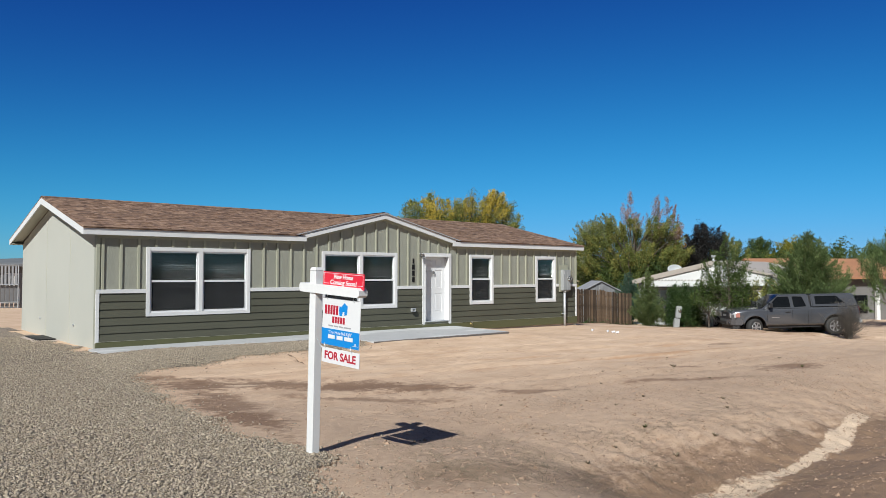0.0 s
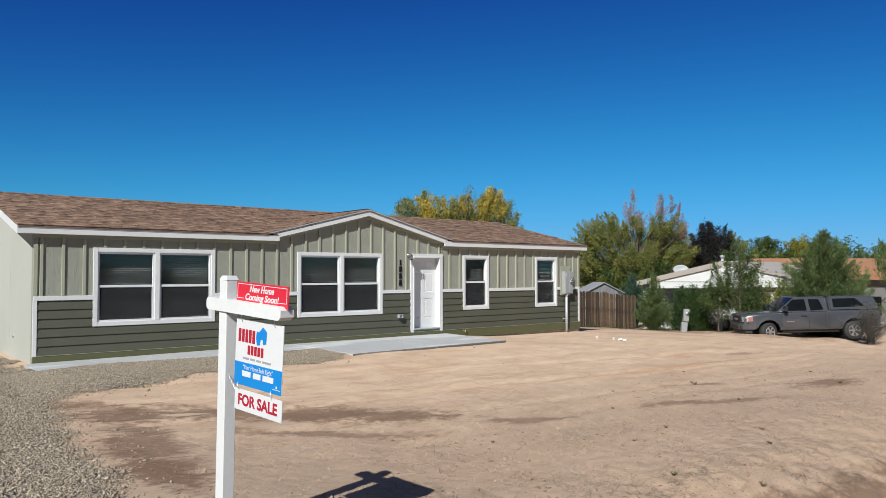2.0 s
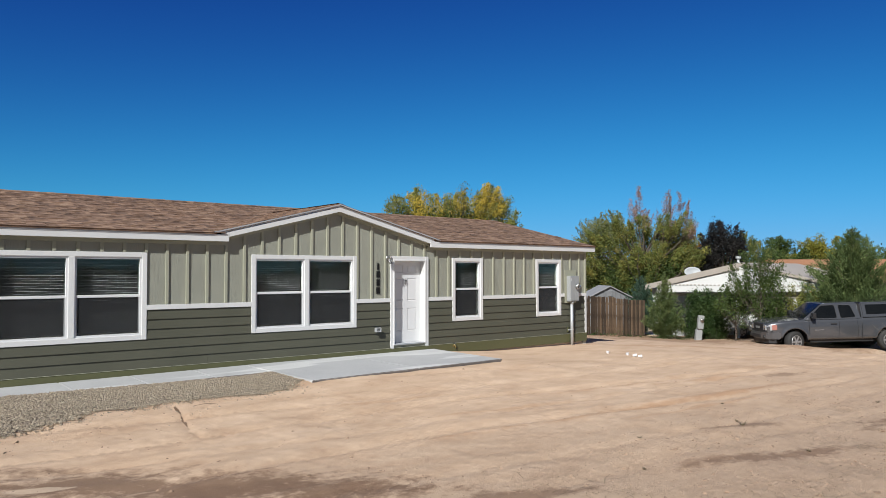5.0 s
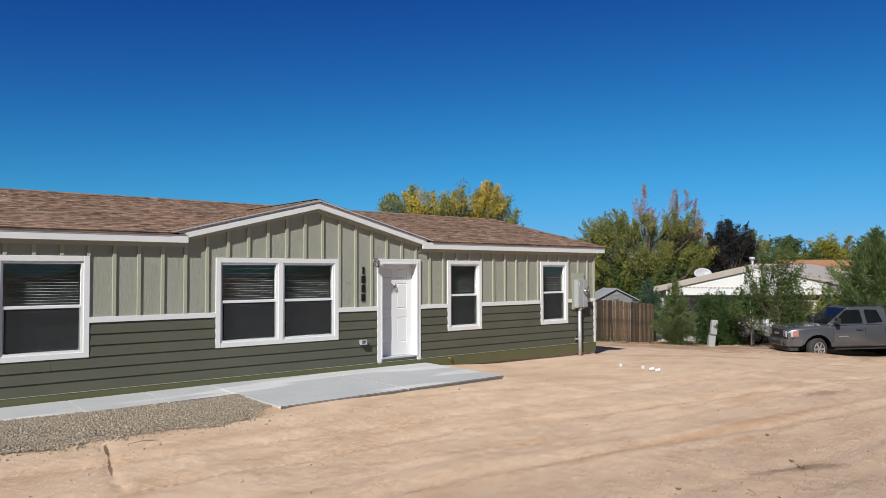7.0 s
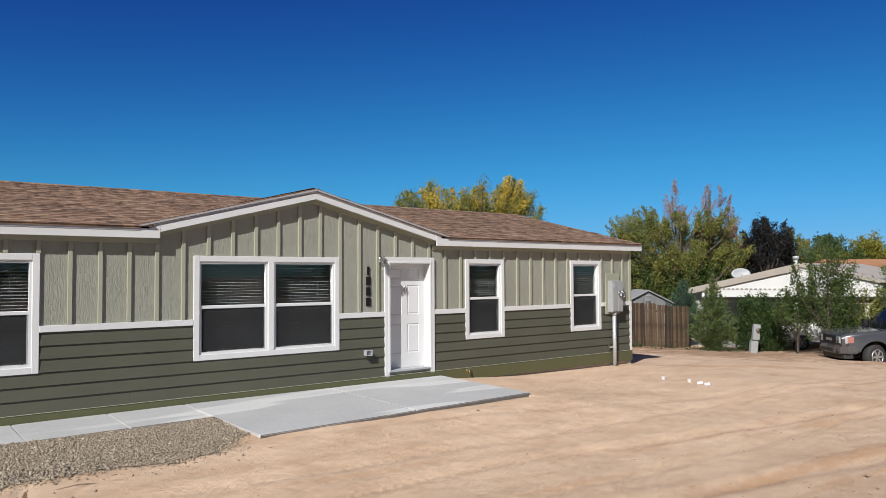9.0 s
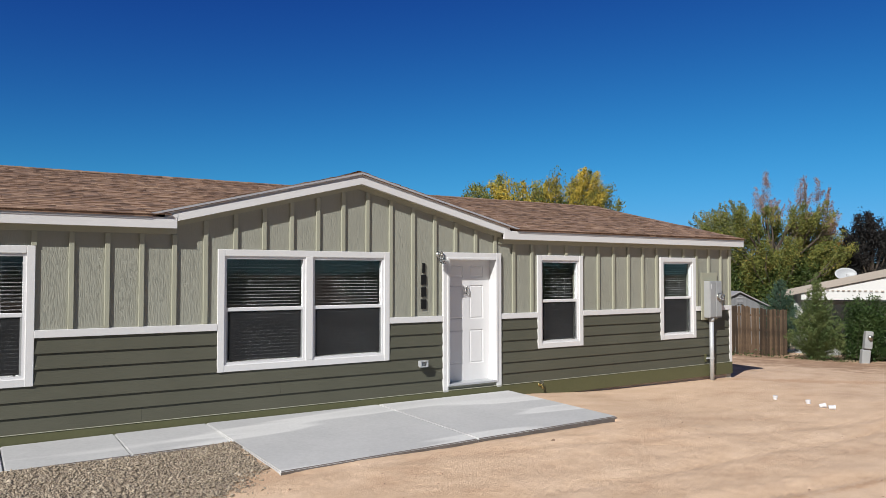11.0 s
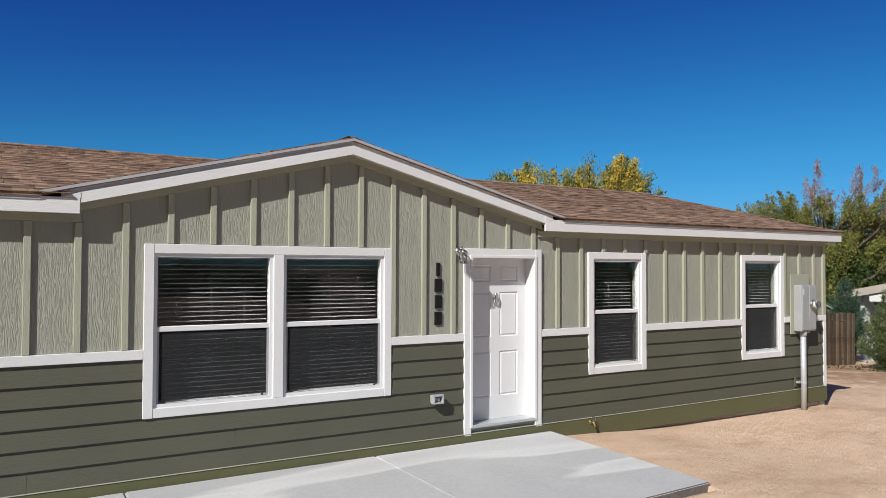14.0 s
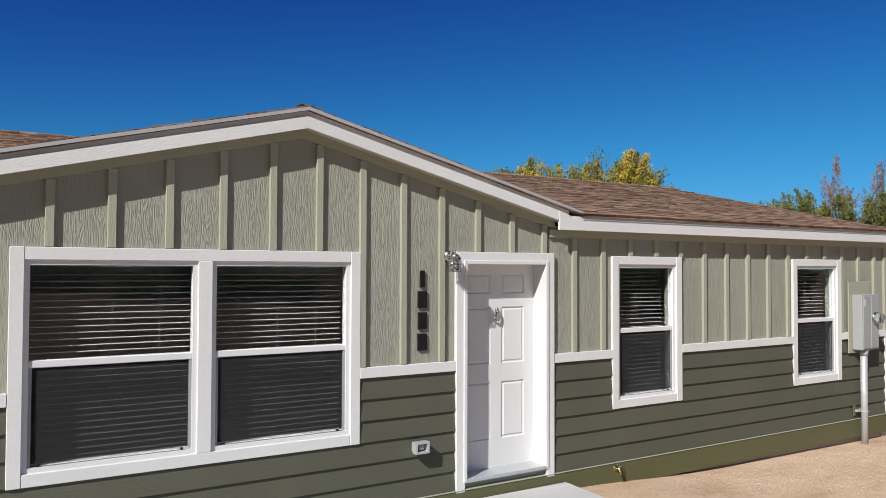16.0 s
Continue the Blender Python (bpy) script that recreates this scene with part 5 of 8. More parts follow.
def gravel():
    xs_, ys_ = np.arange(-24, -3.4, 0.11), np.arange(-24, 10.0, 0.11)
    X, Y = np.meshgrid(xs_, ys_)
    keep = is_gravel((X[:-1, :-1] + X[1:, 1:]) / 2, (Y[:-1, :-1] + Y[1:, 1:]) / 2)
    mx_, my_ = (X[:-1, :-1] + X[1:, 1:]) / 2, (Y[:-1, :-1] + Y[1:, 1:]) / 2
    keep = keep & is_gravel(mx_ + 0.09, my_ - 0.09) & is_gravel(mx_ + 0.09, my_ + 0.05) | (keep & (my_ > -1.6) & (mx_ > -9.9))
    Z = ground_z(X, Y) + bare_z(X, Y) + 0.012
    w = len(xs_)
    i = (np.arange(len(ys_) - 1)[:, None] * w + np.arange(w - 1)[None, :])[keep]
    faces = np.stack([i, i + 1, i + w + 1, i + w], -1)
    used, inv = np.unique(faces, return_inverse=True)
    co = np.stack([X, Y, Z], -1).reshape(-1, 3)[used]
    me = bpy.data.meshes.new("gravel_bed")
    me.from_pydata(co.tolist(), [], inv.reshape(faces.shape).tolist())
    me.materials.append(M_BED)
    ob = new("gravel_bed", me)
    tagged(ob, "packed fine gravel of the drive and of the strip by the walk", "ground", kind="structure")
    # loose stones on it
    rng = np.random.default_rng(3)
    pts = []
    for x0, x1, y0, y1, per in ((-14.6, -10.0, -14.5, -7.0, 2000), (-14.0, -9.6, -7.0, -2.0, 1600), (-13.0, -9.65, -2.0, 5.0, 700), (-10.5, -3.5, -4.4, -1.15, 2500), (-15.0, -11.0, -17.5, -14.5, 500)):
        n = int((x1 - x0) * (y1 - y0) * per)
        p = np.stack([rng.uniform(x0, x1, n), rng.uniform(y0, y1, n)], -1)
        left = -14.9 + 0.155 * (p[:, 1] + 18.2)
        j = rng.normal(0, 0.075, p.shape)
        pts.append(p[is_gravel(p[:, 0] + j[:, 0], p[:, 1] + j[:, 1]) & (p[:, 0] > left) & ((p[:, 1] < -1.22) | (p[:, 0] < -9.9)) & ((p[:, 0] < -3.82) | (p[:, 1] < -2.85))])
    # strays on the soil beside the edge
    n = 9000
    p = np.stack([rng.uniform(-11.5, -3.0, n), rng.uniform(-14.5, -2.4, n)], -1)
    d = np.exp(-np.clip(p[:, 0] - gravel_edge(p[:, 1]), 0, 9) / 0.55)
    d2 = np.exp(-np.clip(-3.3 - p[:, 1], 0, 9) / 0.4)
    pts.append(p[rng.uniform(0, 1, n) < np.maximum(d, d2 * (p[:, 0] < -4)) * 0.8])
    p = np.concatenate(pts)
    n = len(p)
    size = rng.gamma(6.0, 1.0, n) / 6.0 * 0.0102
    size = np.clip(size, 0.005, 0.028)
    base = np.array([(1, 0, 0), (-1, 0, 0), (0, 1, 0), (0, -1, 0), (0, 0, 1), (0, 0, -1)], float)
    v = base[None] * (size[:, None] * rng.uniform(0.6, 1.35, (n, 3)) * np.array([1.25, 0.95, 0.62]))[:, None, :]
    v = v + rng.normal(0, 0.22, (n, 6, 3)) * size[:, None, None]
    ang = rng.uniform(0, 2 * math.pi, n)
    c, s = np.cos(ang)[:, None], np.sin(ang)[:, None]
    tilt = rng.normal(0, 0.4, n)[:, None]
    x, y, z = v[..., 0], v[..., 1], v[..., 2]
    x, z = x * np.cos(tilt) - z * np.sin(tilt), x * np.sin(tilt) + z * np.cos(tilt)
    x, y = x * c - y * s, x * s + y * c
    g = ground_z(p[:, 0], p[:, 1]) + bare_z(p[:, 0], p[:, 1]) + np.where(is_gravel(p[:, 0], p[:, 1]), 0.014, 0.002)
    co = np.stack([x + p[:, :1], y + p[:, 1:], z + (g + size * 0.25)[:, None]], -1).reshape(-1, 3)
    tri = np.array([(0, 2, 4), (2, 1, 4), (1, 3, 4), (3, 0, 4), (2, 0, 5), (1, 2, 5), (3, 1, 5), (0, 3, 5)])
    faces = (tri[None] + (np.arange(n) * 6)[:, None, None]).reshape(-1, 3)
    me = bpy.data.meshes.new("gravel")
    me.vertices.add(len(co))
    me.vertices.foreach_set("co", co.ravel())
    me.loops.add(faces.size)
    me.loops.foreach_set("vertex_index", faces.ravel().astype(np.int32))
    me.polygons.add(len(faces))
    me.polygons.foreach_set("loop_start", np.arange(len(faces), dtype=np.int32) * 3)
    me.update(calc_edges=True)
    me.materials.append(M_GRAVEL)
    ob = new("gravel", me)
    tagged(ob, "loose mixed grey and tan gravel stones", "gravel", kind="stuff")


gravel()


# ---- plants ----
def leaf_material(name, stops, shine=0.45, through_=0.3):
    m, n, l, b = nodes_of(name)
    isl = n.new("ShaderNodeNewGeometry").outputs["Random Per Island"]
    clump = noise_node(n, l, n.new("ShaderNodeTexCoord").outputs["Object"], 1.4, 3.0, 0.6)
    wide = n.new("ShaderNodeMapRange")
    wide.inputs["From Min"].default_value, wide.inputs["From Max"].default_value = 0.32, 0.68
    l.new(clump, wide.inputs["Value"])
    f = calc(n, l, "ADD", calc(n, l, "MULTIPLY", wide.outputs[0], 0.55), calc(n, l, "MULTIPLY", isl, 0.45))
    col = ramp(n, l, f, stops)
    l.new(col, b.inputs["Base Color"])
    b.inputs["Specular IOR Level"].default_value = 0.15
    b.inputs["Roughness"].default_value = shine
    tr = n.new("ShaderNodeBsdfTranslucent")
    l.new(col, tr.inputs["Color"])
    mx = n.new("ShaderNodeMixShader")
    mx.inputs[0].default_value = through_
    l.new(b.outputs[0], mx.inputs[1])
    l.new(tr.outputs[0], mx.inputs[2])
    l.new(mx.outputs[0], n["Material Output"].inputs["Surface"])
    return m


L_OLIVE = leaf_material("olive_leaves", [(0, (0.058, 0.081, 0.023)), (0.5, (0.163, 0.182, 0.047)), (0.8, (0.280, 0.254, 0.065)), (1, (0.429, 0.319, 0.085))], 0.5, 0.2)
L_SAGE = leaf_material("grey_green_leaves", [(0, (0.095, 0.121, 0.061)), (0.5, (0.176, 0.203, 0.101)), (1, (0.284, 0.284, 0.149))], 0.5, 0.2)
L_RED = leaf_material("russet_leaves", [(0, (0.176, 0.110, 0.105)), (0.4, (0.297, 0.198, 0.187)), (0.75, (0.363, 0.259, 0.204)), (1, (0.462, 0.319, 0.308))], 0.5, 0.25)
L_YELLOW = leaf_material("autumn_yellow_leaves", [(0, (0.150, 0.150, 0.030)), (0.35, (0.340, 0.280, 0.045)), (0.7, (0.520, 0.390, 0.065)), (1, (0.640, 0.470, 0.090))], 0.6, 0.25)
L_LIME = leaf_material("yellow_green_leaves", [(0, (0.090, 0.105, 0.020)), (0.5, (0.210, 0.200, 0.032)), (1, (0.360, 0.310, 0.045))], 0.6, 0.25)
L_GREEN = leaf_material("green_leaves", [(0, (0.033, 0.057, 0.016)), (0.5, (0.069, 0.104, 0.029)), (1, (0.144, 0.169, 0.050))])
L_HEDGE = leaf_material("dark_hedge_leaves", [(0, (0.023, 0.046, 0.015)), (0.5, (0.048, 0.083, 0.025)), (1, (0.098, 0.132, 0.041))])
L_ORANGE = leaf_material("orange_leaves", [(0, (0.127, 0.098, 0.023)), (0.4, (0.253, 0.138, 0.032)), (0.75, (0.380, 0.172, 0.039)), (1, (0.437, 0.247, 0.069))])
L_PURPLE = leaf_material("dark_purple_leaves", [(0, (0.018, 0.018, 0.018)), (0.6, (0.034, 0.033, 0.032)), (1, (0.060, 0.056, 0.050))])
L_JUNIPER = leaf_material("juniper_needles", [(0, (0.046, 0.074, 0.028)), (0.5, (0.103, 0.147, 0.051)), (1, (0.201, 0.236, 0.086))], 0.6, 0.15)
L_SPRUCE = leaf_material("light_cedar_needles", [(0, (0.055, 0.084, 0.031)), (0.5, (0.114, 0.150, 0.054)), (1, (0.204, 0.228, 0.086))], 0.6, 0.2)
L_BLUE = leaf_material("blue_green_needles", [(0, (0.036, 0.072, 0.050)), (1, (0.090, 0.144, 0.096))], 0.6, 0.15)
L_DRY = leaf_material("dry_grey_twigs", [(0, (0.100, 0.076, 0.052)), (0.6, (0.22, 0.175, 0.115)), (1, (0.38, 0.31, 0.21))], 0.8, 0.1)
L_WEED = leaf_material("weed_leaves", [(0, (0.065, 0.085, 0.026)), (1, (0.182, 0.169, 0.065))], 0.7, 0.2)
L_TWIG = leaf_material("grey_twigs", [(0, (0.045, 0.040, 0.036)), (0.6, (0.095, 0.085, 0.072)), (1, (0.17, 0.15, 0.12))], 0.8, 0.1)
M_BARK = surface("grey_brown_bark", (0.07, 0.055, 0.042), (0.15, 0.12, 0.095), 0.9, 3, 20, 0.8, 0.02, stretch=(1, 1, 0.25))


def emit_leaves(name, pos, a, size, slim, rng, material, parent, label=""):
    """One mesh of small bent leaves at pos, each along its direction a."""
    n = len(pos)
    b = np.cross(a, rng.normal(size=(n, 3)))
    b /= np.linalg.norm(b, axis=1, keepdims=True) + 1e-6
    s = size * rng.uniform(0.6, 1.4, n)[:, None]
    nrm = np.cross(a, b) * s * 0.12
    v = np.stack([pos - a * s, pos + b * s * slim - nrm, pos + a * s, pos - b * s * slim - nrm], 1).reshape(-1, 3)
    f = np.arange(n * 4).reshape(-1, 4)
    tri = np.stack([f[:, [0, 1, 2]], f[:, [0, 2, 3]]], 1).reshape(-1, 3)
    me = bpy.data.meshes.new(name)
    me.vertices.add(len(v))
    me.vertices.foreach_set("co", v.ravel())
    me.loops.add(tri.size)
    me.loops.foreach_set("vertex_index", tri.ravel().astype(np.int32))
    me.polygons.add(len(tri))
    me.polygons.foreach_set("loop_start", np.arange(len(tri), dtype=np.int32) * 3)
    me.update(calc_edges=True)
    me.materials.append(material)
    ob = new(name, me)
    ob.parent = parent
    return tagged(ob, label)


def leaf_cloud(name, lobes, count, size, material, parent, seed, aim=0.0, slim=0.5, per=16, label="", spread=0.16, shell=0.55):
    """Leaves in tufts inside lobes (x, y, z, rx, ry, rz), in the parent's space. aim: how far they point out and up."""
    rng = np.random.default_rng(seed)
    L = np.array(lobes, float)
    vol = L[:, 3] * L[:, 4] * L[:, 5]
    tufts = max(count // per, 1)
    pick = rng.choice(len(L), tufts, p=vol / vol.sum())
    d = rng.normal(size=(tufts, 3))
    d /= np.linalg.norm(d, axis=1, keepdims=True)
    rad = rng.uniform(0, 1, tufts) ** shell
    rad = np.where(rng.uniform(size=tufts) < 0.05, rad * 1.1, rad)
    off = d * rad[:, None]
    c = L[pick, :3] + off * L[pick, 3:]
    r_mean = L[pick, 3:].mean(1)
    n = tufts * per
    ci = np.repeat(np.arange(tufts), per)
    pos = c[ci] + rng.normal(0, 1, (n, 3)) * (np.where(r_mean < 0.7, np.maximum(spread, 0.3), spread)[ci] * r_mean[ci])[:, None]
    out = pos - L[pick[ci], :3]
    out[:, 2] += 0.4 * L[pick[ci], 5]
    out /= np.linalg.norm(out, axis=1, keepdims=True) + 1e-6
    a = rng.normal(size=(n, 3))
    a /= np.linalg.norm(a, axis=1, keepdims=True)
    a = a * (1 - aim) + out * aim
    a /= np.linalg.norm(a, axis=1, keepdims=True) + 1e-6
    return emit_leaves(name, pos, a, size, slim, rng, material, parent, label), c


VIEW_R = Vector((0.763, -0.646, 0.0))
VIEW_A = Vector((0.646, 0.763, 0.0))


def spread_lobes(rows_):
    """Lobes given across, along, up with their radii, turned to lie across the yard's long view."""
    return [(*(VIEW_R * s + VIEW_A * d + Vector((0, 0, z))), rs, rs, rz) for s, d, z, rs, rz in rows_]


def sprays(name, branches, per_m, size, material, parent, seed, slim=0.35, aim=0.6, first=0.25):
    """Leaves along branches (start, end, width), thinning to the tip."""
    rng = np.random.default_rng(seed)
    p0 = np.array([b[0] for b in branches], float)
    p1 = np.array([b[1] for b in branches], float)
    w = np.array([b[2] for b in branches], float)
    d = p1 - p0
    ln = np.linalg.norm(d, axis=1)
    i = rng.choice(len(ln), int(per_m * ln.sum()), p=ln / ln.sum())
    n = len(i)
    u = first + (1.04 - first) * rng.uniform(0, 1, n) ** 1.15
    # each branch bows outwards and carries its leaves in bunches
    bunch = np.floor(u * ln[i] / 0.22) + rng.uniform(-0.32, 0.32, n)
    u = np.clip(u * 0.45 + 0.55 * (bunch + 0.5) * 0.22 / ln[i], 0, 1.06)
    bow = rng.normal(0, 0.07, (len(ln), 3)) * ln[:, None]
    r = (w[i] * (1.12 - 0.72 * u))[:, None]
    pos = p0[i] + d[i] * u[:, None] + bow[i] * (4 * u * (1 - u))[:, None] + rng.normal(0, 0.55, (n, 3)) * r
    a = rng.normal(size=(n, 3))
    a /= np.linalg.norm(a, axis=1, keepdims=True)
    a = a * (1 - aim) + d[i] / ln[i][:, None] * aim
    a /= np.linalg.norm(a, axis=1, keepdims=True) + 1e-6
    return emit_leaves(name, pos, a, size, slim, rng, material, parent)


def across(s, d, z):
    return VIEW_R * s + VIEW_A * d + Vector((0, 0, z))


def vase(seed, n, outline, depth, foot, width, drop=2.2, narrow=0.45):
    """Ascending branches whose tips fill an outline of (across, height) pairs."""
    rnd = random.Random(seed)
    out = []
    xs_, zs = [p[0] for p in outline], [p[1] for p in outline]
    for k in range(n):
        s = xs_[0] + (xs_[-1] - xs_[0]) * (k + rnd.random()) / n
        tip = float(np.interp(s, xs_, zs)) - drop * rnd.random() ** 1.6
        dd = rnd.uniform(-depth, depth)
        b = max(foot, tip - rnd.uniform(0.9, 2.0))
        lean = 0.10 * s + rnd.uniform(-0.35, 0.35)
        out.append((tuple(across(s * (narrow + (1 - narrow) * b / tip * 0.85), dd * 0.7, b)), tuple(across(s + lean, dd + rnd.uniform(-0.3, 0.3), tip - 0.4 * abs(lean))), width * rnd.uniform(0.6, 1.35)))
    return out


def whorls(seed, n, height, radius, foot, width, rise=0.9, wide=0.35, leaders=5):
    """Upswept conifer branches round a stem, longest at the given share of the height."""
    rnd = random.Random(seed)
    out = []
    for k in range(n):
        f = (k + rnd.random()) / n
        z = foot + (height - foot) * f ** 1.15
        q = (z - foot) / (height - foot)
        r = radius * (0.55 + 0.45 * q / wide if q < wide else 1 - ((q - wide) / (1 - wide)) ** 1.2) * rnd.uniform(0.72, 1.1) + 0.06
        a = k * 2.399 + rnd.uniform(-0.4, 0.4)
        tip = Vector((r * math.cos(a), r * math.sin(a), z))
        low = Vector((0.1 * r * math.cos(a), 0.1 * r * math.sin(a), max(0.12, z - r * rise)))
        out.append((tuple(low), tuple(tip), width * (0.6 + 0.5 * r / radius)))
    for k in range(leaders):
        s, z = rnd.uniform(-0.5, 0.5) * radius * 0.7, height * rnd.uniform(0.82, 1.0)
        out.append((tuple(across(s * 0.5, 0, z - height * 0.3)), tuple(across(s, rnd.uniform(-0.2, 0.2), z - abs(s) * 0.5)), width * 0.55))
    return out


def stems_of(parent, branches, radius, seed, every=1, foot=None):
    """A trunk and the limbs that carry the given branches."""
    bm = bmesh.new()
    top = max(b[1][2] for b in branches)
    f = foot if foot is not None else Vector((0, 0, 0))
    rod(bm, f, (0, 0, top * 0.35), radius, radius * 0.8, 8)
    rod(bm, (0, 0, top * 0.35), (0, 0, top * 0.8), radius * 0.8, radius * 0.2, 6)
    for p, q, w in branches[::every]:
        p, q = Vector(p), Vector(q)
        base = Vector((0, 0, max(0.1, min(p.z * 0.6, top * 0.5))))
        rod(bm, base, p, radius * 0.32, radius * 0.2, 5)
        rod(bm, p, p.lerp(q, 0.9), radius * 0.2, radius * 0.04, 4)
    return part("trunk", bm, M_BARK, parent)


def plant(name, label, x, y, category="tree"):
    return thing(name, label, category, at=pose(x, y, gz(x, y) - 0.03))


def fill(parent, rows_, count, size, material, seed, slim=0.5, shell=0.6):
    leaf_cloud("crown", spread_lobes(rows_), count, size, material, parent, seed, 0.2, slim, 20, "", 0.2, shell)


def all_plants():
    # big tree with russet spires
    t = plant("tree", "large olive-green tree with russet upright tips", 33.5, 15.8)
    body = [(-4.6, 4.8), (-4.2, 6.2), (-3.6, 7.1), (-2.6, 7.5), (-1.4, 7.9), (-0.6, 7.6), (0.4, 7.3), (0.9, 7.5), (1.8, 7.8), (2.6, 7.4), (3.3, 6.4), (3.8, 5.0)]
    b1 = vase(1, 190, body, 1.9, 1.0, 0.46, 4.8)
    b1b = vase(3, 60, [(-4.8, 5.4), (-4.4, 6.6), (-3.6, 7.5), (-2.6, 7.9), (-1.2, 8.3)], 1.4, 2.0, 0.20, 2.2)
    b2 = vase(2, 22, [(-1.2, 7.6), (-0.7, 8.9), (-0.3, 9.9), (0.0, 9.3), (0.4, 8.0)], 0.5, 5.0, 0.24, 2.4, 0.8) + vase(4, 30, [(1.1, 8.0), (1.6, 9.0), (2.0, 9.95), (2.4, 8.9), (2.9, 8.2), (3.25, 9.0), (3.5, 7.6)], 0.5, 5.0, 0.24, 2.6, 0.75)
    fill(t, [(-2.4, 0, 2.7, 1.5, 1.9), (-0.6, 0.3, 2.9, 1.6, 2.1), (1.1, -0.2, 3.0, 1.6, 2.1), (2.6, 0, 2.7, 1.2, 1.8), (0, 0, 1.5, 2.8, 1.2)], 46000, 0.075, L_GREEN, 20)
    sprays("crown", b1, 240, 0.064, L_OLIVE, t, 21, 0.42, 0.4)
    sprays("crown", b1b, 130, 0.056, L_SAGE, t, 22, 0.34, 0.6)
    sprays("crown", b2, 170, 0.046, L_RED, t, 23, 0.36, 0.5)
    stems_of(t, b1 + b2, 0.2, 1, 3)
    # orange tree between it and the purple one
    t = plant("tree", "orange autumn tree behind the neighbouring roof", 38.2, 15.4)
    b1 = vase(5, 46, [(-2.1, 4.4), (-1.4, 5.6), (-0.3, 6.6), (0.4, 7.1), (1.0, 6.6), (1.5, 5.4)], 1.0, 1.5, 0.42, 3.0)
    sprays("crown", b1, 230, 0.07, L_ORANGE, t, 31, 0.42, 0.4)
    fill(t, [(0, 0, 3.2, 1.6, 1.8)], 12000, 0.08, L_OLIVE, 32)
    stems_of(t, b1, 0.14, 2, 4)
    t = plant("tree", "dense dark purple-leaved tree", 37.85, 12.3)
    b1 = vase(6, 90, [(-2.0, 4.0), (-1.4, 5.8), (-0.6, 6.9), (-0.1, 7.4), (0.5, 6.9), (1.1, 6.2), (1.5, 5.0), (1.6, 3.6)], 1.1, 1.2, 0.5, 4.4)
    sprays("crown", b1, 260, 0.068, L_PURPLE, t, 41, 0.5, 0.3)
    stems_of(t, b1, 0.18, 3, 5)
    t = plant("tree", "slim olive tree beside the purple-leaved one", 40.0, 12.2)
    b1 = vase(7, 46, [(-1.3, 4.2), (-0.7, 5.4), (0.2, 6.6), (0.8, 6.4), (1.6, 5.6), (2.6, 5.2), (3.2, 4.4)], 0.8, 1.5, 0.34, 3.0)
    sprays("crown", b1, 200, 0.066, L_OLIVE, t, 43, 0.42, 0.4)
    stems_of(t, b1, 0.12, 4, 4)
    # yellow tree over the ridge
    t = plant("tree", "yellow autumn tree behind the house", 17.15, 17.95)
    line = [(-3.5, 6.2), (-3.1, 7.2), (-2.5, 7.8), (-1.6, 8.3), (-0.7, 7.8), (0.3, 7.6), (1.2, 8.3), (2.2, 8.3), (2.9, 7.9), (3.4, 7.3), (3.7, 6.2)]
    b1 = vase(8, 150, line, 1.6, 3.5, 0.42, 2.2, 0.5)
    mid = [b for k, b in enumerate(b1) if -2.6 < Vector(b[1]).dot(VIEW_R) < 3.4 and k % 4]
    side = [b for b in b1 if b not in mid]
    sprays("crown", mid, 215, 0.058, L_YELLOW, t, 50, 0.36, 0.6)
    sprays("crown", side, 230, 0.056, L_OLIVE, t, 51, 0.36, 0.6)
    fill(t, [(0, 0, 5.0, 2.6, 1.7), (-2.2, 0, 5.0, 1.5, 1.5), (2.4, 0, 5.0, 1.5, 1.5)], 26000, 0.065, L_GREEN, 52)
    stems_of(t, b1, 0.22, 5, 4)
    # the row in front of the carport
    t = plant("tree", "slender sparse green tree in front of the carport", 20.4, 0.9)
    b1 = vase(9, 60, [(-1.3, 2.6), (-0.9, 3.5), (-0.3, 4.3), (0.1, 4.8), (0.5, 4.2), (1.0, 3.7), (1.35, 2.6)], 0.7, 0.9, 0.26, 2.9, 0.35)
    sprays("crown", b1, 120, 0.038, L_GREEN, t, 60, 0.55, 0.25)
    fill(t, [(0.5, 0, 1.3, 0.7, 0.8), (0.3, 0, 2.6, 0.8, 1.0)], 4200, 0.04, L_GREEN, 61)
    stems_of(t, b1, 0.05, 6, 2)
    t = plant("tree", "low sparse olive tree beside the pickup", 21.6, 0.2)
    b1 = vase(10, 36, [(-0.4, 2.2), (0.4, 2.7), (1.2, 2.5), (1.8, 1.8)], 0.6, 0.4, 0.26, 2.0, 0.4)
    sprays("crown", b1, 110, 0.04, L_OLIVE, t, 66, 0.5, 0.25)
    stems_of(t, b1, 0.04, 7, 2)
    t = plant("tree", "slender sparse green tree in front of the carport", 20.9, 2.3)
    b1 = vase(11, 30, [(-0.7, 2.2), (-0.2, 2.7), (0.3, 2.8), (0.7, 2.3)], 0.5, 1.2, 0.24, 1.0, 0.5)
    sprays("crown", b1, 130, 0.042, L_GREEN, t, 68, 0.55, 0.25)
    stems_of(t, b1, 0.04, 8, 2)
    t = plant("conifer_shrub", "light green conical cedar shrub", 19.6, 5.1, "shrub")
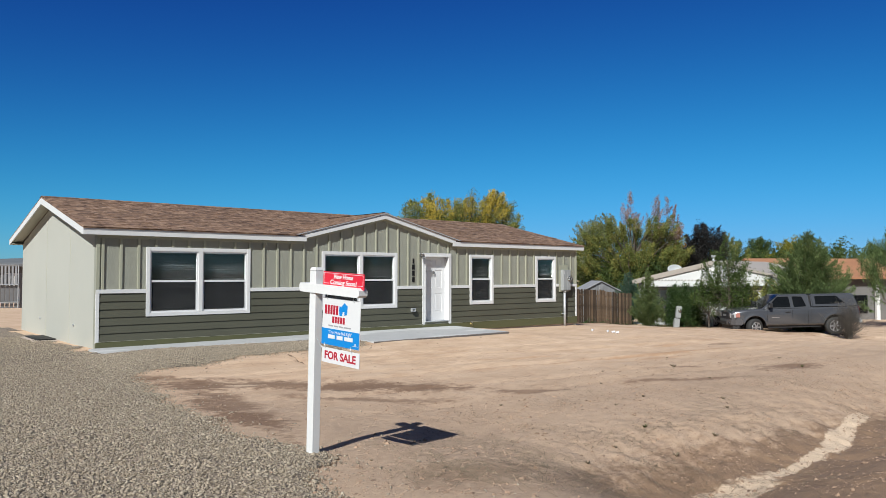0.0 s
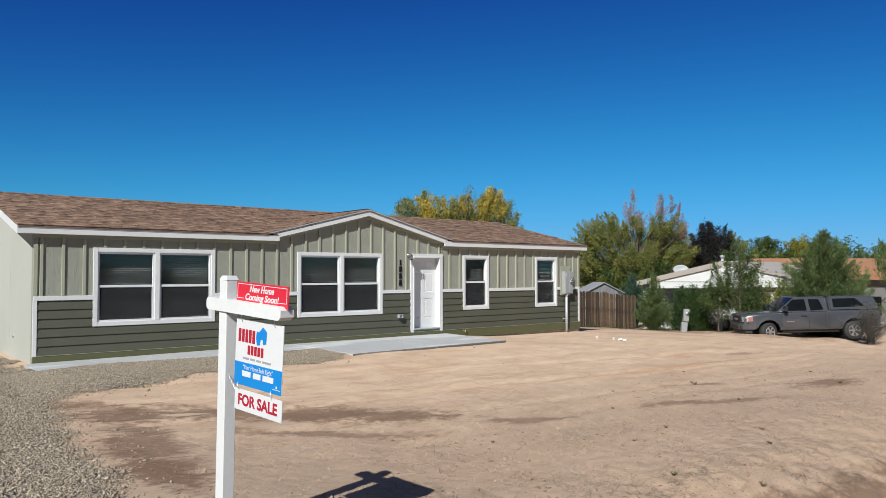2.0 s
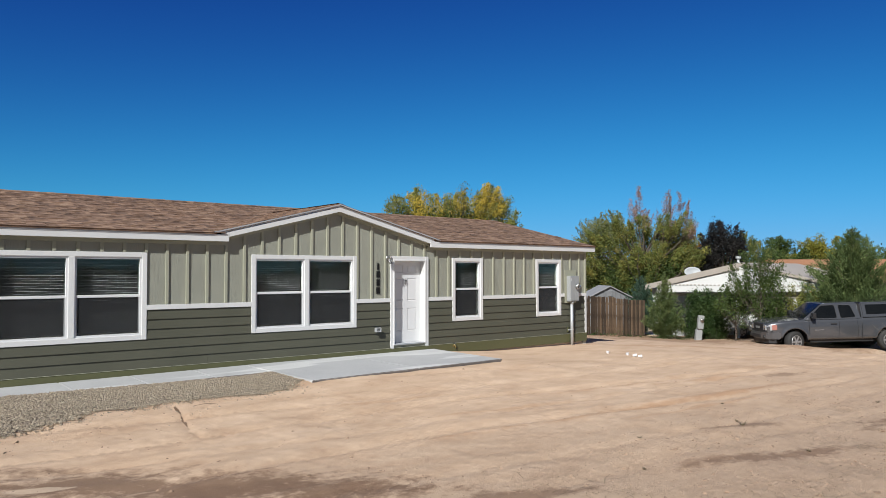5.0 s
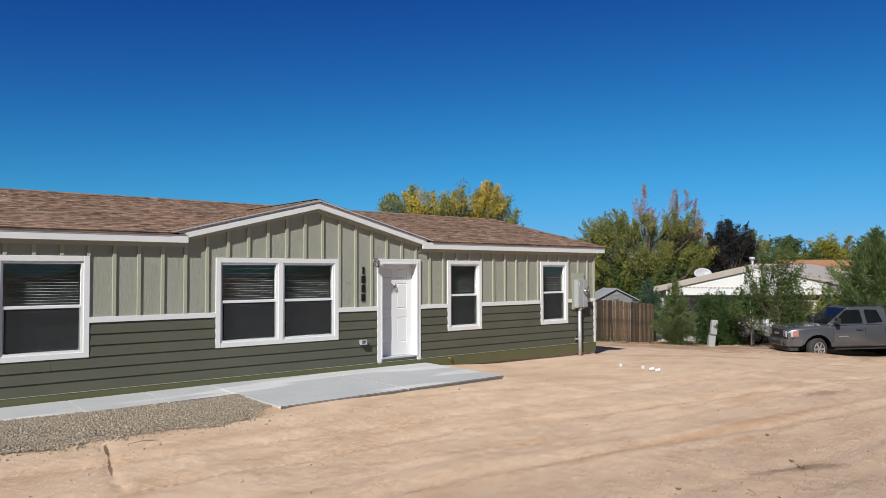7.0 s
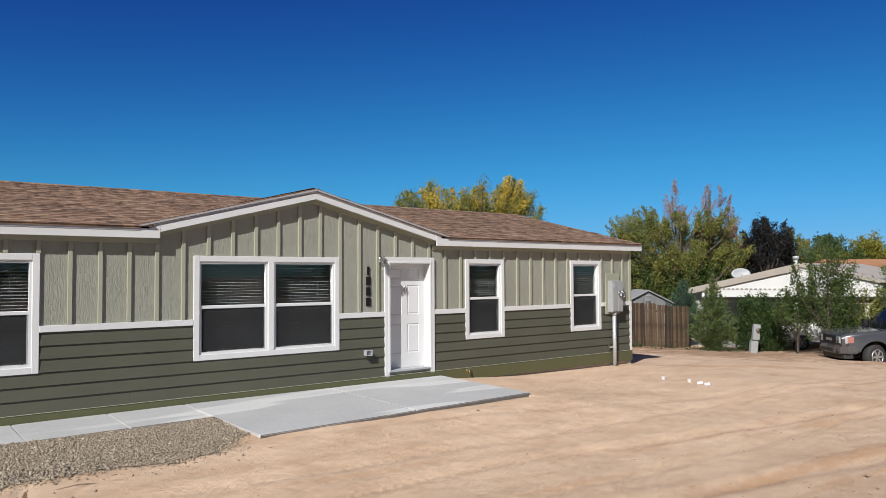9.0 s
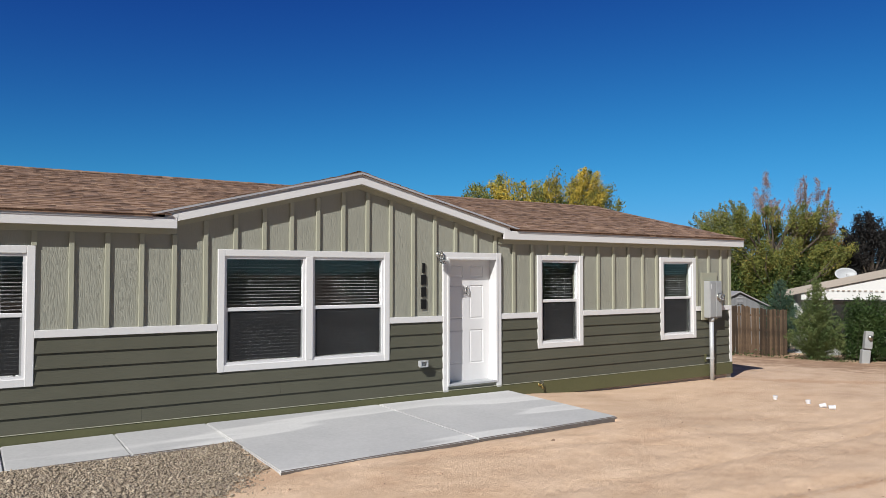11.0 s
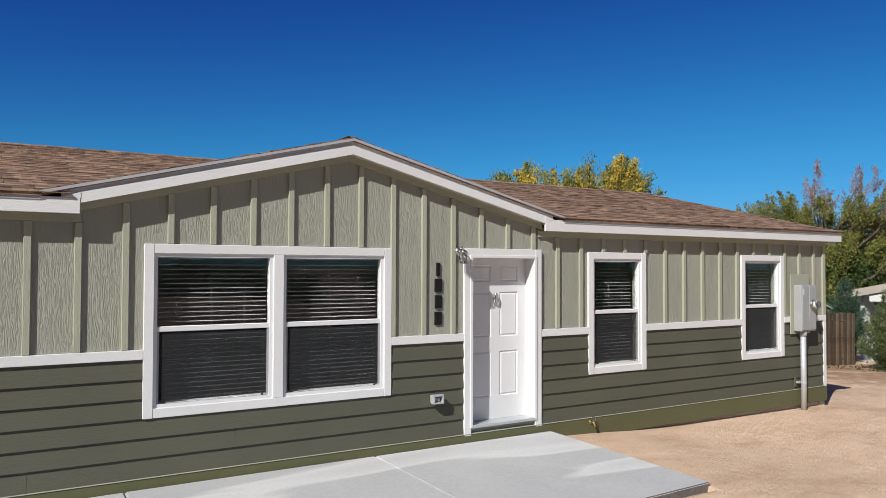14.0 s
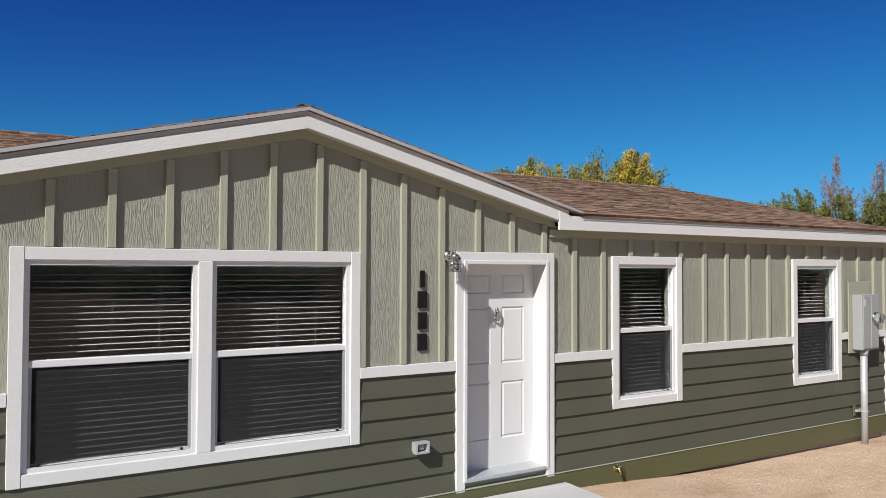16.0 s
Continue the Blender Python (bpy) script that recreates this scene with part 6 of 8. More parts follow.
    b1 = whorls(12, 120, 2.95, 1.0, 0.42, 0.15, 0.7, 0.16, 0) + [((0, 0, 2.1), (0.02, 0, 3.15), 0.12), ((0, 0, 1.9), (-0.12, 0.05, 2.85), 0.12)]
    sprays("crown", b1, 240, 0.045, L_SPRUCE, t, 70, 0.22, 0.7, 0.1)
    fill(t, [(0, 0, 1.0, 0.6, 0.55), (0, 0, 1.6, 0.35, 0.5)], 3500, 0.05, L_JUNIPER, 71, 0.3)
    stems_of(t, b1, 0.045, 9, 3)
    t = plant("hedge_shrub", "dense dark green upright shrub", 21.4, 4.15, "shrub")
    b1 = vase(13, 90, [(-0.95, 1.9), (-0.7, 2.3), (-0.1, 2.45), (0.5, 2.35), (0.85, 2.1), (1.0, 1.5)], 0.6, 0.15, 0.24, 2.0, 0.8)
    sprays("crown", b1, 150, 0.04, L_HEDGE, t, 80, 0.5, 0.35, 0.0)
    fill(t, [(-0.3, 0, 0.8, 0.5, 0.7), (0.35, 0, 0.8, 0.5, 0.7), (0, 0, 1.5, 0.6, 0.6)], 7000, 0.042, L_HEDGE, 81)
    stems_of(t, b1, 0.04, 10, 4)
    t = plant("juniper_tree", "broad green juniper behind the parked pickup", 23.1, -1.85)
    b1 = whorls(14, 210, 5.0, 2.1, 0.6, 0.30, 0.95, 0.42, 7)
    sprays("crown", b1, 230, 0.058, L_JUNIPER, t, 90, 0.24, 0.75, 0.15)
    fill(t, [(0, 0, 1.9, 1.1, 1.1), (0, 0, 3.1, 0.7, 0.9)], 14000, 0.06, L_JUNIPER, 91, 0.3)
    stems_of(t, b1, 0.13, 11, 4)
    t = plant("juniper_tree", "low blue-green juniper behind the fence", 21.6, 7.8)
    b1 = whorls(15, 90, 3.05, 0.85, 0.5, 0.20, 1.0, 0.45, 5)
    sprays("crown", b1, 200, 0.05, L_BLUE, t, 97, 0.24, 0.75, 0.1)
    stems_of(t, b1, 0.08, 12, 4)
    # behind the neighbours' roofs
    for k, (x, y, label, line, material) in enumerate((
            (43.6, 10.2, "green tree behind the neighbouring house", [(-3.4, 3.8), (-2.2, 4.8), (-0.8, 5.2), (0.8, 5.3), (2.2, 5.0), (3.4, 4.0)], L_GREEN),
            (46.0, 9.4, "yellow-green tree behind the neighbouring house", [(-1.5, 4.6), (-0.9, 6.3), (-0.2, 6.0), (0.6, 6.5), (1.3, 5.2)], L_LIME),
            (47.6, 13.0, "dark green tree behind the neighbouring house", [(-1.2, 4.6), (-0.3, 6.6), (0.5, 6.2), (1.2, 4.6)], L_GREEN),
            (53.5, 5.0, "dark green tree behind the neighbouring house", [(-3.0, 4.6), (-1.4, 6.0), (0.0, 6.5), (1.5, 6.2), (3.0, 4.8)], L_JUNIPER))):
        t = plant("tree", label, x, y)
        b1 = vase(20 + k, 60, line, 1.4, 1.0, 0.55, 3.4)
        sprays("crown", b1, 150, 0.09, material, t, 103 + k, 0.45, 0.35)
        fill(t, [(0, 0, 2.6, (line[-1][0] - line[0][0]) * 0.42, 1.8)], 6000, 0.1, L_GREEN, 110 + k)
        stems_of(t, b1, 0.16, 20 + k, 6)
    t = plant("pine_tree", "dark green pine beside the driveway", 30.4, -3.4)
    b1 = vase(30, 70, [(-1.8, 3.6), (-1.0, 4.8), (0.2, 5.9), (1.2, 5.4), (2.4, 4.6), (3.0, 3.4)], 1.2, 1.6, 0.36, 2.8)
    sprays("crown", b1, 190, 0.08, L_JUNIPER, t, 117, 0.22, 0.6)
    stems_of(t, b1, 0.14, 30, 4)
    t = thing("bare_shrub", "leafless grey-brown twiggy shrub beside the pickup", "shrub", at=pose(19.25, -5.15, gz(19.25, -5.15)))
    bm = bmesh.new()
    rnd = random.Random(5)
    for i in range(150):
        a, e = rnd.uniform(0, 6.28), rnd.uniform(0.7, 1.5)
        ln = rnd.uniform(0.8, 1.9)
        p = Vector((rnd.uniform(-0.08, 0.08), rnd.uniform(-0.08, 0.08), 0))
        for k in range(4):
            q = p + Vector((math.cos(a) * math.cos(e), math.sin(a) * math.cos(e), math.sin(e))) * ln / 4
            rod(bm, p, q, 0.010 - 0.002 * k, 0.008 - 0.002 * k, 3)
            p, a, e = q, a + rnd.uniform(-0.5, 0.5), e + rnd.uniform(-0.25, 0.2)
    part("branch", bm, L_TWIG, t)
    leaf_cloud("foliage", [(0, 0, 1.0, 0.5, 0.5, 0.75), (0.1, 0, 0.6, 0.55, 0.55, 0.5)], 4200, 0.026, L_TWIG, t, 6, 0.3, 0.4)
    t = plant("flower_bush", "small yellow flowering bush by the driveway", 24.6, -6.2, "shrub")
    fill(t, [(0, 0, 0.45, 0.5, 0.42), (0.4, 0, 0.36, 0.3, 0.33)], 900, 0.05, L_YELLOW, 121)
    # the far belt of trees along the horizon
    rng = random.Random(8)
    far = []
    for i in range(90):
        f = i / 89
        b = radians(-6 + 100 * f)
        r = rng.uniform(95, 150)
        x, y = -9 + r * math.sin(b), -13 + r * math.cos(b)
        h = rng.uniform(2.2, 4.6) * (0.4 if b < 0.45 else 1.0)
        far.append((x, y, -1.6 + h * 0.9, rng.uniform(2.5, 5.0), rng.uniform(2.5, 5.0), h))
    ob, _ = leaf_cloud("far_trees", far, 130000, 0.20, L_GREEN, None, 9, 0.2, 0.5, 40, "", 0.10, 0.36)
    tagged(ob, "distant belt of dark green trees", "trees", kind="stuff")
    # across the street, behind the eye: what the window panes mirror
    far = []
    for i in range(110):
        b = radians(100 + 245 * i / 109)
        if i % 9 in (3, 4):
            continue
        r = rng.uniform(52, 84)
        h = rng.uniform(0.9, 2.1)
        far.append((-6 + r * math.sin(b), -12 + r * math.cos(b), -1.0 + h * 0.9, rng.uniform(2.5, 4.5), rng.uniform(2.5, 4.5), h))
    ob, _ = leaf_cloud("far_trees", far, 40000, 0.46, L_GREEN, None, 19, 0.2, 0.5)
    tagged(ob, "belt of dark green trees across the street", "trees", kind="stuff")


all_plants()


def weeds():
    rnd = random.Random(17)
    spots = [(-5.95, -12.3, 0.07), (-2.2, -8.7, 0.05), (-0.3, -9.15, 0.11), (0.0, -8.9, 0.06), (-4.1, -11.0, 0.06), (-5.1, -11.2, 0.05), (-2.9, -11.75, 0.08), (3.7, -9.55, 0.07), (2.6, -10.6, 0.09), (-7.9, -12.9, 0.06), (-3.6, -12.2, 0.07), (-6.6, -10.2, 0.05), (-1.0, -10.4, 0.06), (-7.0, -12.6, 0.05), (-3.4, -9.6, 0.05), (1.2, -8.0, 0.05), (-5.2, -12.9, 0.08), (-6.3, -13.0, 0.08)]
    for k, (x, y, h) in enumerate(spots):
        bm = bmesh.new()
        for i in range(26):
            a = rnd.uniform(0, 6.28)
            ln = h * rnd.uniform(0.6, 1.5)
            w = 0.004 + 0.004 * rnd.random()
            d = Vector((math.cos(a), math.sin(a), 0))
            s = Vector((-d.y, d.x, 0)) * w
            o = d * rnd.uniform(0, h * 0.4)
            m1, tip = o + d * ln * 0.4 + Vector((0, 0, ln * 0.55)), o + d * ln * 0.95 + Vector((0, 0, ln * rnd.uniform(0.3, 0.8)))
            v = [bm.verts.new(p) for p in (o - s, o + s, m1 + s * 0.8, m1 - s * 0.8, tip)]
            bm.faces.new(v[:4])
            bm.faces.new((v[3], v[2], v[4]))
        green = k in (0, 8)
        ob = solo("weed", bm, L_WEED if green else L_DRY, "small green weed on the bare soil" if green else "small dry weed tuft on the bare soil", "weed", "weeds")
        ob.matrix_world = pose(x, y, gz(x, y) - 0.004) @ Matrix.Scale(0.7, 4)


weeds()


def soil_litter():
    """Small stones and clods over the bare soil and the ditch bank."""
    rng = np.random.default_rng(23)
    n = 70000
    p = np.stack([rng.uniform(-11.5, 5, n), rng.uniform(-15.5, -3.0, n)], -1)
    w = np.clip((-7.5 - p[:, 1]) / 3.5, 0.04, 1.0) * (0.25 + 0.75 * (wobble(p[:, 0], p[:, 1], 1.1, 5.0) > -0.1))
    p = p[rng.uniform(size=n) < w]
    n = len(p)
    size = np.clip(rng.gamma(1.6, 0.0045, n), 0.003, 0.035)
    base = np.array([(1, 0, 0), (-1, 0, 0), (0, 1, 0), (0, -1, 0), (0, 0, 1), (0, 0, -1)], float)
    v = base[None] * (size[:, None] * rng.uniform(0.6, 1.3, (n, 3)) * np.array([1.2, 1.0, 0.6]))[:, None, :]
    v = v + rng.normal(0, 0.2, (n, 6, 3)) * size[:, None, None]
    g = ground_z(p[:, 0], p[:, 1]) + bare_z(p[:, 0], p[:, 1])
    co = v + np.concatenate([p, g[:, None]], 1)[:, None, :]
    tri = np.array([(0, 2, 4), (2, 1, 4), (1, 3, 4), (3, 0, 4), (2, 0, 5), (1, 2, 5), (3, 1, 5), (0, 3, 5)])
    me = bpy.data.meshes.new("soil_clods")
    me.from_pydata(co.reshape(-1, 3).tolist(), [], (tri[None] + (np.arange(n) * 6)[:, None, None]).reshape(-1, 3).tolist())
    me.materials.append(M_CLOD)
    # straw and broken twigs
    n = 15000
    p = np.stack([rng.uniform(-10, 3, n), rng.uniform(-15.0, -8.5, n)], -1)
    p = p[(wobble(p[:, 0], p[:, 1], 1.7, 7.0) > 0.1) & (rng.uniform(size=n) < np.clip((-8.0 - p[:, 1]) / 4, 0.1, 1))]
    p = np.concatenate([p, rng.normal((-9.0, -13.2), (0.45, 0.5), (700, 2)), rng.normal((-8.4, -12.7), (0.35, 0.55), (600, 2)), rng.normal((-9.9, -13.0), (0.35, 0.25), (600, 2)), rng.normal((-6.0, -12.4), (0.6, 0.12), (260, 2)), rng.normal((-6.7, -13.3), (0.5, 0.3), (400, 2)), rng.normal((-4.9, -12.2), (0.7, 0.35), (160, 2)), rng.normal((-1.5, -12.3), (0.9, 0.3), (160, 2))])
    n = len(p)
    a, ln = rng.uniform(0, 6.28, n), rng.gamma(2.0, 0.02, n)
    g = ground_z(p[:, 0], p[:, 1]) + bare_z(p[:, 0], p[:, 1]) + 0.006
    d = np.stack([np.cos(a), np.sin(a), rng.uniform(-0.05, 0.35, n)], -1) * ln[:, None]
    w = np.stack([-np.sin(a), np.cos(a), np.zeros(n)], -1) * 0.0022
    o = np.concatenate([p, g[:, None]], 1)
    q = np.stack([o - d - w, o - d + w, o + d + w, o + d - w], 1).reshape(-1, 3)
    q[:, 2] = np.maximum(q[:, 2], np.repeat(g, 4) - 0.002)
    me2 = bpy.data.meshes.new("dry_litter")
    me2.from_pydata(q.tolist(), [], np.arange(n * 4).reshape(-1, 4).tolist())
    me2.materials.append(L_DRY)
    tagged(new("dry_litter", me2), "scattered straw and broken dry twigs", "litter", kind="stuff")
    tagged(new("soil_clods", me), "scattered brown soil clods and pebbles", "soil", kind="stuff")


M_CLOD = surface("brown_clods", (0.17, 0.110, 0.072), (0.36, 0.245, 0.165), 0.95, 4, 40, 0.4, 0.004, vary=0.25)
soil_litter()


# ---- fence, shed, small things beyond the house ----
M_PICKET = surface("weathered_fence_wood", (0.032, 0.021, 0.013), (0.190, 0.128, 0.078), 0.85, 1.6, 12, 0.6, 0.008, stretch=(6, 6, 0.6), vary=0.7)


def fence():
    t = thing("fence", "weathered brown wooden picket fence, slightly uneven", "fence")
    w = 0.142
    v = [(-w / 2, 0, 0), (w / 2, 0, 0), (w / 2, 0, 1.78), (w / 2 - 0.03, 0, 1.81), (-w / 2 + 0.03, 0, 1.81), (-w / 2, 0, 1.78)]
    bm = bmesh.new()
    lo = [bm.verts.new(p) for p in v]
    hi = [bm.verts.new((p[0], 0.018, p[2])) for p in v]
    bm.faces.new(lo)
    bm.faces.new(hi[::-1])
    for i in range(6):
        bm.faces.new((lo[i], hi[i], hi[(i + 1) % 6], lo[(i + 1) % 6]))
    bmesh.ops.recalc_face_normals(bm, faces=bm.faces[:])
    me = mesh_of("picket", bm, M_PICKET)
    rnd = random.Random(2)
    x = 11.5
    while x < 20.7:
        shared("picket", me, t, pose(x, 7.0 + rnd.uniform(-0.01, 0.01), gz(x, 7.0) - 0.02 + rnd.uniform(-0.03, 0.03), rnd.uniform(-0.8, 0.8), rnd.uniform(-0.9, 0.9), 0))
        x += 0.164
    for z in (0.35, 0.95, 1.5):
        bm = bmesh.new()
        for a, b in ((11.5, 16.1), (16.1, 20.7)):
            rod(bm, (a, 7.05, gz(a, 7) + z), (b, 7.05, gz(b, 7) + z), 0.045, seg=4)
        part("rail", bm, M_PICKET, t)
    x = 11.5
    while x < 20.8:
        part("post", soft_box(x - 0.045, x + 0.045, 7.06, 7.15, gz(x, 7) - 0.1, gz(x, 7) + 1.75, 0.006), M_PICKET, t)
        x += 2.28


fence()

M_RESIN = surface("grey_resin_panel", (0.15, 0.153, 0.157), (0.20, 0.204, 0.21), 0.55, 2.0, 30)
M_RESINROOF = surface("grey_shed_roof", (0.22, 0.22, 0.225), (0.29, 0.29, 0.295), 0.6, 2.0, 30)


def shed():
    """Local: gable faces -y."""
    x, y = 20.6, 9.0
    t = thing("garden_shed", "grey ribbed resin garden shed with a louvre in its gable", "shed", at=pose(x, y, gz(x, y) - 0.02, 0, 0, -35))
    bm = bmesh.new()
    w, d, e, p = 1.15, 1.9, 1.95, 2.50
    prism(bm, [(-w, 0), (w, 0), (w, e), (0, p), (-w, e)], 0, d)
    b = part("body", bm, M_RESIN, t)
    for i in range(9):
        xx = -w + 0.11 + i * (2 * w - 0.22) / 8
        part("rib", soft_box(xx - 0.035, xx + 0.035, -0.03, -0.001, 0.05, e + (p - e) * (1 - abs(xx) / w) - 0.12, 0.008), M_RESIN, b)
    for i in range(8):
        part("rib", soft_box(-w - 0.03, -w - 0.001, 0.1 + i * 0.21, 0.18 + i * 0.21, 0.05, e - 0.05, 0.008), M_RESIN, b)
    for s in (-1, 1):
        part("roof_panel", slab([(0, -0.12, p + 0.03), (s * (w + 0.12), -0.12, e - 0.05), (s * (w + 0.12), d + 0.1, e - 0.05), (0, d + 0.1, p + 0.03)], 0.05), M_RESINROOF, t)
    lv = part("louvre", soft_box(-0.12, 0.12, -0.05, -0.001, 1.98, 2.28, 0.01), M_RESINROOF, t, "pale grey louvre")
    for i in range(5):
        part("slat", soft_box(-0.11, 0.11, -0.062, -0.051, 2.005 + i * 0.055, 2.03 + i * 0.055, 0.003), M_RESIN, lv)


shed()


def pedestal():
    x, y = 19.85, 3.55
    t = thing("utility_pedestal", "pale grey leaning utility pedestal with a round meter", "utility pedestal", at=pose(x, y, gz(x, y) - 0.03, 2, 5, -38))
    part("post", soft_box(-0.10, 0.10, -0.09, 0.09, 0, 1.05, 0.01), M_GREYPAINT, t)
    part("box", soft_box(-0.13, 0.13, -0.16, 0.0, 0.55, 1.16, 0.012), M_GREYPAINT, t)
    bm = bmesh.new()
    rod(bm, (0.02, -0.16, 0.95), (0.02, -0.24, 0.95), 0.085, 0.075, 18)
    part("meter", bm, M_CHROME, t, "round glass meter", True)
    part("foot", soft_box(-0.16, 0.12, -0.12, 0.1, 0.0, 0.5, 0.02), M_GREYPAINT, t)


pedestal()


def pvc_stubs():
    for (x, y), dx, tilt in zip(((5.70, -2.17), (5.85, -2.70), (5.68, -3.05), (5.70, -3.20)), (0, 0, 1, 1), (4, -6, 80, 86)):
        bm = bmesh.new()
        rod(bm, (0, 0, -0.05), (0, 0, 0.04), 0.036, seg=18)
        rod(bm, (0, 0, 0.025), (0, 0, 0.055), 0.042, seg=18)
        ob = solo("pipe_stub", bm, M_BLIND, "short white plastic pipe stub with a cap", "pipe", "white pipe stubs", smooth=False)
        ob.matrix_world = pose(x, y, gz(x, y) + (0.035 if dx else 0.01), tilt, 0, 40)


pvc_stubs()


# ---- vehicles ----
def paint(name, c, rough=0.28):
    m, n, l, b = nodes_of(name)
    co = n.new("ShaderNodeTexCoord").outputs["Object"]
    f = noise_node(n, l, co, 1.4, 4.0)
    col = ramp(n, l, f, [(0.3, tuple(v * 0.92 for v in c)), (0.7, c)])
    dust = noise_node(n, l, co, 3.0, 5.0)
    col = mix(n, l, calc(n, l, "MULTIPLY", dust, 0.035), col, (0.36, 0.29, 0.23))
    l.new(col, b.inputs["Base Color"])
    b.inputs["Metallic"].default_value = 0.65 if c[0] < 0.5 else 0.0
    b.inputs["Roughness"].default_value = rough
    b.inputs["Coat Weight"].default_value = 0.6
    return m


M_TRUCK = paint("pewter_grey_paint", (0.128, 0.135, 0.150), 0.25)
M_CARWHITE = paint("white_car_paint", (0.72, 0.72, 0.72))
M_CARGLASS = surface("dark_car_glass", (0.004, 0.005, 0.006), (0.008, 0.009, 0.010), 0.08, 2, 30, 0.0, 0.001)
M_CARGLASS.node_tree.nodes["Principled BSDF"].inputs["Specular IOR Level"].default_value = 0.22
M_PLASTIC = surface("black_plastic", (0.014, 0.014, 0.015), (0.028, 0.028, 0.03), 0.5)
M_LAMP = surface("clear_headlamp", (0.36, 0.37, 0.38), (0.52, 0.53, 0.54), 0.12, 6, 40, 0.1, 0.002, 0.2)
M_AMBER = surface("amber_lens", (0.30, 0.13, 0.105), (0.38, 0.17, 0.14), 0.25)
M_ALLOY = surface("silver_alloy", (0.50, 0.50, 0.51), (0.62, 0.62, 0.63), 0.3, 4, 40, 0.05, 0.001, 0.8)
M_SEAM = M_BLACK
M_TAIL = surface("dark_red_lens", (0.10, 0.012, 0.010), (0.15, 0.02, 0.016), 0.25)
M_BUMPER = paint("dull_grey_bumper", (0.145, 0.151, 0.165), 0.28)


def wheel(t, x, y, r, w, side, steer=0.0):
    """side: +1 when the outer face looks to the vehicle's left."""
    hub = part("wheel", _tyre(r, w), M_RUBBER, t, "", True)
    hub.matrix_basis = pose(x, y, r, 0, 0, steer + (0 if side > 0 else 180))
    bm = bmesh.new()
    rod(bm, (0, w * 0.36, 0), (0, w * 0.46, 0), r * 0.62, r * 0.60, 24)
    part("rim", bm, M_PLASTIC, hub, "", True)
    bm = bmesh.new()
    for i in range(6):
        a = i * math.pi / 3
        m = Matrix.Rotation(a, 4, "Y")
        box(bm, r * 0.06, r * 0.60, w * 0.44, w * 0.52, -r * 0.085, r * 0.085, m)
    rod(bm, (0, w * 0.40, 0), (0, w * 0.55, 0), r * 0.17, r * 0.14, 16)
    n = 24
    for i in range(n):
        a, b = 2 * math.pi * i / n, 2 * math.pi * (i + 1) / n
        rod(bm, (r * 0.60 * math.cos(a), w * 0.47, r * 0.60 * math.sin(a)), (r * 0.60 * math.cos(b), w * 0.47, r * 0.60 * math.sin(b)), r * 0.045, seg=5)
    part("spokes", bm, M_ALLOY, hub, "silver alloy spokes")
    return hub


def _tyre(r, w):
    bm = bmesh.new()
    prof = [(-w / 2, r * 0.62), (-w / 2, r * 0.90), (-w * 0.40, r), (w * 0.40, r), (w / 2, r * 0.90), (w / 2, r * 0.62)]
    n = 28
    rings = [[bm.verts.new((q * math.cos(2 * math.pi * i / n), y, q * math.sin(2 * math.pi * i / n))) for y, q in prof] for i in range(n)]
    for i in range(n):
        a, b = rings[i], rings[(i + 1) % n]
        for k in range(5):
            bm.faces.new((a[k], a[k + 1], b[k + 1], b[k]))
    bm.faces.new([rings[i][0] for i in range(n)])
    bm.faces.new([rings[i][5] for i in range(n)][::-1])
    bmesh.ops.recalc_face_normals(bm, faces=bm.faces[:])
    return bm


def arch(cx, r, z0, n=9):
    """Points of a wheel opening from its front foot to its rear foot, bottom height z0."""
    a0 = math.asin(min(0.99, (z0 - 0.39) / r))
    return [(cx + r * math.cos(a0 + (math.pi - 2 * a0) * i / n), 0.39 + r * math.sin(a0 + (math.pi - 2 * a0) * i / n)) for i in range(n + 1)]


def body_shell(outline, half, r=0.05):
    bm = bmesh.new()
    prism(bm, outline, -half, half)
    rim = [e for e in bm.edges if abs(abs(e.verts[0].co.y) - half) < 1e-5 and abs(e.verts[0].co.y - e.verts[1].co.y) < 1e-5 and (e.verts[0].co.z + e.verts[1].co.z) / 2 > 0.8]
    bmesh.ops.bevel(bm, geom=rim, offset=r, segments=3, affect="EDGES", profile=0.6)
    return bm


def cabin(bm, lo, hi, z0, z1, h0, h1):
    """A tapered block: x from lo[0] to lo[1] at z0 and hi[0] to hi[1] at z1."""
    v = [bm.verts.new(p) for p in ((lo[0], -h0, z0), (lo[1], -h0, z0), (lo[1], h0, z0), (lo[0], h0, z0), (hi[0], -h1, z1), (hi[1], -h1, z1), (hi[1], h1, z1), (hi[0], h1, z1))]
    for f in ((3, 2, 1, 0), (4, 5, 6, 7), (0, 1, 5, 4), (1, 2, 6, 5), (2, 3, 7, 6), (3, 0, 4, 7)):
        bm.faces.new([v[i] for i in f])
    bmesh.ops.bevel(bm, geom=[e for e in bm.edges if max(q.co.z for q in e.verts) > z1 - 0.01 or abs(e.verts[0].co.z - e.verts[1].co.z) > 0.1], offset=0.05, segments=3, affect="EDGES")


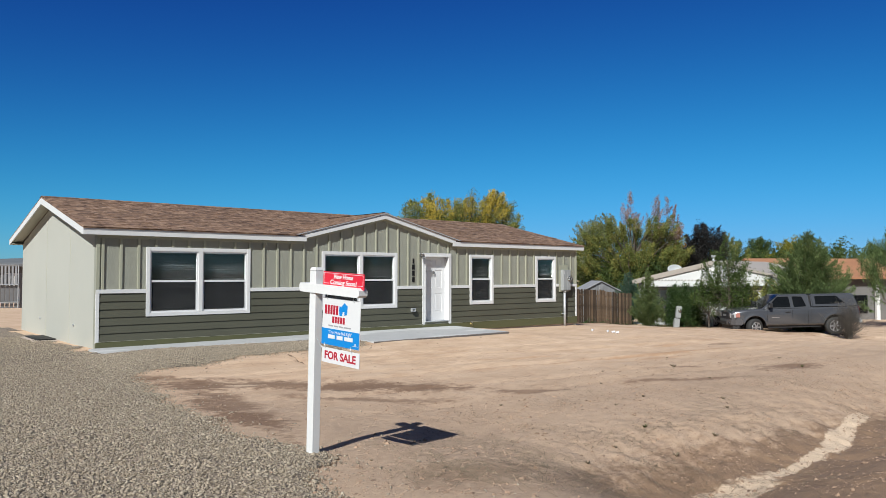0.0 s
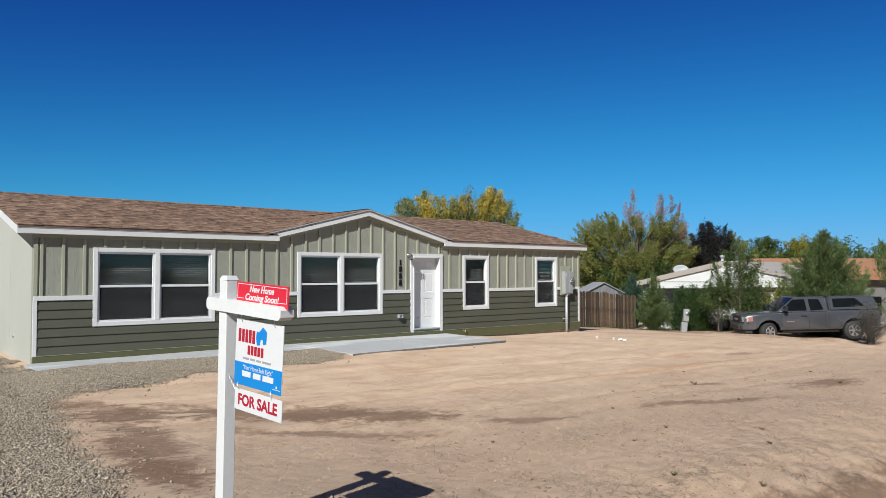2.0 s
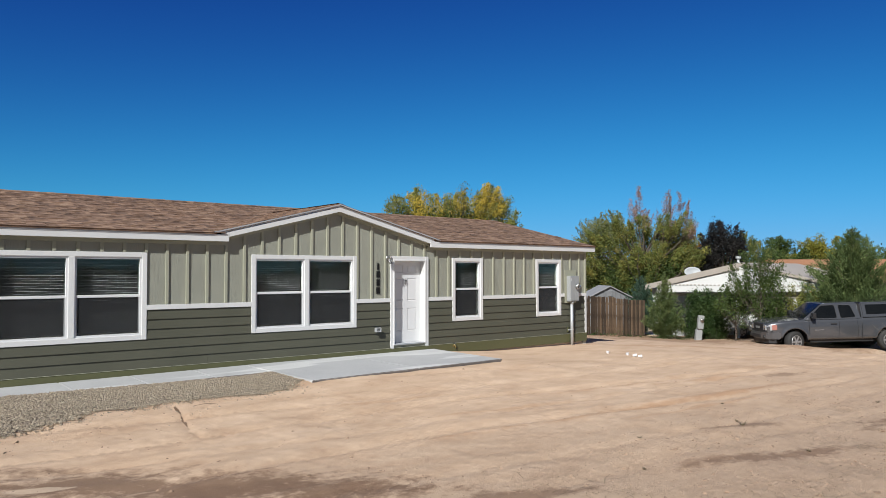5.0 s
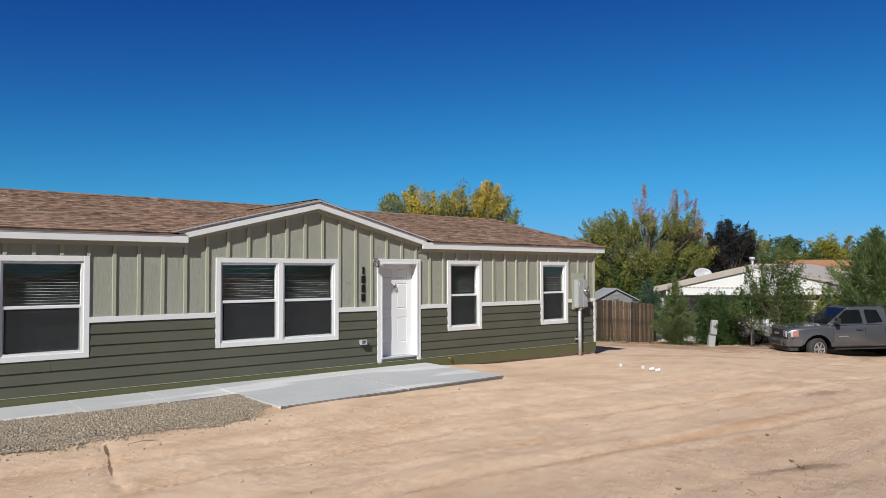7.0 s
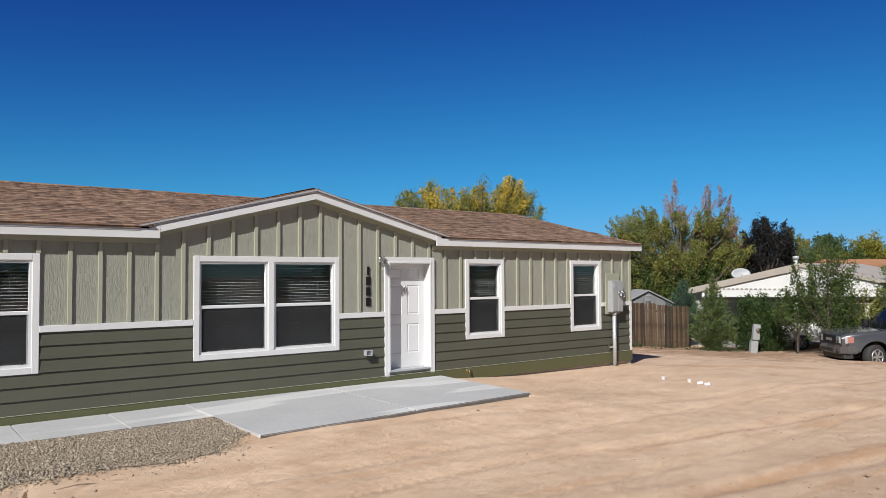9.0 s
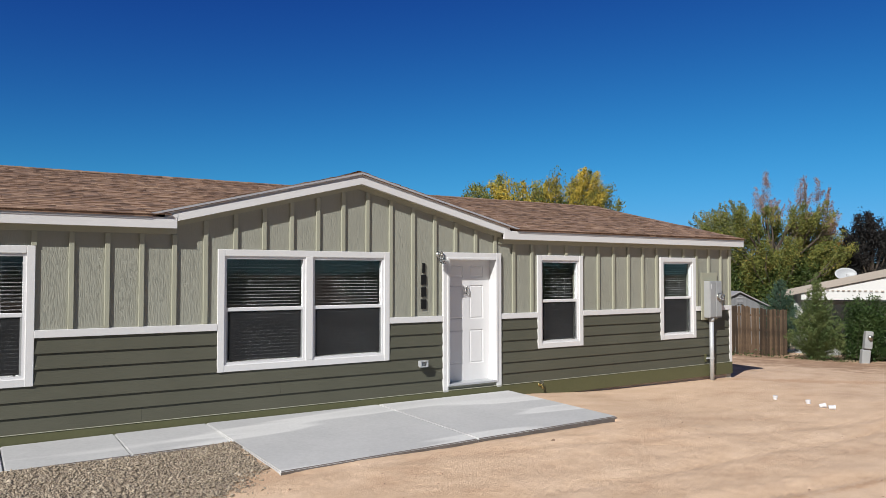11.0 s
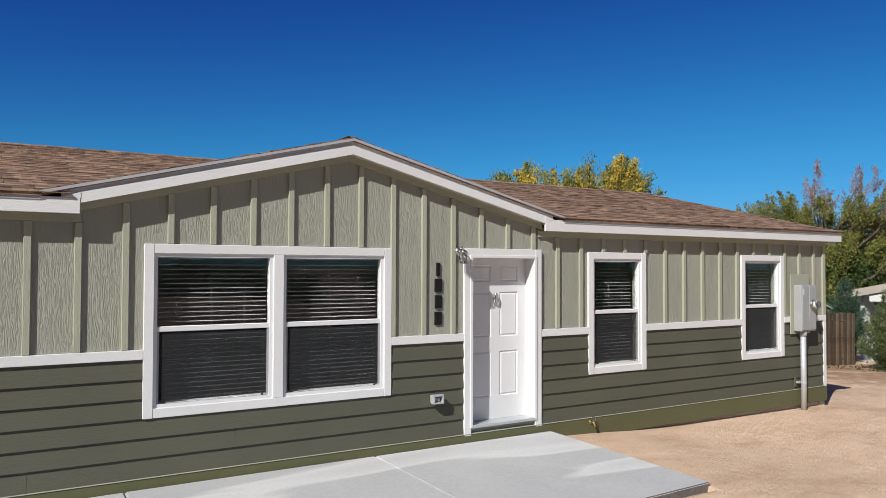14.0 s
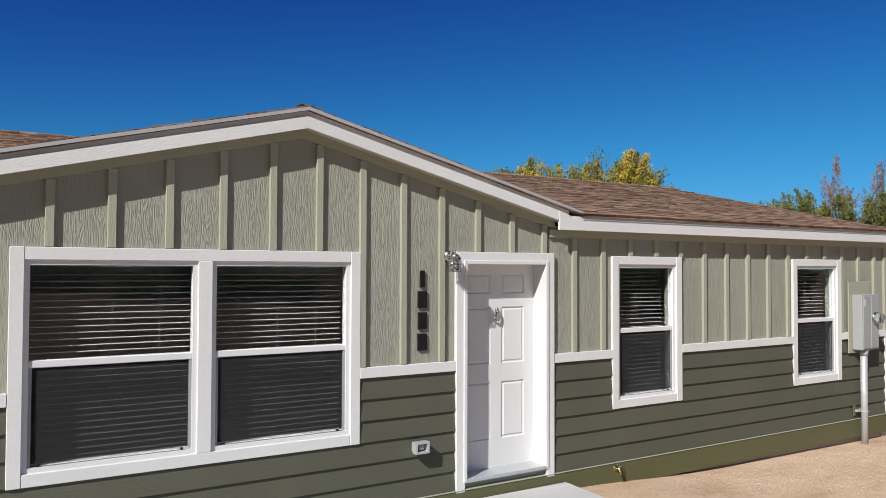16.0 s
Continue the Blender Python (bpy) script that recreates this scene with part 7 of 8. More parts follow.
def side_panel(pts, h0, h1, z0, z1, side, out):
    """A pane on the cabin's leaning side, from x, z points."""
    bm = bmesh.new()
    def at(x, z, o):
        return (x, side * (h0 + (h1 - h0) * (z - z0) / (z1 - z0) + o), z)
    a = [bm.verts.new(at(x, z, out)) for x, z in pts]
    b = [bm.verts.new(at(x, z, -0.02)) for x, z in pts]
    bm.faces.new(a)
    bm.faces.new(b[::-1])
    k = len(pts)
    for i in range(k):
        bm.faces.new((a[i], b[i], b[(i + 1) % k], a[(i + 1) % k]))
    bmesh.ops.recalc_face_normals(bm, faces=bm.faces[:])
    return bm


def round_poly(pts, r, n=4):
    """The outline with its corners rounded."""
    out = []
    k = len(pts)
    for i in range(k):
        p, a, b = Vector(pts[i]), Vector(pts[i - 1]), Vector(pts[(i + 1) % k])
        u, v = (a - p), (b - p)
        q = min(r, u.length * 0.45, v.length * 0.45)
        s0, s1 = p + u.normalized() * q, p + v.normalized() * q
        for j in range(n + 1):
            f = j / n
            out.append(tuple(s0 * (1 - f) ** 2 + p * 2 * f * (1 - f) + s1 * f ** 2))
    return out


def plan_prism(outline, z0, z1, r=0.0):
    """A block whose outline is given in x and y, from z0 to z1."""
    bm = bmesh.new()
    lo = [bm.verts.new((x, y, z0)) for x, y in outline]
    hi = [bm.verts.new((x, y, z1)) for x, y in outline]
    bm.faces.new(lo[::-1])
    bm.faces.new(hi)
    k = len(outline)
    for i in range(k):
        bm.faces.new((lo[i], lo[(i + 1) % k], hi[(i + 1) % k], hi[i]))
    bmesh.ops.recalc_face_normals(bm, faces=bm.faces[:])
    if r:
        rim = [e for e in bm.edges if abs(e.verts[0].co.z - e.verts[1].co.z) < 1e-6]
        bmesh.ops.bevel(bm, geom=rim, offset=r, segments=2, affect="EDGES")
    return bm


AXLE, ARCH_R, TYRE_R = 1.79, 0.50, 0.40


def truck_top(x):
    return float(np.interp(x, [-2.9, -0.78, 1.30, 1.50, 2.20, 2.55, 2.70, 2.80], [1.30, 1.30, 1.265, 1.255, 1.215, 1.18, 1.145, 1.09]))


def truck_low(x):
    z = 0.47 if -2.3 < x < 2.2 else 0.56
    for cx in (AXLE, -AXLE):
        d = abs(x - cx)
        if d < ARCH_R:
            z = max(z, TYRE_R + 0.02 + math.sqrt(ARCH_R ** 2 - d * d))
    return z


def truck_half(x, z):
    """Half the body's width: barrel-sided, drawn in at the nose, swollen round the wheels."""
    w = 0.972 - 0.125 * max(0.0, (x - 2.05) / 0.75) ** 2 - 0.02 * max(0.0, (-x - 2.6) / 0.3) ** 2
    w *= float(np.interp(z, [0.44, 0.60, 0.80, 0.98, 1.08, 1.20, 1.30], [0.955, 0.985, 0.998, 1.0, 0.988, 0.975, 0.955]))
    for cx in (AXLE, -AXLE):
        d = math.hypot(x - cx, z - TYRE_R)
        w += 0.035 * math.exp(-(((d - ARCH_R) / 0.11) ** 2))
    return w - 0.07 * max(0.0, (z - truck_top(x) + 0.10) / 0.10) ** 2


def truck_body():
    bm = bmesh.new()
    xs_ = sorted({round(v, 4) for v in [*np.linspace(-2.88, 2.80, 64), *[c + ARCH_R * math.cos(math.pi * k / 22) for c in (AXLE, -AXLE) for k in range(23)]]})
    rows_ = 15

    def sheet(grid):
        v = [[bm.verts.new(p) for p in line] for line in grid]
        for a, b in zip(v, v[1:]):
            for i in range(len(a) - 1):
                bm.faces.new((a[i], a[i + 1], b[i + 1], b[i]))
    for s in (1, -1):
        grid = []
        for x in xs_:
            lo, hi = truck_low(x), truck_top(x)
            zs = [lo + (hi - lo) * (k / (rows_ - 1)) ** 0.8 for k in range(rows_)]
            grid.append([(x, s * (truck_half(x, lo) - 0.10), lo + 0.01)] + [(x, s * truck_half(x, z), z) for z in zs])
        sheet(grid)
    deck = []
    for x in xs_:
        e = truck_half(x, truck_top(x))
        crown = 0.045 * float(np.interp(x, [1.2, 1.6, 2.5, 2.8], [0, 1, 1, 0.4]))
        deck.append([(x, e * f, truck_top(x) + crown * min(1.0, (1 - abs(f)) * 2.2)) for f in np.linspace(1, -1, 15)])
    sheet(deck)
    for x in (xs_[0], xs_[-1]):
        lo, hi = truck_low(x), truck_top(x)
        zs = np.linspace(lo, hi, 9)
        sheet([[(x, truck_half(x, z) * f, z) for z in zs] for f in np.linspace(1, -1, 9)])
    bmesh.ops.recalc_face_normals(bm, faces=bm.faces[:])
    return bm


def pickup():
    t = thing("pickup_truck", "parked grey extended-cab pickup truck with a bed cap", "truck", at=pose(20.33, -2.03, -1.15, 0, 1.6, 136.8))
    b = part("body", truck_body(), M_TRUCK, t, "grey metallic body", True)
    Z0, Z1, H0, H1 = 1.245, 1.87, 0.945, 0.735
    bm = bmesh.new()
    cabin(bm, (1.46, -0.74), (0.60, -0.69), Z0, Z1, H0, H1)
    cab = part("cab", bm, M_TRUCK, t, "grey metallic cab")
    bm = bmesh.new()
    cabin(bm, (-0.785, -2.87), (-0.785, -2.70), 1.302, 1.865, 0.94, 0.775)
    cap = part("bed_cap", bm, M_TRUCK, t, "grey fibreglass bed cap")
    part("cab_gap", soft_box(-0.784, -0.70, -0.80, 0.80, 1.28, 1.80, 0.01), M_PLASTIC, cap)
    for s in (1, -1):
        for pts in ([(1.22, 1.30), (0.72, 1.765), (0.20, 1.78), (0.17, 1.29)], [(0.02, 1.29), (0.05, 1.78), (-0.40, 1.76), (-0.54, 1.32)]):
            c = Vector((sum(p[0] for p in pts) / 4, sum(p[1] for p in pts) / 4))
            wide = [tuple(c + (Vector(p) - c) * 1.07) for p in pts]
            part("window_seal", side_panel(round_poly(wide, 0.07), H0, H1, Z0, Z1, s, 0.004), M_PLASTIC, cab)
            part("side_window", side_panel(round_poly(pts, 0.06), H0, H1, Z0, Z1, s, 0.009), M_CARGLASS, cab, "dark side window")
        part("cap_window", side_panel(round_poly([(-0.96, 1.40), (-0.96, 1.77), (-1.92, 1.77), (-2.28, 1.42)], 0.04), 0.94, 0.775, 1.302, 1.865, s, 0.008), M_CARGLASS, cap, "dark cap window")
        for xx, z0 in ((1.24, 0.66), (0.10, 0.49), (-0.60, 0.49), (-0.76, 0.49)):
            bm = bmesh.new()
            zs = np.linspace(z0, 1.245, 9)
            for p, q in zip(zs, zs[1:]):
                rod(bm, (xx, s * truck_half(xx, p), p), (xx, s * truck_half(xx, q), q), 0.006, seg=4)
            part("door_seam", bm, M_SEAM, b)
        part("door_handle", soft_box(0.20, 0.42, min(s * 0.955, s * 1.0), max(s * 0.955, s * 1.0), 1.05, 1.10, 0.012, 2), M_PLASTIC, b, "black door handle")
        part("side_badge", soft_box(0.70, 1.05, min(s * 0.96, s * 0.979), max(s * 0.96, s * 0.979), 0.83, 0.855, 0.003), M_ALLOY, b, "small bright badge")
        part("wing_mirror", soft_box(1.06, 1.20, min(s * 1.0, s * 1.24), max(s * 1.0, s * 1.24), 1.30, 1.52, 0.04, 3), M_PLASTIC, t, "black wing mirror")
        bm = bmesh.new()
        rod(bm, (1.13, s * 0.92, 1.33), (1.13, s * 1.02, 1.36), 0.025, seg=8)
        part("mirror_arm", bm, M_PLASTIC, t)
        my = lambda pts: [(x, s * y) for x, y in pts]
        hl = part("headlight", plan_prism(my([(2.835, 0.54), (2.825, 0.72), (2.74, 0.86), (2.64, 0.905), (2.60, 0.80), (2.70, 0.54)]), 0.85, 1.075, 0.012), M_LAMP, t, "clear headlight")
        part("turn_lens", plan_prism(my([(2.665, 0.893), (2.46, 0.955), (2.44, 0.91), (2.62, 0.85)]), 0.87, 1.07, 0.008), M_AMBER, hl, "amber lens")
        for zz in (0.915, 1.01):
            bm = bmesh.new()
            rod(bm, (2.76, s * 0.66, zz), (2.842, s * 0.66, zz), 0.05, 0.062, 16)
            part("reflector", bm, M_CHROME, hl, "", True)
        bm = bmesh.new()
        rod(bm, (2.80, s * 0.66, 0.60), (2.892, s * 0.66, 0.60), 0.062, 0.075, 16)
        part("fog_lamp", bm, M_PLASTIC, t, "dark fog lamp pocket", True)
        part("tail_light", soft_box(-2.90, -2.86, min(s * 0.78, s * 0.94), max(s * 0.78, s * 0.94), 0.85, 1.25, 0.01), M_TAIL, t, "dark red tail light")
        for cx in (AXLE, -AXLE):
            bm = bmesh.new()
            ring = [(cx + (ARCH_R + 0.004) * math.cos(math.pi * k / 18), TYRE_R + 0.02 + (ARCH_R + 0.004) * math.sin(math.pi * k / 18)) for k in range(19)]
            for p, q in zip(ring, ring[1:]):
                f = [bm.verts.new((a[0], s * y, a[1])) for a, y in ((p, 0.90), (q, 0.90), (q, 0.50), (p, 0.50))]
                bm.faces.new(f)
            bm.faces.new([bm.verts.new((x, s * 0.50, z)) for x, z in ring])
            part("wheel_well", bm, M_PLASTIC, t, "black wheel well")
    # windscreen on the raked front
    low, top = Vector((1.40, 0, 1.295)), Vector((0.665, 0, 1.828))
    nrm = Vector((1.87 - 1.245, 0, 1.46 - 0.60)).normalized()
    bm = bmesh.new()
    v = [bm.verts.new(p + nrm * o + Vector((0, y, 0))) for o in (0.010, -0.03) for p, y in ((low, -0.84), (low, 0.84), (top, 0.66), (top, -0.66))]
    for f in ((0, 1, 2, 3), (7, 6, 5, 4), (0, 4, 5, 1), (1, 5, 6, 2), (2, 6, 7, 3), (3, 7, 4, 0)):
        bm.faces.new([v[i] for i in f])
    part("windscreen", bm, M_CARGLASS, cab, "dark windscreen")
    bm = bmesh.new()
    for y in (0.55, -0.15):
        rod(bm, (1.425, y, 1.295), (1.20, y - 0.42, 1.468), 0.008, seg=6)
    part("wiper", bm, M_PLASTIC, cab)
    part("cowl", soft_box(1.36, 1.56, -0.86, 0.86, 1.262, 1.284, 0.006), M_PLASTIC, t, "black cowl below the windscreen")
    # grille, bumper, dam
    g = part("grille", soft_box(2.78, 2.835, -0.525, 0.525, 0.80, 1.10, 0.014, 2), M_PLASTIC, t, "black grille")
    for z in (0.86, 0.935, 1.01, 1.07):
        part("bar", soft_box(2.835, 2.848, -0.50, 0.50, z - 0.010, z + 0.010, 0.003), M_PLASTIC, g)
    part("emblem_bar", soft_box(2.849, 2.862, -0.21, 0.21, 0.905, 0.995, 0.004), M_ALLOY, g, "small bright emblem bar")
    part("bumper", plan_prism([(2.93, 0.0), (2.915, 0.50), (2.84, 0.80), (2.66, 0.955), (2.36, 1.0), (2.36, 0.90), (2.60, 0.80), (2.74, 0.0), (2.60, -0.80), (2.36, -0.90), (2.36, -1.0), (2.66, -0.955), (2.84, -0.80), (2.915, -0.50)], 0.51, 0.785, 0.03), M_BUMPER, t, "grey front bumper")
    part("bumper_pad", plan_prism([(2.90, 0.0), (2.89, 0.50), (2.80, 0.80), (2.62, 0.93), (2.50, 0.80), (2.70, 0.0), (2.50, -0.80), (2.62, -0.93), (2.80, -0.80), (2.89, -0.50)], 0.786, 0.83, 0.008), M_PLASTIC, t)
    part("bumper_slot", soft_box(2.912, 2.934, -0.44, 0.44, 0.555, 0.675, 0.006), M_PLASTIC, t)
    part("air_dam", plan_prism([(2.85, 0.0), (2.83, 0.50), (2.74, 0.80), (2.50, 0.92), (2.40, 0.80), (2.60, 0.0), (2.40, -0.80), (2.50, -0.92), (2.74, -0.80), (2.83, -0.50)], 0.35, 0.512, 0.01), M_PLASTIC, t, "black air dam")
    part("rear_bumper", soft_box(-3.02, -2.86, -0.92, 0.92, 0.52, 0.72, 0.03, 2), M_GREYPAINT, t)
    bm = bmesh.new()
    box(bm, -2.6, 2.45, -0.48, 0.48, 0.32, 0.60)
    box(bm, -1.2, 1.2, -0.85, 0.85, 0.36, 0.60)
    part("underbody", bm, M_PLASTIC, t)
    for x, st in ((AXLE, 24.0), (-AXLE, 0.0)):
        for s in (1, -1):
            wheel(t, x, s * 0.82, TYRE_R, 0.26, s, st)


pickup()


def white_car():
    t = thing("car", "white car parked in the shade of the carport", "car", at=pose(24.6, 3.2, gz(24.6, 3.2), 0, 0, 150))
    out = [(2.2, 0.35), (2.25, 0.55), (2.15, 0.74), (1.1, 0.90), (-2.0, 0.98), (-2.2, 0.9), (-2.22, 0.45), (-2.1, 0.34)]
    k = lambda c: [(x, z * 0.8) for x, z in arch(c, 0.40, 0.44)[::-1]]
    out += k(-1.35) + [(0, 0.28)] + k(1.35)
    part("body", body_shell(out, 0.86, 0.06), M_CARWHITE, t)
    bm = bmesh.new()
    cabin(bm, (1.0, -1.9), (0.25, -1.35), 0.92, 1.42, 0.80, 0.62)
    part("cabin", bm, M_CARWHITE, t)
    for s in (1, -1):
        part("side_window", side_panel([(0.72, 0.98), (0.2, 1.34), (-0.35, 1.36), (-0.4, 0.98)], 0.80, 0.62, 0.92, 1.42, s, 0.006), M_CARGLASS, t)
        part("side_window", side_panel([(-0.48, 0.98), (-0.45, 1.36), (-1.2, 1.34), (-1.55, 1.0)], 0.80, 0.62, 0.92, 1.42, s, 0.006), M_CARGLASS, t)
        part("headlight", soft_box(1.9, 2.2, min(s * 0.55, s * 0.87), max(s * 0.55, s * 0.87), 0.58, 0.72, 0.02), M_LAMP, t)
        for x in (1.35, -1.35):
            wheel(t, x, s * 0.76, 0.31, 0.2, s)


white_car()

# ---- the neighbours' houses ----
M_NWALL = surface("white_siding", (0.62, 0.62, 0.60), (0.70, 0.70, 0.68), 0.6, 1.0, 20)
M_NROOF = surface("tan_metal_roof", (0.34, 0.30, 0.255), (0.42, 0.375, 0.325), 0.55, 1.0, 20)
M_BROWNROOF = surface("orange_brown_shingles", (0.25, 0.115, 0.055), (0.36, 0.18, 0.095), 0.9, 1.5, 25, 0.5, 0.01)
M_GREYWALL = surface("grey_stucco", (0.12, 0.115, 0.11), (0.17, 0.16, 0.15), 0.85, 1.0, 20)


def carport_house():
    """Gable end towards -x; ridge along x."""
    x0, yr, half, ze, zr = 22.5, 2.9, 5.4, 1.18, 2.38
    t = thing("neighbour_house", "white neighbouring house with a wide low-gabled carport", "house")
    for s in (-1, 1):
        ye, zl = (yr + half, ze + 0.07) if s > 0 else (yr - 3.7, 1.56)
        part("roof_slope", slab([(x0 - 0.1, yr, zr), (x0 - 0.1, ye, zl), (x0 + 5.9, ye, zl), (x0 + 5.9, yr, zr)], 0.07), M_NROOF, t)
        bm = bmesh.new()
        drop = 0.29 if s > 0 else 0.14
        pts = [(yr, zr - 0.01), (ye, zl - 0.01), (ye, zl - drop + 0.01), (yr, zr - drop)]
        a = [bm.verts.new((x0 - 0.14, y, z)) for y, z in pts]
        b = [bm.verts.new((x0 - 0.102, y, z)) for y, z in pts]
        bm.faces.new(a)
        bm.faces.new(b[::-1])
        for i in range(4):
            bm.faces.new((a[i], b[i], b[(i + 1) % 4], a[(i + 1) % 4]))
        bmesh.ops.recalc_face_normals(bm, faces=bm.faces[:])
        part("fascia", bm, M_NROOF, t, "tan fascia")
    bm = bmesh.new()
    pts = [(yr, zr - 0.085), (yr + half - 0.9, ze + 0.115), (yr + half - 0.9, ze - 0.28), (yr - 3.6, ze - 0.10), (yr - 3.6, 1.49)]
    a = [bm.verts.new((x0 - 0.06, y, z)) for y, z in pts]
    b = [bm.verts.new((x0 + 0.01, y, z)) for y, z in pts]
    bm.faces.new(a)
    bm.faces.new(b[::-1])
    for i in range(5):
        bm.faces.new((a[i], b[i], b[(i + 1) % 5], a[(i + 1) % 5]))
    bmesh.ops.recalc_face_normals(bm, faces=bm.faces[:])
    part("gable_panel", bm, M_NWALL, t, "white gable panel")
    i = 0
    # tan dashes stand in for the shadow line of a ribbed awning
    y = yr - 3.4
    while y < yr + half - 1.0:
        part("awning_shade_dash", soft_box(x0 - 0.10, x0 - 0.061, y, y + 0.10, ze + 0.10, ze + 0.15, 0.004), M_NROOF, t)
        y += 0.21
    part("beam", soft_box(x0 + 0.22, x0 + 0.42, yr - 3.5, yr + half - 0.9, ze - 0.44, ze - 0.285, 0.01), M_NROOF, t, "tan carport beam")
    for y in (yr + 4.2, yr + 0.35, yr - 2.4):
        part("post", soft_box(x0 + 0.25, x0 + 0.39, y - 0.07, y + 0.07, gz(x0, y) - 0.1, ze - 0.445, 0.01), M_NWALL, t, "white carport post")
    bm = bmesh.new()
    box(bm, x0 + 5.5, x0 + 5.7, yr - 3.3, yr + half - 0.3, -1.9, ze + 0.1)
    w = part("back_wall", bm, M_NWALL, t, "white siding wall")
    for y in (yr + 2.6, yr - 0.8):
        part("window", soft_box(x0 + 5.44, x0 + 5.5, y - 0.6, y + 0.6, -0.3, 0.75, 0.01), M_CARGLASS, w, "dark window")
    part("door", soft_box(x0 + 5.44, x0 + 5.5, yr + 0.7, yr + 1.6, -1.35, 0.75, 0.01), M_GREYPAINT, w)
    bm = bmesh.new()
    box(bm, x0 + 0.3, x0 + 5.5, yr + half - 0.5, yr + half - 0.35, -1.9, ze - 0.05)
    part("side_wall", bm, M_NWALL, t)
    bm = bmesh.new()
    rod(bm, (x0 + 2.0, yr + 1.15, zr - 0.4), (x0 + 2.0, yr + 1.15, zr + 0.22), 0.07, seg=12)
    rod(bm, (x0 + 2.0, yr + 1.15, zr + 0.22), (x0 + 2.0, yr + 1.15, zr + 0.34), 0.13, seg=12)
    part("roof_vent", bm, M_STEEL, t, "grey metal roof vent", True)
    bm = bmesh.new()
    box(bm, x0 - 0.2, x0 + 5.6, yr - 3.6, yr + half, -1.75, -1.27)
    solo("pavement", bm, M_CONC, "pale concrete floor of the carport", "pavement", kind="structure")


carport_house()


M_DISH = surface("weathered_grey_dish", (0.28, 0.295, 0.305), (0.36, 0.375, 0.385), 0.5)


def satellite_dish():
    x, y, z = 25.5, 7.2, 1.58
    t = thing("satellite_dish", "pale grey oval satellite dish on the neighbouring roof", "satellite dish", at=pose(x, y, z, 0, 0, -50))
    bm = bmesh.new()
    n, rings = 24, 5
    prev = None
    ctr = bm.verts.new((0, 0.09, 0))
    for k in range(1, rings + 1):
        q = k / rings
        ring = [bm.verts.new((0.44 * q * math.cos(2 * math.pi * i / n), 0.09 - 0.09 * q * q, 0.29 * q * math.sin(2 * math.pi * i / n))) for i in range(n)]
        for i in range(n):
            if prev:
                bm.faces.new((prev[i], prev[(i + 1) % n], ring[(i + 1) % n], ring[i]))
            else:
                bm.faces.new((ctr, ring[(i + 1) % n], ring[i]))
        prev = ring
    d = part("reflector", bm, M_DISH, t, "", True)
    d.matrix_basis = pose(0, 0, 0.38, -22, 0, 0)
    so = d.modifiers.new("thick", "SOLIDIFY")
    so.thickness = 0.02
    bm = bmesh.new()
    rod(bm, (0, 0.12, -0.3), (0, 0.12, 0.35), 0.035, seg=10)
    box(bm, -0.14, 0.14, 0.06, 0.24, -0.28, 0.06)
    part("mast", bm, M_PLASTIC, t, "black mast and bracket")
    bm = bmesh.new()
    rod(bm, (0, 0.03, 0.05), (0, -0.45, 0.30), 0.018, seg=8)
    box(bm, -0.07, 0.07, -0.52, -0.42, 0.28, 0.36)
    part("feed_arm", bm, M_STEEL, t)


satellite_dish()


def brown_roof_house():
    t = thing("neighbour_house", "grey house with an orange-brown shingle roof and white porch columns", "house", at=pose(39.4, 5.4, -1.95, 0, 0, -39.8))
    L, D, e, p = 8.0, 7.0, 3.55, 4.72
    bm = bmesh.new()
    box(bm, -L / 2, L / 2, -D / 2, D / 2, 0, e)
    w = part("wall", bm, M_GREYWALL, t)
    part("roof_front", slab([(-L / 2 - 0.5, -D / 2 - 0.6, e - 0.15), (L / 2 + 0.6, -D / 2 - 0.6, e - 0.15), (L / 2 + 0.6, 0, p), (-L / 2 - 0.5, 0, p)], 0.12), M_BROWNROOF, t)
    part("roof_back", slab([(-L / 2 - 0.5, 0, p), (L / 2 + 0.6, 0, p), (L / 2 + 0.6, D / 2 + 0.6, e - 0.15), (-L / 2 - 0.5, D / 2 + 0.6, e - 0.15)], 0.12), M_BROWNROOF, t)
    for x in (-L / 2, L / 2 - 0.1):
        bm = bmesh.new()
        a = [bm.verts.new(q) for q in ((x, -D / 2, e), (x, D / 2, e), (x, 0, p - 0.1))]
        b = [bm.verts.new((q.co.x + 0.1, q.co.y, q.co.z)) for q in a]
        bm.faces.new(a)
        bm.faces.new(b[::-1])
        for i in range(3):
            bm.faces.new((a[i], b[i], b[(i + 1) % 3], a[(i + 1) % 3]))
        bmesh.ops.recalc_face_normals(bm, faces=bm.faces[:])
        part("gable_end", bm, M_GREYWALL, t)
    for x in (L / 2 - 1.2, L / 2 + 0.3):
        part("column", soft_box(x - 0.12, x + 0.12, -D / 2 - 0.45, -D / 2 - 0.2, 0, e - 0.2, 0.02), M_NWALL, t, "white porch column")
    for x in (-1.6, 1.6):
        part("window", soft_box(x - 0.7, x + 0.7, -D / 2 - 0.05, -D / 2 + 0.02, 1.0, 2.2, 0.01), M_CARGLASS, w)
    part("garage_door", soft_box(L / 2 - 0.05, L / 2 + 0.06, -2.0, 1.6, 0.05, 2.2, 0.01), M_NWALL, w, "white garage door")


brown_roof_house()


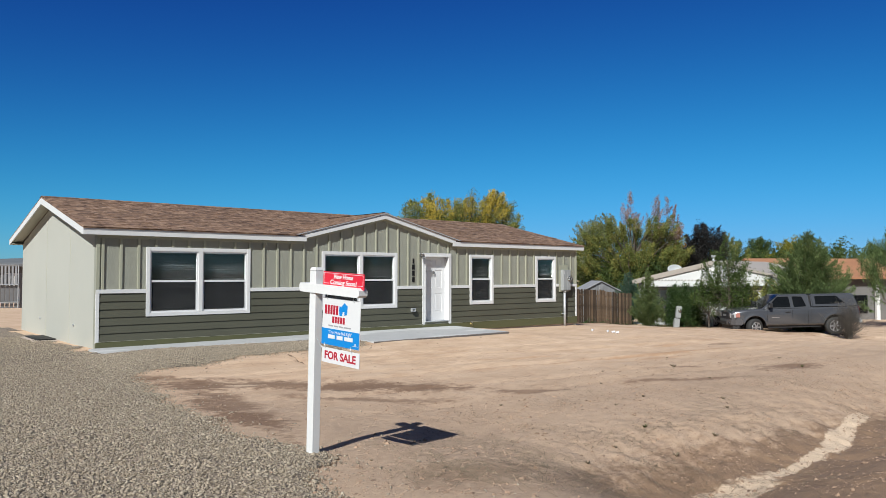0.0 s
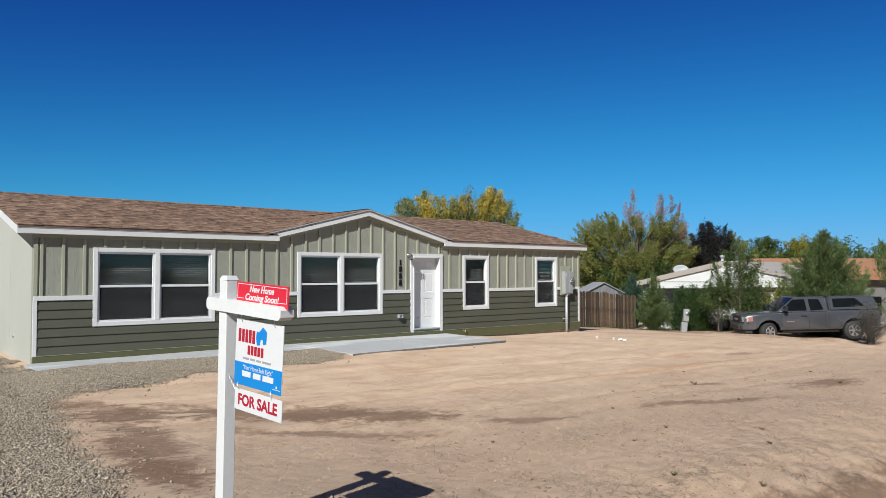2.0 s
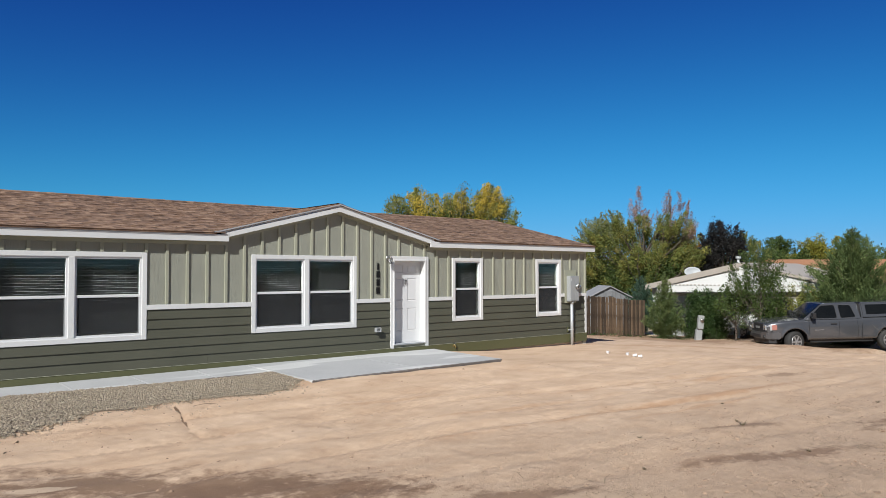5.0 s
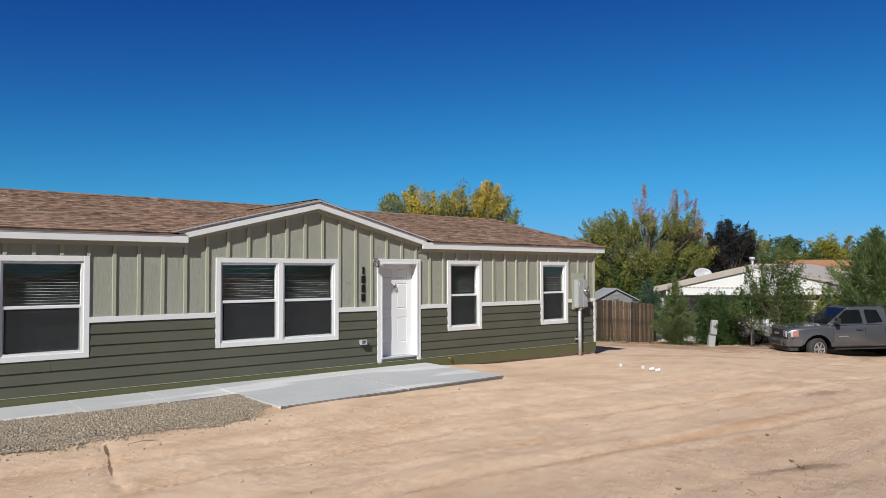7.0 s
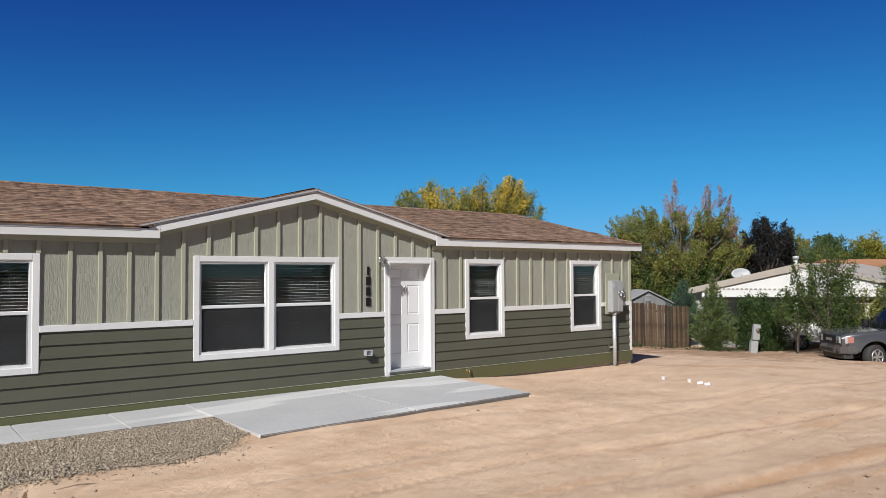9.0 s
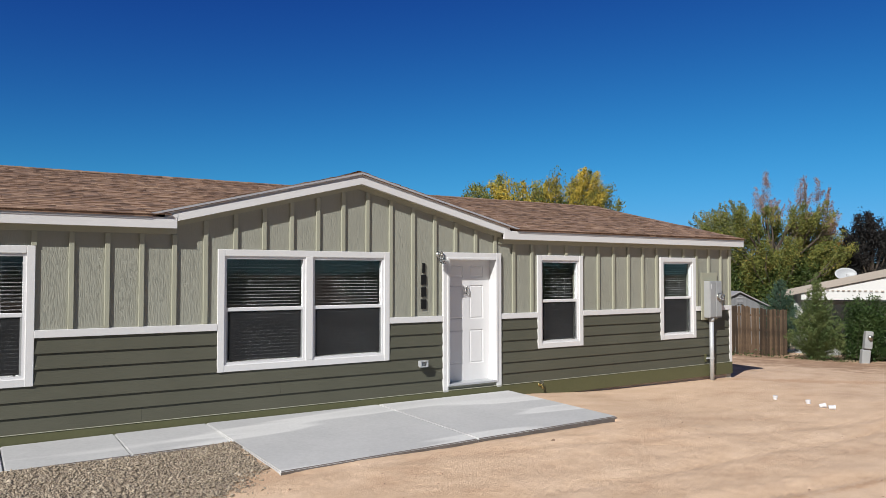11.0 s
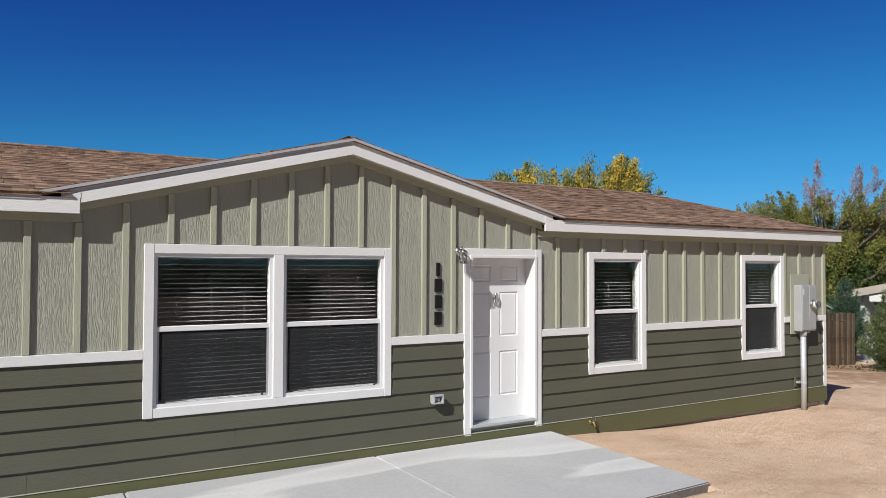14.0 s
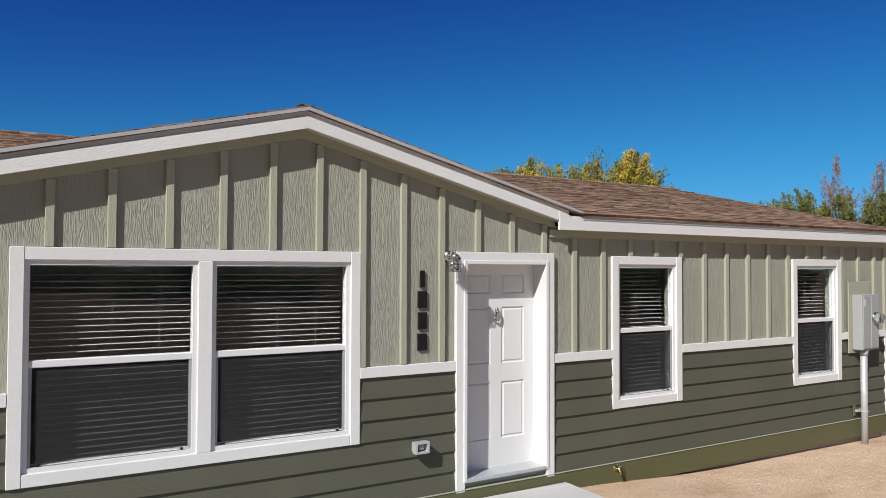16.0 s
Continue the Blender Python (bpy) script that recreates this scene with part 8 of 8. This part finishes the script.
def far_left_yard():
    """What shows beyond the end wall: a pale panel gate, dark board fence and a low grey roof."""
    t = thing("board_fence", "dark slatted fence with a pale metal gate", "fence", at=pose(-6.9, 25.0, gz(-6.9, 25)))
    for i in range(26):
        x = -2.6 + i * 0.2
        part("slat", soft_box(x, x + 0.15, 0, 0.03, 0.0, 1.75 + 0.05 * math.sin(i * 2.3), 0.005), M_RESIN, t)
    bm = bmesh.new()
    for a, b in (((-0.9, 0), (-0.9, 2.2)), ((0.15, 0), (0.15, 2.2)), ((-0.9, 2.2), (0.15, 2.2)), ((-0.9, 1.2), (0.15, 1.2)), ((-0.9, 0.3), (0.15, 0.3))):
        rod(bm, (a[0], -0.08, a[1]), (b[0], -0.08, b[1]), 0.026, seg=8)
    for i in range(6):
        box(bm, -0.80 + i * 0.16, -0.72 + i * 0.16, -0.09, -0.07, 1.2, 2.2)
    part("gate", bm, M_STEEL, t, "pale metal gate")
    h = thing("outbuilding", "low grey outbuilding with a flat dark roof", "building", at=pose(-5.2, 34.0, gz(-5, 34) - 0.1))
    part("wall", soft_box(-3, 5, 0, 4, 0, 2.3, 0.02), M_GREYWALL, h)
    part("roof", soft_box(-3.3, 5.3, -0.4, 4.3, 2.301, 2.5, 0.02), M_RESIN, h)
    part("window", soft_box(-0.6, 0.4, -0.04, -0.001, 1.1, 1.9, 0.01), M_NWALL, h)


far_left_yard()


def far_hill():
    """A low scrubby ridge on the horizon."""
    bs = np.linspace(radians(-40), radians(24), 60)
    bm = bmesh.new()
    prev = None
    for k, b in enumerate(bs):
        h = 26 + 9 * math.sin(k * 0.31) + 5 * math.sin(k * 0.83 + 1) + 2.5 * math.sin(k * 1.9)
        h *= min(1.0, k / 8, (59 - k) / 8)
        line = [bm.verts.new((-12 + r * math.sin(b), -15 + r * math.cos(b), z)) for r, z in ((1700, -8), (1950, h * 0.62), (2200, h), (2600, -8))]
        if prev:
            for i in range(3):
                bm.faces.new((prev[i], prev[i + 1], line[i + 1], line[i]))
        prev = line
    bmesh.ops.recalc_face_normals(bm, faces=bm.faces[:])
    solo("backdrop", bm, surface("far_scrub_hill", (0.10, 0.11, 0.115), (0.16, 0.165, 0.165), 0.95, 0.01, 0.08), "low grey-green scrub hill on the horizon", "hill", kind="structure", smooth=True)


far_hill()


def driveway():
    bm = slab([(21.5, -8.5, gz(21.5, -8.5) + 0.03), (33, -10.5, gz(33, -10.5) + 0.03), (35, -4.2, gz(35, -4.2) + 0.03), (24.0, -5.2, gz(24, -5.2) + 0.04)], 0.15)
    solo("pavement", bm, M_CONC, "pale concrete driveway of the neighbouring house", "pavement", kind="structure")


driveway()
